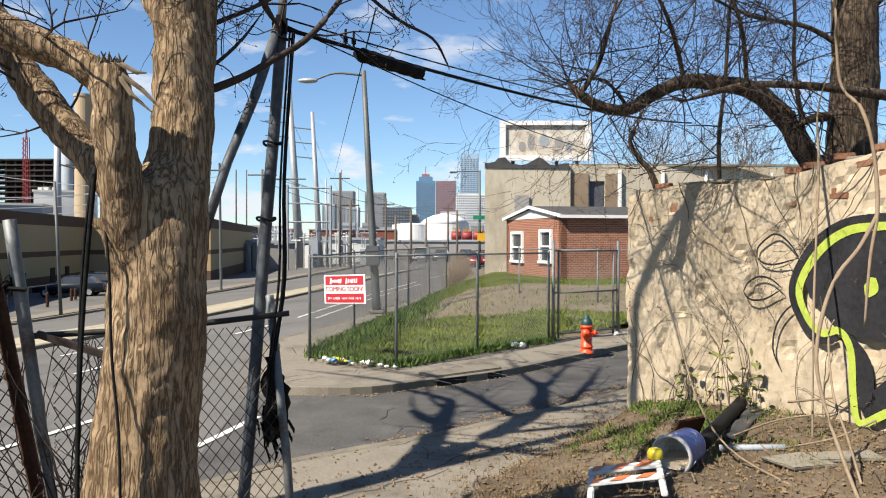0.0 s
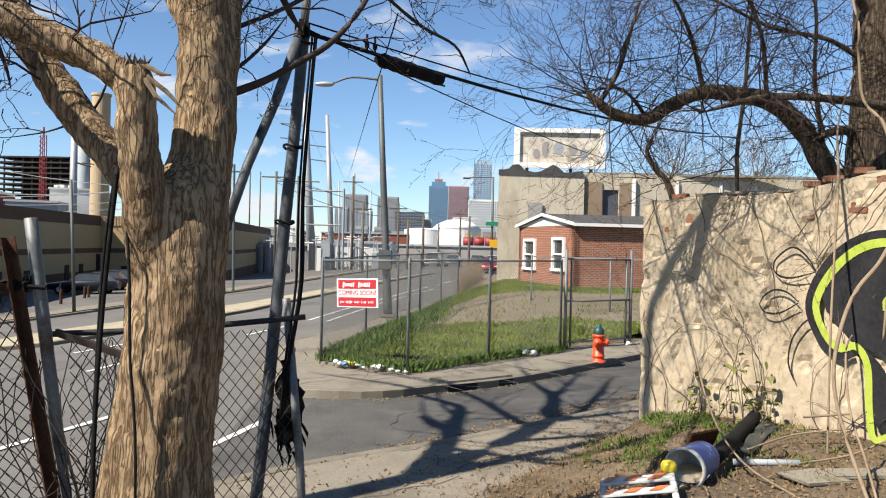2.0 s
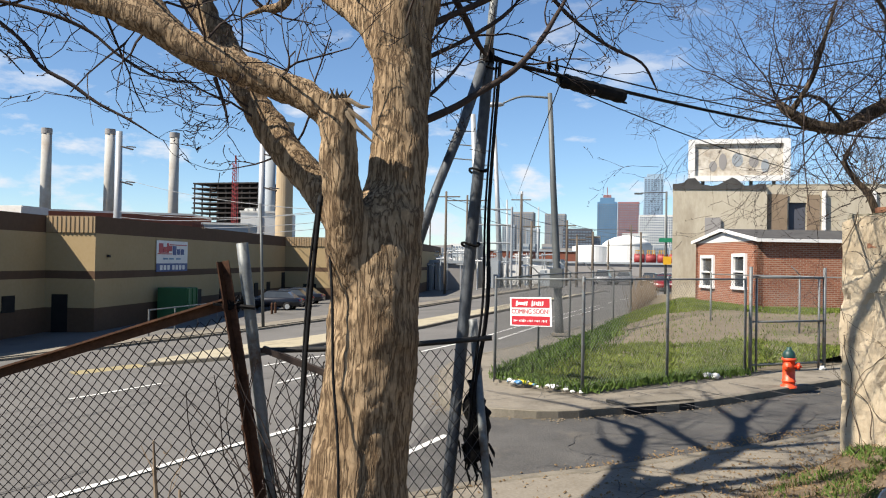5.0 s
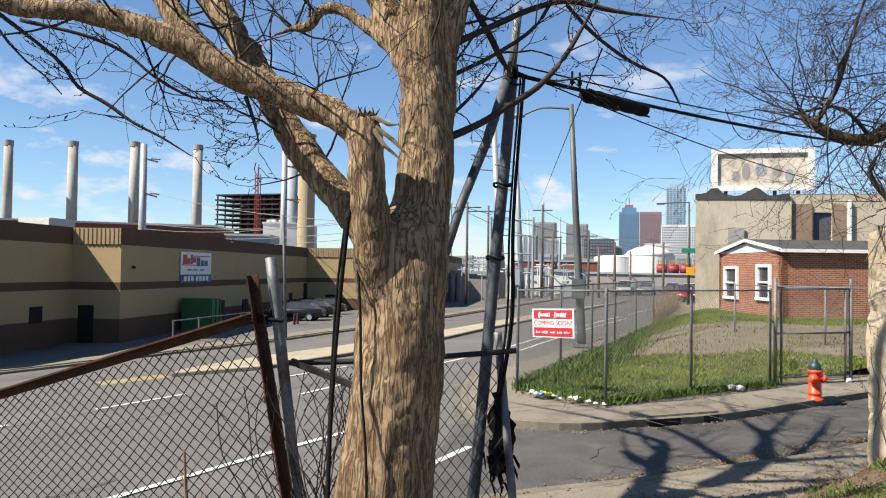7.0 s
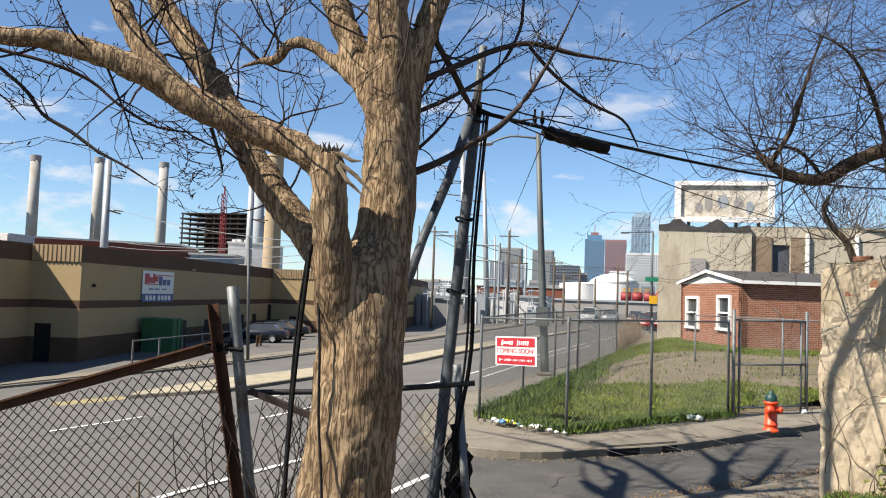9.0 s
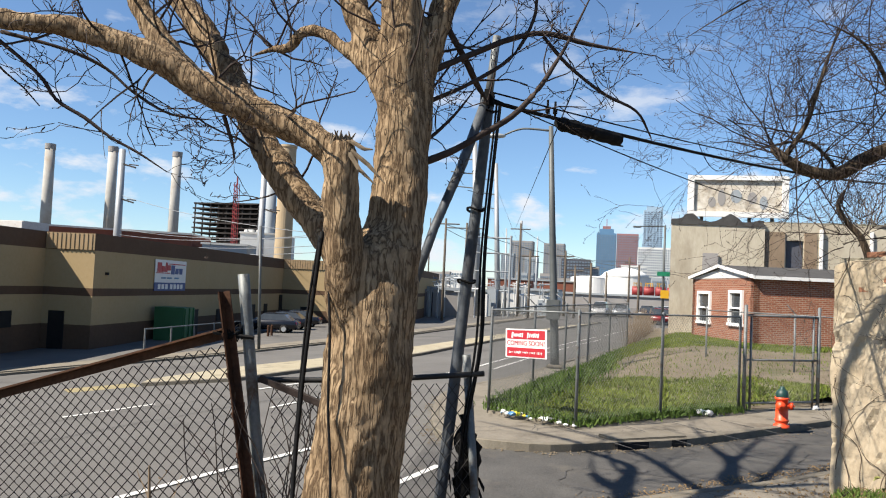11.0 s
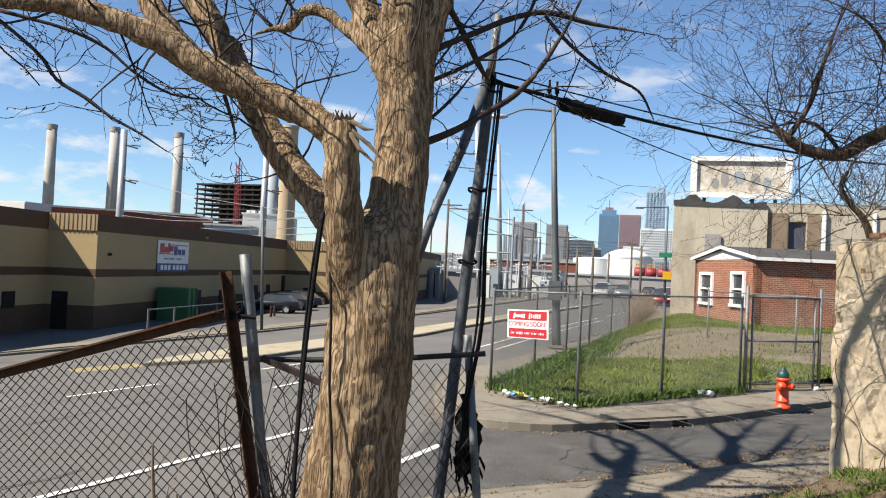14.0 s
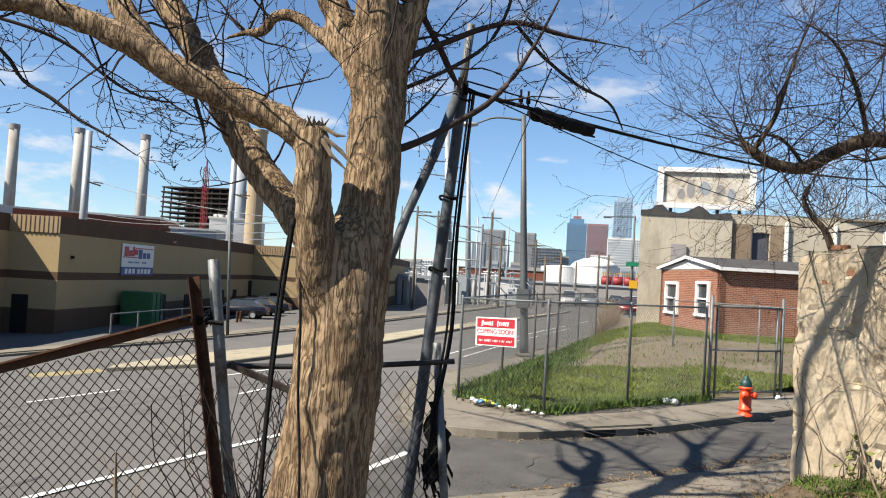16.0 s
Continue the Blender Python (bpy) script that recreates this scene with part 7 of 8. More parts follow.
for k in range(110):
    az, d = rng.uniform(-14.5, -4.5), rng.uniform(100, 150)
    p = far(az, d)
    h = zel(rng.uniform(-0.3, 1.0) if k % 5 else rng.uniform(-0.9, 0.1), d)
    bm = bmesh.new()
    if k % 5:
        rod(bm, (p.x, p.y, -2.5), (p.x, p.y, h), 0.08, 6)
        rod(bm, (p.x - 0.6, p.y, h * 0.9), (p.x + 0.6, p.y, h * 0.9), 0.1, 5)
    else:
        bbox(bm, (p.x, p.y, (h - 2.5) / 2), (rng.uniform(0.4, 1.3), 1, h + 2.5), 0.06)
    tagged(part("switchgear", bm, rng.choice(("steel", "tower_white", "tower_grey"))), "pale grey substation switchgear", "switchgear", "substation equipment")
for az0, az1, e0, e1, d, c, lab in ((-9.4, -4.6, -1.0, 0.05, 130, "tower_white", "long low white shed"), (-13.4, -9.5, -1.5, -0.2, 110, "tower_brown", "low brown works wall"), (-6, -3.4, -0.6, 0.75, 260, "brick_far", "brick works roofs far off"), (-9.5, -6.5, -0.6, 0.75, 280, "brick_far", "brick row roofs far off"), (-4.5, 5.5, -1, -0.05, 170, "tower_brown", "long brown embankment wall")):
    a, b = far(az0, d), far(az1, d)
    bm = bmesh.new()
    prism(bm, [(a.x, a.y), (b.x, b.y), (b.x, b.y + 12), (a.x, a.y + 12)], -3, zel(e1, d))
    ob = thing("shed", lab, "building", tuple(far((az0 + az1) / 2, d, -1)))
    part("wall", bm, c, ob)
    bm = bmesh.new()
    m = [(a.x - 0.3, a.y - 0.3), (b.x + 0.3, b.y - 0.3), (b.x, b.y + 12), (a.x, a.y + 12)]
    prism(bm, m, zel(e1, d), zel(e1, d) + 0.4)
    part("roof", bm, "tower_grey", ob, "grey roof")

# tanks and tank wagons
for az, w, e0, e1, dome in ((-2.2, 2.9, -0.6, 1.15, 0.12), (-0.9, 1.4, -0.6, 1.2, 0.1), (0.1, 3.5, -0.6, 1.25, 0.7)):
    d = 300
    p = far(az, d)
    r = d * math.radians(w) / 2
    tk = thing("storage_tank", "white cylindrical storage tank", "tank", (p.x, p.y, 0), "storage tanks")
    bm = bmesh.new()
    z1 = zel(e1, d)
    tube(bm, [(p.x, p.y, -3, r), (p.x, p.y, z1, r)], 40)
    part("shell", bm, "tank", tk)
    bm = bmesh.new()
    hh = d * math.radians(dome)
    tube(bm, [(p.x, p.y, z1 - 0.1, r * 1.01), (p.x, p.y, z1 + hh * 0.45, r * 0.8), (p.x, p.y, z1 + hh * 0.8, r * 0.5), (p.x, p.y, z1 + hh, r * 0.08)], 40)
    part("dome", bm, "tank", tk, "", True)
for k in range(4):
    p = far(0.95 + 0.78 * k, 190)
    wg = thing("rail_wagon", "dull red tank wagon on the embankment", "rail wagon", (p.x, p.y, zel(-0.1, 185)), "rail wagons")
    bm = bmesh.new()
    tube(bm, [(p.x - 1.2, p.y, zel(0.35, 190), 0.6), (p.x - 1.1, p.y, zel(0.35, 190), 1.15), (p.x + 1.1, p.y, zel(0.35, 190), 1.15), (p.x + 1.2, p.y, zel(0.35, 190), 0.6)], 16)
    part("barrel", bm, "red_steel", wg, "", True)
    bm = bmesh.new()
    bbox(bm, (p.x, p.y, zel(-0.1, 185) + 0.2), (2.5, 1.6, 0.5), 0.05)
    part("chassis", bm, "dark_steel", wg)
    bm = bmesh.new()
    for t in (-0.8, -0.3, 0.3, 0.8):
        rod(bm, (p.x + t, p.y - 1, zel(0.65, 190)), (p.x + t, p.y - 1, zel(0.95, 190)), 0.08, 4)
    rod(bm, (p.x - 0.9, p.y - 1, zel(0.9, 190)), (p.x + 0.9, p.y - 1, zel(0.9, 190)), 0.08, 4)
    part("walkway_rail", bm, "amber", wg, "orange handrail")
bm = bmesh.new()
a, b = far(-3.6, 185), far(6, 185)
prism(bm, [(a.x, a.y), (b.x, b.y), (b.x, b.y + 20), (a.x, a.y + 20)], -1, zel(-0.1, 185))
tagged(part("embankment", bm, "brick_far"), "rust-brown railway embankment across the street", "embankment", "", "structure")

# skyline


def tower(label, az0, az1, e1, d, color, floors, bays, top=None):
    """A far office tower with rows of windows."""
    a, b = far(az0, d), far(az1, d)
    w = b.x - a.x
    y = (a.y + b.y) / 2
    h = zel(e1, d)
    ob = thing("office_tower", label, "skyscraper", ((a.x + b.x) / 2, y, 0), "skyline towers")
    bm = bmesh.new()
    prism(bm, [(a.x, y), (b.x, y), (b.x, y + w), (a.x, y + w)], -5, h)
    part("body", bm, color, ob)
    bm = bmesh.new()
    z0 = 8
    for i in range(floors):
        for j in range(bays):
            x = a.x + w * (j + 0.5) / bays
            z = z0 + (h - z0 - 4) * (i + 0.5) / floors
            box(bm, (x, y - 0.4, z), (w / bays * 0.6, 1.0, (h - z0) / floors * 0.5))
    tagged(part("window_pane", bm, "tower_pane", ob, "bluish window"), kind="stuff")
    if top == "crown":
        bm = bmesh.new()
        m = (a.x + b.x) / 2
        prism(bm, [(m - w * 0.36, y), (m + w * 0.36, y), (m + w * 0.36, y + w), (m - w * 0.36, y + w)], h, h + w * 0.22)
        part("upper_storey", bm, color, ob)
        bm = bmesh.new()
        prism(bm, [(m - w * 0.2, y), (m + w * 0.2, y), (m + w * 0.2, y + w * 0.5), (m - w * 0.2, y + w * 0.5)], h + w * 0.22, h + w * 0.36)
        rod(bm, (m, y, h + w * 0.3), (m, y, h + w * 0.75), 1.2, 5)
        part("spire", bm, "tower_red", ob, "red roof crane")
    if top == "notch":
        bm = bmesh.new()
        prism(bm, [(a.x + w * 0.15, y), (b.x, y), (b.x, y + w), (a.x + w * 0.15, y + w)], h, h + w * 0.18)
        part("upper_storey", bm, color, ob)
    return ob


SK = 2400
tower("dark blue glass skyscraper with a stepped crown", -1.93, -0.57, 4.3, SK, "tower_blue", 26, 8, "crown")
tower("rose-coloured stone office tower", -0.53, 0.95, 4.3, SK, "tower_red", 24, 9)
tower("slender pale glass skyscraper", 1.25, 2.55, 6.0, SK, "tower_glass", 40, 6, "notch")
tower("white gridded office block", 0.95, 3.2, 3.4, SK - 150, "tower_white", 18, 16)
tower("low dark glass office block", -4.33, -2.3, 2.4, SK - 300, "tower_dark", 10, 10)
tower("grey-green glass apartment tower", -8.62, -7.7, 2.6, SK, "tower_grey", 18, 6)
tower("brown stone apartment tower", -7.9, -6.4, 3.55, SK + 100, "tower_brown", 22, 8)
tower("pale slim glass tower", -6.9, -6.0, 2.4, SK - 100, "tower_grey", 16, 5)
tower("brown twin-topped apartment tower", -5.6, -4.15, 3.45, SK + 60, "tower_brown", 22, 8)
tower("cream stepped office block", -0.2, 1.6, 2.1, SK - 260, "tower_white", 8, 12)
tower("grey low office block", -3.1, -1.7, 1.9, SK - 280, "tower_grey", 8, 8)
rng = random.Random(99)
for k in range(26):
    az = rng.uniform(-16, 8)
    w = rng.uniform(0.5, 1.6)
    tower("low far city block", az, az + w, rng.uniform(0.5, 1.35), 1500 + 20 * k, rng.choice(("tower_brown", "tower_grey", "tower_white", "tower_red")), 4, 6)

# far street furniture
p = far(2.6, 58)
fl = thing("street_lamp", "far street lamp with an arm over the road", "street lamp", (p.x, p.y, 0.13))
bm = bmesh.new()
tube(bm, [(p.x, p.y, 0, 0.1), (p.x, p.y, zel(5.0, 58), 0.07)], 8)
part("pole", bm, "lamp_steel", fl, "", True)
bm = bmesh.new()
rod(bm, (p.x, p.y, zel(4.95, 58)), (p.x - 1.7, p.y, zel(4.9, 58)), 0.04, 6)
part("arm", bm, "lamp_steel", fl)
bm = bmesh.new()
bbox(bm, (p.x - 1.9, p.y, zel(4.86, 58)), (0.6, 0.22, 0.12), 0.04)
part("lamp_head", bm, "lamp_steel", fl)
bm = bmesh.new()
box(bm, (p.x, p.y - 0.15, zel(1.65, 58)), (0.95, 0.04, 0.3))
tagged(part("road_sign", bm, "sign_green"), "green street direction sign on the lamp post", "sign")
bm = bmesh.new()
box(bm, (p.x + 0.1, p.y - 0.15, zel(0.25, 58)), (0.56, 0.04, 0.56))
tagged(part("road_sign", bm, "amber"), "square amber warning sign on the lamp post", "sign")
# wires up the street
for az0, d0, e0, az1, d1, e1, r in ((-12.7, 90, 4.5, 2.6, 300, 1.4, 0.03), (-12.7, 90, 4.2, -2.3, 90, 2.0, 0.03), (-11.2, 100, 4.3, 0.3, 120, 2.4, 0.03), (-7.3, 105, 4.4, 1, 100, 2.0, 0.03), (-10.9, 110, 8.8, -8, 400, 3.2, 0.03), (-9.3, 120, 7.6, -7, 400, 2.8, 0.03)):
    bm = bmesh.new()
    tube(bm, sag(far(az0, d0, zel(e0, d0)), far(az1, d1, zel(e1, d1)), 1.2, r), 4)
    tagged(part("power_line", bm, "lamp_steel", None), "thin overhead line along the street", "cable", "power lines")

# ---- grass, weeds and litter ----


def blades(name, where, count, hmin, hmax, material, label, seed, wide=0.012):
    """Grass blades strewn by a picker that returns (x, y, z)."""
    rng = random.Random(seed)
    verts, faces = [], []
    for _ in range(count):
        p = where(rng)
        if p is None:
            continue
        h, a, b = rng.uniform(hmin, hmax), rng.uniform(0, 6.28), rng.gauss(0, 0.5)
        w = wide * rng.uniform(0.6, 1.4)
        dx, dy = math.cos(a) * w, math.sin(a) * w
        lx, ly = math.cos(a + 1.5) * h * b, math.sin(a + 1.5) * h * b
        i = len(verts)
        verts += [(p[0] - dx, p[1] - dy, p[2]), (p[0] + dx, p[1] + dy, p[2]), (p[0] + dx * 0.6 + lx * 0.4, p[1] + dy * 0.6 + ly * 0.4, p[2] + h * 0.6), (p[0] + lx, p[1] + ly, p[2] + h)]
        faces += [(i, i + 1, i + 2), (i, i + 2, i + 3)]
    me = bpy.data.meshes.new(name)
    me.from_pydata(verts, [], faces)
    me.materials.append(M[material])
    return tagged(new(name, me), label, "grass", "", "stuff")


def inside(x, y, poly):
    hit = False
    for (a, b), (c, d) in zip(poly, poly[1:] + poly[:1]):
        if (b > y) != (d > y) and x < (c - a) * (y - b) / (d - b) + a:
            hit = not hit
    return hit


LOT_POLY = [(-2.6, 16.2), (-0.87, 14.95), (0.75, 16.9), (2.5, 18.7), (4.3, 20.3), (9, 26), (16, 34), (14, 41), (3, 40), (0.4, 37), (-0.4, 31.5), (-1.0, 26.3), (-1.5, 23.1), (-2.05, 19.8)]


def lot_spot(rng):
    y = 14.8 + 26 * rng.random() ** 1.6
    x = rng.uniform(-2.7, 12)
    if not inside(x, y, LOT_POLY):
        return None
    wob = 1.3 * noise.noise(Vector((x * 0.5, y * 0.25, 3)))
    if 23.2 + wob < y < 30.5 + wob and x > -0.35 + 0.09 * (y - 26) + 0.8 * wob and rng.random() < 0.95:
        return None
    if noise.noise(Vector((x * 1.1, y * 0.8, 0))) + 0.6 * noise.noise(Vector((x * 3.7, y * 2.9, 5))) < rng.uniform(-0.9, -0.2):
        return None
    return (x, y, g(x, y) + 0.14 + lot_rise(x, y))


def street_edge(rng):
    t = rng.random()
    i = int(t * 5)
    a, b = STREET[i], STREET[i + 1]
    f = t * 5 - i
    return (a[0] + (b[0] - a[0]) * f + abs(rng.gauss(0.1, 0.35)), a[1] + (b[1] - a[1]) * f, 0.14)


blades("grass", lot_spot, 210000, 0.03, 0.12, "grass", "rough green grass on the vacant corner lot", 1, 0.015)
blades("grass", street_edge, 13000, 0.06, 0.24, "weed", "taller weeds along the street fence", 2, 0.022)


def front_edge(rng):
    t = rng.random() * 3
    i = int(t)
    a, b = POSTS[i], POSTS[i + 1]
    f = t - i
    return (a[0] + (b[0] - a[0]) * f + rng.gauss(0.03, 0.12), a[1] + (b[1] - a[1]) * f + rng.gauss(0.25, 0.22), 0.13)


blades("grass", front_edge, 7000, 0.03, 0.15, "weed", "weeds along the front of the lot fence", 3, 0.016)


def mound(rng):
    x, y = rng.gauss(2.35, 0.55), rng.gauss(8.9, 0.8)
    d = (x + 0.44) * 0.786 - (y - 7.26) * 0.618
    if d < 0.1 or (Vector((x, y)) - W0).dot(WN) < 0.05:
        return None
    if noise.noise(Vector((x * 2.4, y * 2.4, 9))) < 0.02:
        return None
    return (x, y, lot_height(x, y) - 0.01)


blades("grass", mound, 9000, 0.02, 0.09, "weed", "short weeds on the earth bank", 4, 0.007)


def dry_spot(rng):
    x, y = rng.uniform(-1.5, 5), rng.uniform(2, 10.3)
    d = (x + 0.44) * 0.786 - (y - 7.26) * 0.618
    if d < -0.1 or (Vector((x, y)) - W0).dot(WN) < 0.05:
        return None
    return (x, y, lot_height(x, y) - 0.005)


blades("dry_grass", dry_spot, 14000, 0.02, 0.10, "dry", "dry straw and dead grass on the lot", 5, 0.003)


def fence_foot(rng):
    return (rng.gauss(-1.3, 0.35), rng.gauss(5.2, 0.25), 0.1)


blades("grass", fence_foot, 2500, 0.08, 0.28, "weed", "weeds at the foot of the wire fence", 6, 0.009)

# dead leaves and chips over the lot
rng = random.Random(7)
verts, faces = [], []
for _ in range(15000):
    p = dry_spot(rng)
    if not p:
        continue
    a, s = rng.uniform(0, 6.28), rng.uniform(0.006, 0.026)
    u, v = Vector((math.cos(a), math.sin(a), rng.gauss(0, 0.3))) * s, Vector((-math.sin(a), math.cos(a), rng.gauss(0, 0.4))) * s * 0.6
    c = Vector(p) + Vector((0, 0, 0.02))
    i = len(verts)
    verts += [tuple(c + q) for q in (-u, v, u, -v, Vector((0, 0, s * 0.4)))]
    faces += [(i, i + 1, i + 4), (i + 1, i + 2, i + 4), (i + 2, i + 3, i + 4), (i + 3, i, i + 4)]
me = bpy.data.meshes.new("leaf_litter")
me.from_pydata(verts, [], faces)
me.materials.append(M["dry"])
tagged(new("leaf_litter", me), "brown dead leaves scattered over the lot", "leaves", "", "stuff")
rng = random.Random(8)
for _ in range(70):
    p = dry_spot(rng)
    if not p:
        continue
    a, ln = rng.uniform(0, 3.14), rng.uniform(0.15, 0.8)
    bm = bmesh.new()
    tube(bm, [(p[0] - math.cos(a) * ln / 2, p[1] - math.sin(a) * ln / 2, p[2] + 0.02, 0.008), (p[0] + rng.gauss(0, 0.02), p[1] + rng.gauss(0, 0.02), p[2] + 0.04, 0.007), (p[0] + math.cos(a) * ln / 2, p[1] + math.sin(a) * ln / 2, lot_height(p[0] + math.cos(a) * ln / 2, p[1] + math.sin(a) * ln / 2) + 0.02, 0.004)], 5)
    tagged(part("fallen_stick", bm, rng.choice(("vine", "twig", "dry"))), "dry broken stick lying on the earth", "stick", "fallen sticks")
for _ in range(45):
    p = dry_spot(rng)
    if not p:
        continue
    bm = bmesh.new()
    v = bmesh.ops.create_icosphere(bm, subdivisions=1, radius=1)["verts"]
    s = rng.uniform(0.02, 0.07)
    for w in v:
        w.co *= 1 + 0.4 * noise.noise(w.co * 1.7 + Vector((p[0], p[1], 0)))
    bmesh.ops.transform(bm, matrix=pose(p[0], p[1], p[2] + s * 0.2, 0, 0, rng.uniform(0, 360)) @ Matrix.Diagonal((s, s * 0.8, s * 0.55, 1)), verts=v)
    tagged(part("stone", bm, rng.choice(("concrete", "gravel", "kerb"))), "loose grey rubble stone on the earth", "stone", "rubble stones")

# ---- leafy shoots by the wall ----


def shoot(base, height, n, seed, size):
    rng = random.Random(seed)
    ob = thing("shrub", "young leafy shoots growing against the wall", "shrub", base, "shoots by the wall")
    for k in range(5):
        x, y, z = base[0] + rng.gauss(0, 0.07), base[1] + rng.gauss(0, 0.05), base[2] - 0.05
        pts, d = [], Vector((rng.gauss(0, 0.18), rng.gauss(0, 0.1), 1)).normalized()
        h = height * rng.uniform(0.6, 1.05)
        for i in range(8):
            pts.append((x, y, z, 0.009 - 0.0009 * i))
            d = (d + Vector((rng.gauss(0, 0.1), rng.gauss(0, 0.06), 0.05))).normalized()
            x, y, z = x + d.x * h / 7, y + d.y * h / 7, z + d.z * h / 7
        bm = bmesh.new()
        tube(bm, pts, 5)
        part("stem", bm, "twig_light", ob)
        for j in range(n // 5):
            q = Vector(rng.choice(pts[2:])[:3])
            dr = Vector((rng.gauss(0, 1), rng.gauss(-0.2, 0.7), rng.gauss(0.1, 0.5))).normalized()
            sd_ = dr.cross(Vector((0, 0, 1))).normalized()
            L = size * rng.uniform(0.6, 1.3)
            nrm = Vector((0, 0, 1)) * L * 0.12
            b0 = q + dr * L * 0.35
            bm = bmesh.new()
            ctr = [bm.verts.new(b0 + dr * L * t - nrm * (2 * t - 0.5) ** 2) for t in (0, 0.35, 0.7, 1.0)]
            lf = [bm.verts.new(b0 + dr * L * t + sd_ * L * w * 0.5 + nrm) for t, w in ((0.15, 0.7), (0.45, 0.85), (0.75, 0.45))]
            rt = [bm.verts.new(b0 + dr * L * t - sd_ * L * w * 0.5 + nrm) for t, w in ((0.15, 0.7), (0.45, 0.85), (0.75, 0.45))]
            for side in (lf, rt):
                bm.faces.new((ctr[0], side[0], ctr[1])), bm.faces.new((ctr[1], side[0], side[1])), bm.faces.new((ctr[1], side[1], ctr[2])), bm.faces.new((ctr[2], side[1], side[2])), bm.faces.new((ctr[2], side[2], ctr[3]))
            part("leaf", bm, "leaf", ob)


shoot(tuple(on_wall(1.05, 0.45, 0.2)), 0.62, 26, 1, 0.085)
shoot(tuple(on_wall(1.32, 0.45, 0.22)), 0.42, 18, 2, 0.08)
shoot(tuple(on_wall(1.92, 0.45, 0.25)), 0.88, 36, 3, 0.10)
shoot(tuple(on_wall(2.12, 0.45, 0.25)), 0.7, 24, 4, 0.095)
shoot(tuple(on_wall(2.3, 0.45, 0.35)), 0.32, 30, 5, 0.055)

# ---- dumped things on the lot ----
BC = Vector((1.86, 6.42, 0.0))
BC.z = lot_height(BC.x, BC.y) + 0.155
bucket = thing("paint_bucket", "dented blue and white plastic bucket lying on its side", "bucket", tuple(BC))
ax = Vector((0.62, 0.75, 0.05)).normalized()
bm = bmesh.new()
prof = [(0.0, 0.155), (0.012, 0.165), (0.03, 0.165), (0.04, 0.155), (0.10, 0.152), (0.36, 0.135), (0.38, 0.13)]
rings = [ring(bm, BC - ax * 0.19 + ax * t, ax, r, 28) for t, r in prof]
for a, b in zip(rings, rings[1:]):
    bridge(bm, a, b)
bm.faces.new(rings[-1])
inn = [ring(bm, BC - ax * 0.19 + ax * t, ax, r, 28) for t, r in ((0.0, 0.146), (0.35, 0.126))]
bridge(bm, rings[0], inn[0]), bridge(bm, inn[0], inn[1])
bm.faces.new(inn[1])
bmesh.ops.recalc_face_normals(bm, faces=bm.faces)
part("body", bm, "bucket_white", bucket, "dirty white plastic", True)
bm = bmesh.new()
rings = [ring(bm, BC - ax * 0.19 + ax * t, ax, r, 28) for t, r in ((0.05, 0.1575), (0.2, 0.1495), (0.355, 0.1395))]
for a, b in zip(rings, rings[1:]):
    bridge(bm, a, b)
part("printed_band", bm, "bucket_blue", bucket, "scuffed blue print", True)
bm = bmesh.new()
up = Vector((0, 0, 1)) - ax * ax.z
sd2 = ax.cross(up)
tube(bm, [(*(BC - ax * 0.13 + (sd2 * math.cos(t) - up * 0.55 * math.sin(t)) * 0.185 - ax * 0.05 * math.sin(t)), 0.004) for t in np.linspace(0.2, 2.9, 12)], 5)
part("handle", bm, "steel", bucket, "thin wire handle")
bm = bmesh.new()
rr = [BC - ax * 0.17 + Vector((0, 0, -0.06)) + Vector((ax.y, -ax.x, 0)) * q for q in (-0.125, -0.06, 0, 0.06, 0.125)]
rows = []
for t in (0, 0.08, 0.16, 0.24):
    rows.append([bm.verts.new(q + ax * t + Vector((0, 0, 0.02 * noise.noise(q * 20 + ax * t * 30) + 0.1 * t))) for q in rr])
for a, b in zip(rows, rows[1:]):
    for i in range(4):
        bm.faces.new((a[i], a[i + 1], b[i + 1], b[i]))
low = [bm.verts.new(q + Vector((0, 0, -0.05 + 0.35 * abs(i - 2) * 0.04))) for i, q in enumerate(rr)]
for i in range(4):
    bm.faces.new((low[i], low[i + 1], rows[0][i + 1], rows[0][i]))
part("dried_plaster", bm, "plaster", bucket, "lump of dried pinkish filler", True)

bm = bmesh.new()
P0, P1 = Vector((2.13, 6.75, lot_height(2.13, 6.75) + 0.12)), on_wall(1.85, 0.68, 0.14)
tube(bm, smooth_path([(*P0, 0.062), (*P0.lerp(P1, 0.5), 0.066), (*P1, 0.066)], 5), 16, True, 0.12)
tagged(part("carpet_roll", bm, "rubber", None, "", True), "black rubber roll leaning against the wall", "roll")
bm = bmesh.new()
rows = []
for i in range(9):
    t = 0.3 + 0.7 * i / 8
    p = P0.lerp(P1, t)
    row_ = []
    for j in range(6):
        f = j / 5
        q = Vector((p.x + 0.07 + 0.16 * f * t, p.y - 0.03 - 0.20 * f * t, 0))
        q.z = (p.z - 0.03) * (1 - f) + (lot_height(q.x, q.y) + 0.02) * f + 0.03 * noise.noise(q * 6)
        row_.append(bm.verts.new(q))
    rows.append(row_)
for a, b in zip(rows, rows[1:]):
    for j in range(5):
        bm.faces.new((a[j], a[j + 1], b[j + 1], b[j]))
fe = part("roofing_felt", bm, "felt", None, "", True)
so = fe.modifiers.new("thick", "SOLIDIFY")
so.thickness = 0.006
tagged(fe, "grey roofing felt slumped below the roll", "felt sheet")

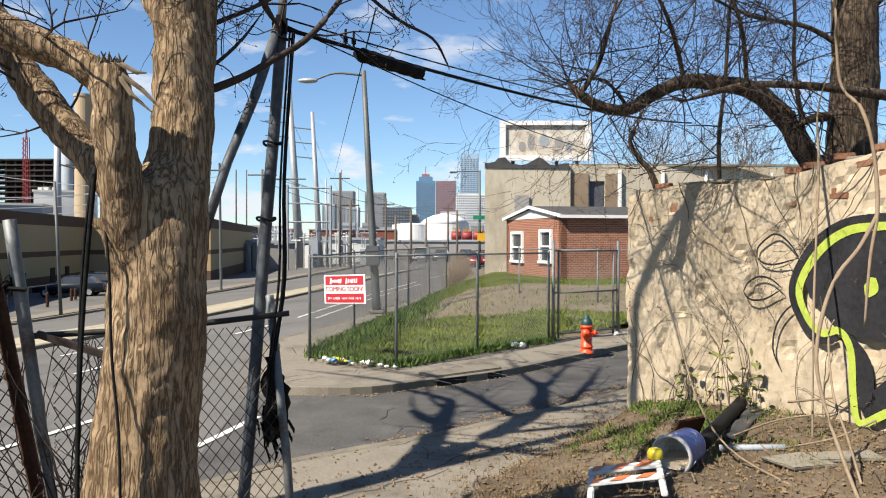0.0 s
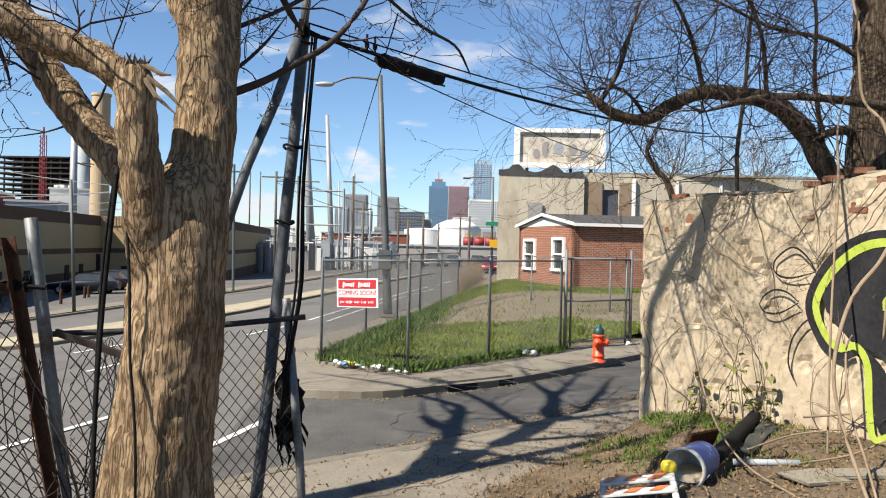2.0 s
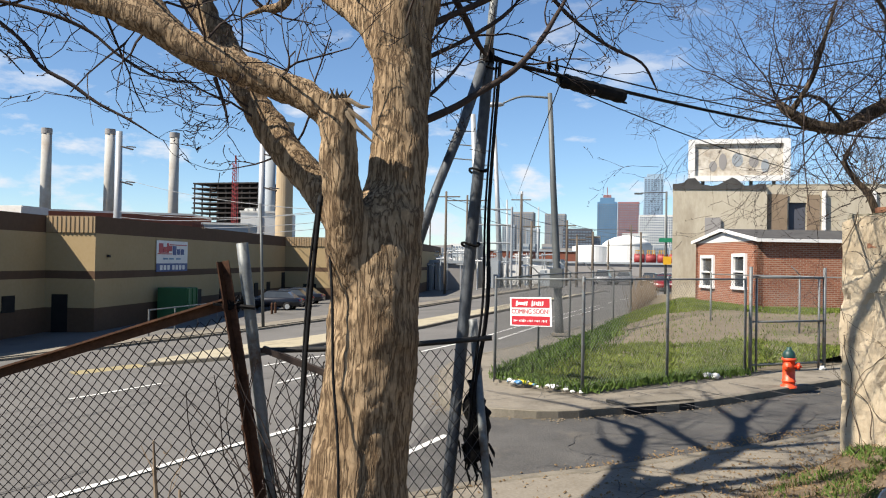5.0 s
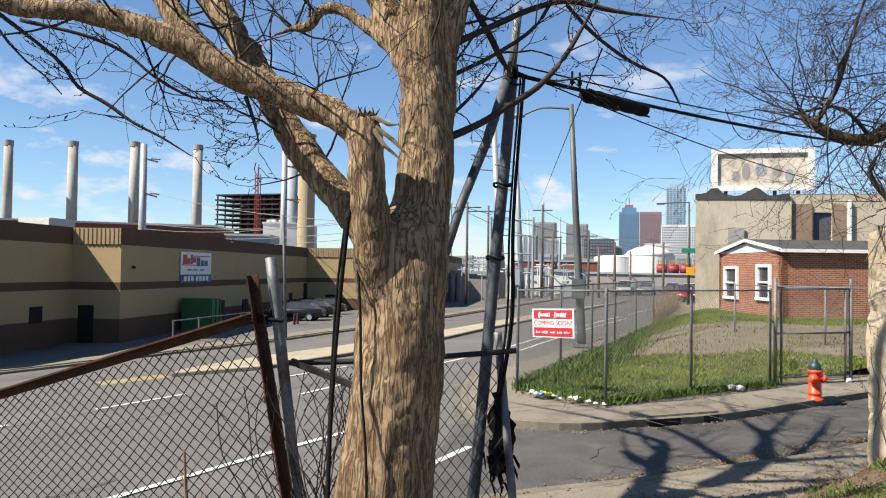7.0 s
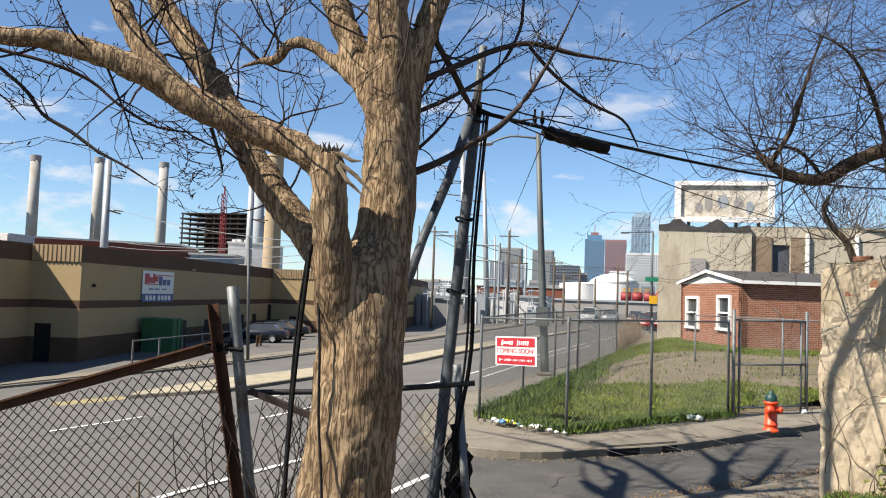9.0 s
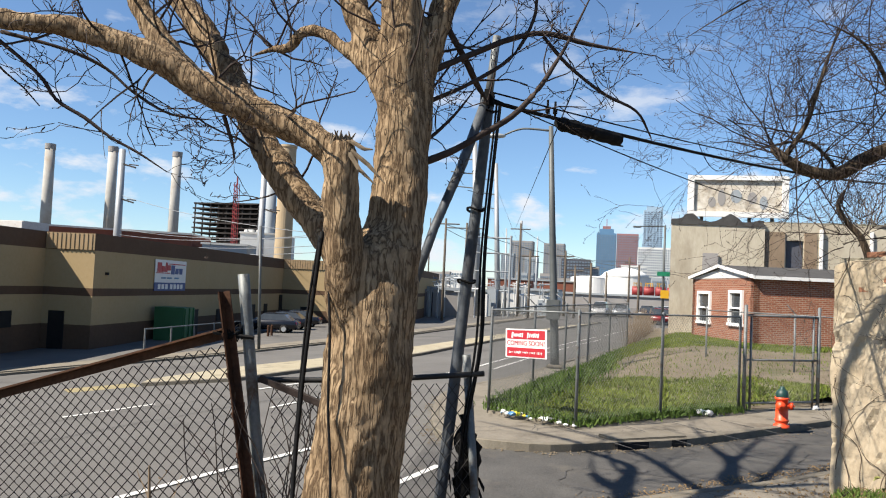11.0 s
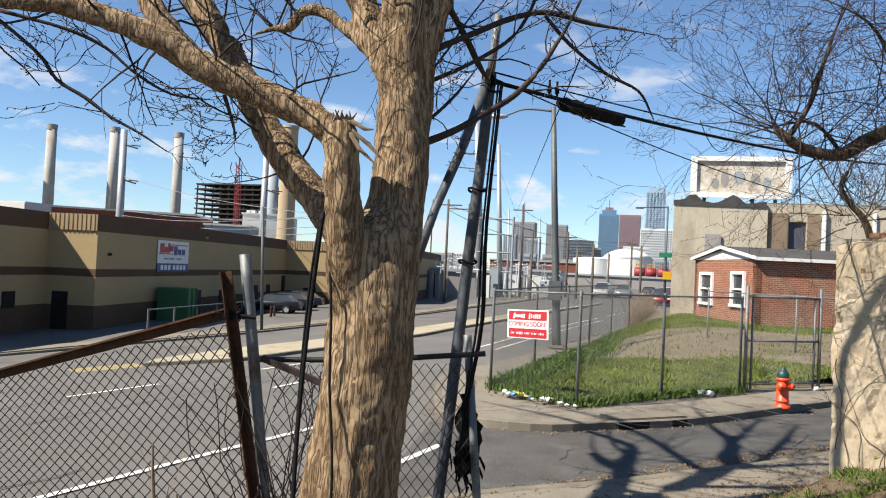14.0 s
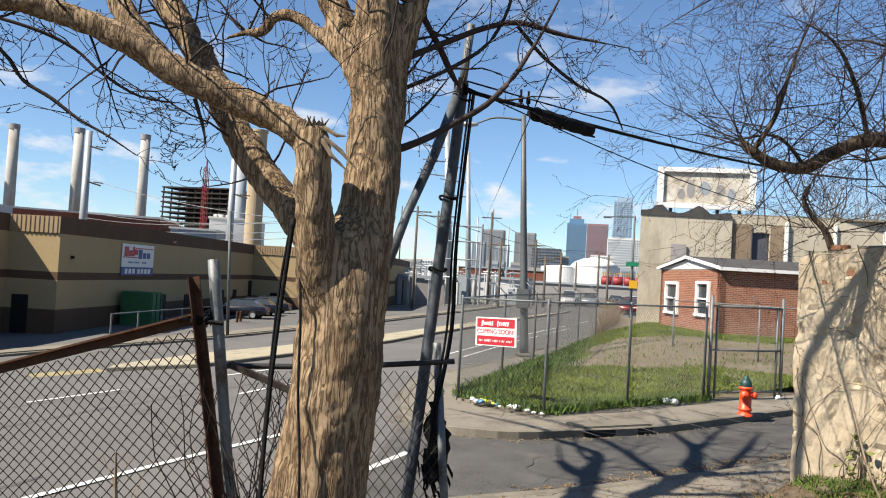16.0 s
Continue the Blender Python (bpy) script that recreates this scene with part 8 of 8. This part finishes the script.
# folding barricade lying down
bar = thing("barricade", "fallen traffic barricade with orange and white stripes", "barricade", (1.2, 5.9, 0.6))
q0, q1, q2 = Vector((1.08, 6.1, 0.68)), Vector((1.557, 6.0, 0.765)), Vector((0.88, 5.5, 0.66))
bu, bv = (q1 - q0).normalized(), (q2 - q0)
bv = (bv - bu * bv.dot(bu)).normalized()
bw = bv.cross(bu)
BM = Matrix((( bu.x, bv.x, bw.x, q0.x), (bu.y, bv.y, bw.y, q0.y), (bu.z, bv.z, bw.z, q0.z), (0, 0, 0, 1))) @ Matrix.Diagonal((0.8, 0.8, 1, 1))
for x in (0.03, 0.64):
    bm = bmesh.new()
    bbox(bm, (x, 0.35, 0), (0.055, 0.9, 0.04), 0.008, BM)
    part("leg", bm, "white_worn", bar, "scuffed white plastic leg")
for y, h in ((0.06, 0.16), (0.42, 0.12)):
    bm = bmesh.new()
    bbox(bm, (0.335, y, 0.03), (0.66, h, 0.025), 0.006, BM)
    bd = part("board", bm, "white_worn", bar, "white striped board")
    for k in range(3):
        bm = bmesh.new()
        v = [bm.verts.new(BM @ Vector((0.06 + 0.22 * k + dx, y + dy, 0.047))) for dx, dy in ((0, -h / 2), (0.11, -h / 2), (0.03, h / 2), (-0.08 if k else -0.03, h / 2))]
        bm.faces.new(v)
        st = part("stripe", bm, "stripe_orange", bd, "orange reflective stripe")
bm = bmesh.new()
bbox(bm, (0.335, 0.24, -0.01), (0.6, 0.06, 0.02), 0.005, BM)
part("cross_bar", bm, "white_worn", bar, "white cross bar")
wl_ = BM @ Vector((0.62, -0.07, 0.04))
bm = bmesh.new()
lathe(bm, [(0.045, 0), (0.058, 0.012), (0.058, 0.05), (0.045, 0.075), (0.015, 0.085)], wl_, 18)
part("warning_lamp", bm, "yellow", bar, "yellow warning lens", True)

bm = bmesh.new()
rod(bm, (2.36, 6.98, lot_height(2.36, 6.98) + 0.03), (2.85, 6.8, lot_height(2.85, 6.8) + 0.03), 0.028, 12)
tagged(part("plastic_pipe", bm, "tower_grey", None, "", True), "short grey plastic pipe on the earth", "pipe")
for x, y, sx, sy, rz in ((2.8, 6.45, 0.5, 0.32, 25), (3.25, 6.6, 0.6, 0.22, 10), (2.5, 7.55, 0.3, 0.2, 40), (1.6, 7.1, 0.35, 0.16, -40)):
    bm = bmesh.new()
    bbox(bm, (0, 0, 0), (sx, sy, 0.03), 0.008)
    for v in bm.verts:
        v.co += Vector((0.12 * noise.noise(v.co * 7), 0.09 * noise.noise(v.co * 7 + Vector((3, 0, 0))), 0))
    ob = tagged(part("plaster_slab", bm, "cap" if sx > 0.4 else "dry"), "flat broken piece of pale plaster on the earth", "scrap", "board scraps")
    ob.matrix_basis = pose(x, y, lot_height(x, y) + 0.012, rz / 14, 2, rz)
bm = bmesh.new()
bbox(bm, (0, 0, 0), (0.42, 0.025, 0.3), 0.008)
ob = tagged(part("board", bm, "rust"), "reddish-brown board stuck in the earth bank", "board")
ob.matrix_basis = pose(2.3, 7.7, lot_height(2.3, 7.7) + 0.1, 25, 0, 35)
for pts, lab in (([(2.55, 8.9, 1.5), (2.35, 7.6, 0.98), (2.3, 6.6, 0.75), (2.5, 5.9, 0.66)], "long pale dead cane leaning over the lot"), ([(2.8, 6.9, 0.66), (3.3, 6.9, 0.75), (3.55, 6.7, 0.95)], "pale dead cane on the earth"), ([(2.65, 7.5, 0.62), (3.2, 7.75, 0.72), (3.7, 7.7, 0.8)], "pale dead cane by the wall")):
    bm = bmesh.new()
    tube(bm, smooth_path([(*q, 0.009) for q in pts], 5), 6)
    tagged(part("dead_cane", bm, "vine", None, "", True), lab, "stick", "dead canes")

# litter along the lot fence
rng = random.Random(17)
for k in range(26):
    t = rng.random()
    x, y = -2.35 + 1.5 * t + rng.gauss(0, 0.06), 15.65 - 1.05 * t + rng.gauss(0, 0.1)
    s = rng.uniform(0.03, 0.085)
    bm = bmesh.new()
    v = bmesh.ops.create_icosphere(bm, subdivisions=2, radius=1)["verts"]
    for w in v:
        w.co *= 1 + 0.5 * noise.noise(w.co * 2.3 + Vector((k, 0, 0)))
    bmesh.ops.transform(bm, matrix=pose(x, y, 0.13 + s * 0.3, 0, 0, rng.uniform(0, 360)) @ Matrix.Diagonal((s, s * 0.7, s * 0.5, 1)), verts=v)
    c = rng.choice(("plastic_bag", "plastic_bag", "litter_blue", "yellow", "plastic_bag", "gravel"))
    tagged(part("litter", bm, c), {"plastic_bag": "crumpled white plastic litter by the fence", "litter_blue": "crumpled blue wrapper by the fence", "yellow": "crumpled yellow wrapper by the fence", "gravel": "crumpled grey paper by the fence"}[c], "litter", "litter by the fence")
for x, y in ((1.55, 17.5), (1.7, 17.45), (4.2, 19.6)):
    bm = bmesh.new()
    v = bmesh.ops.create_icosphere(bm, subdivisions=2, radius=1)["verts"]
    for w in v:
        w.co *= 1 + 0.5 * noise.noise(w.co * 2.3 + Vector((x, 0, 0)))
    bmesh.ops.transform(bm, matrix=pose(x, y, 0.17) @ Matrix.Diagonal((0.09, 0.07, 0.06, 1)), verts=v)
    tagged(part("litter", bm, "plastic_bag"), "crumpled white plastic litter by the fence", "litter", "litter by the fence")

# storm drain in the far kerb and flags of the pavement
dr = thing("storm_drain", "dark storm drain opening in the corner kerb", "drain", (0.5, 13.9, 0))
# no hole is cut: a near-black bar paints the shade of the opening
bm = bmesh.new()
d = Vector((1.17 + 0.24, 14.53 - 13.41, 0)).normalized()
box(bm, (0, 0, 0), (1.45, 0.12, 0.12), Matrix.Translation((0.42, 13.82, 0.068)) @ Matrix.Rotation(math.atan2(d.y, d.x), 4, "Z"))
part("opening", bm, "dark", dr, "near-black bar in place of the shaded opening")
bm = bmesh.new()
bbox(bm, (0, 0, 0), (1.5, 0.5, 0.05), 0.015, Matrix.Translation((0.3, 14.1, 0.145)) @ Matrix.Rotation(math.atan2(d.y, d.x), 4, "Z"))
part("cover_slab", bm, "kerb", dr, "worn concrete cover")
for k in range(11):
    t = k / 10
    a = Vector((-0.87 + (-1.47 + 0.87) * 0, 14.6, 0)) + d * (k * 1.25 - 1.5)
    b = a + Vector((d.y, -d.x, 0)) * 1.9
    bm = bmesh.new()
    m = (a + b) / 2
    if not (m.y > 13.2):
        bm.free()
        continue
    box(bm, (0, 0, 0), (0.022, (b - a).length, 0.004), Matrix.Translation((m.x, m.y, 0.133)) @ Matrix.Rotation(math.atan2(d.y, d.x), 4, "Z"))
    tagged(part("pavement_joint", bm, "roof"), "dark joint between pavement flags", "joint", "", "structure")

# grit, leaves and stones along the near pavement and kerb
rng = random.Random(23)
verts, faces = [], []
for _ in range(2600):
    t = rng.random() ** 0.8 * 9.5 - 1.5
    o = rng.choice((rng.gauss(-0.15, 0.12), rng.gauss(1.25, 0.35), rng.uniform(-0.1, 1.5)))
    x, y = -1.45 + 0.70 * t + 0.72 * o, 8.62 + 0.715 * t - 0.69 * o
    s = rng.uniform(0.006, 0.026)
    a = rng.uniform(0, 6.28)
    z = 0.117 if o > 0.02 else 0.012
    u, v = Vector((math.cos(a), math.sin(a), 0.2)) * s, Vector((-math.sin(a), math.cos(a), -0.1)) * s * 0.7
    c = Vector((x, y, z + s * 0.3))
    i = len(verts)
    verts += [tuple(c + q) for q in (-u, v, u, -v, Vector((0, 0, s * 0.7)))]
    faces += [(i, i + 1, i + 4), (i + 1, i + 2, i + 4), (i + 2, i + 3, i + 4), (i + 3, i, i + 4)]
me = bpy.data.meshes.new("grit")
me.from_pydata(verts, [], faces)
me.materials.append(M["dry"])
tagged(new("grit", me), "dead leaves and grit on the near pavement", "debris", "", "stuff")
verts, faces = [], []
for _ in range(2200):
    k = rng.uniform(0, 11)
    i0 = int(k)
    (ax_, ay_), (bx_, by_) = KERB_FAR[i0], KERB_FAR[i0 + 1]
    f = k - i0
    o = abs(rng.gauss(0, 0.25))
    x, y = ax_ + (bx_ - ax_) * f + 0.7 * o * rng.choice((1, -1)), ay_ + (by_ - ay_) * f - 0.5 * o
    s = rng.uniform(0.01, 0.035)
    a = rng.uniform(0, 6.28)
    u, v = Vector((math.cos(a), math.sin(a), 0)) * s, Vector((-math.sin(a), math.cos(a), 0)) * s * 0.7
    c = Vector((x, y, g(x, y) + 0.016))
    i = len(verts)
    verts += [tuple(c + q) for q in (-u, v, u, -v, Vector((0, 0, s * 0.6)))]
    faces += [(i, i + 1, i + 4), (i + 1, i + 2, i + 4), (i + 2, i + 3, i + 4), (i + 3, i, i + 4)]
me = bpy.data.meshes.new("gutter_grit")
me.from_pydata(verts, [], faces)
me.materials.append(M["gravel"])
tagged(new("gutter_grit", me), "grit washed into the gutter of the corner", "debris", "", "stuff")
# cracks in the pavements and the side street
rng = random.Random(29)
for k in range(26):
    if k < 12:
        x, y, z, lab = rng.uniform(-1, 2.2), 0, 0.1175, "dark crack across the near pavement"
        y = 8.1 + 1.02 * x + rng.uniform(-0.5, 0.4)
    elif k < 20:
        x, y, z, lab = rng.uniform(-2.2, 3.2), 0, 0.016, "dark crack in the side street"
        y = 11.2 + 0.95 * x + rng.uniform(-1.2, 1.4)
    else:
        x, y, z, lab = rng.uniform(-2.6, 2.2), 0, 0.1335, "dark crack across the corner pavement"
        y = 14.3 + 0.8 * max(x, -0.5) + rng.uniform(-0.5, 0.5)
    a = rng.uniform(0, 6.28)
    pts = []
    for i in range(9):
        pts.append((x, y))
        a += rng.gauss(0, 0.5)
        x, y = x + 0.2 * math.cos(a), y + 0.2 * math.sin(a)
    bm = bmesh.new()
    prev = None
    for i, (px, py) in enumerate(pts):
        w = 0.009 * (1 - abs(i - 4) / 5) + 0.002
        cur = [bm.verts.new((px - w, py + w, z)), bm.verts.new((px + w, py - w, z))]
        if prev:
            bm.faces.new((prev[0], prev[1], cur[1], cur[0]))
        prev = cur
    bmesh.ops.recalc_face_normals(bm, faces=bm.faces)
    tagged(part("crack", bm, "roof"), lab, "crack", "", "structure")
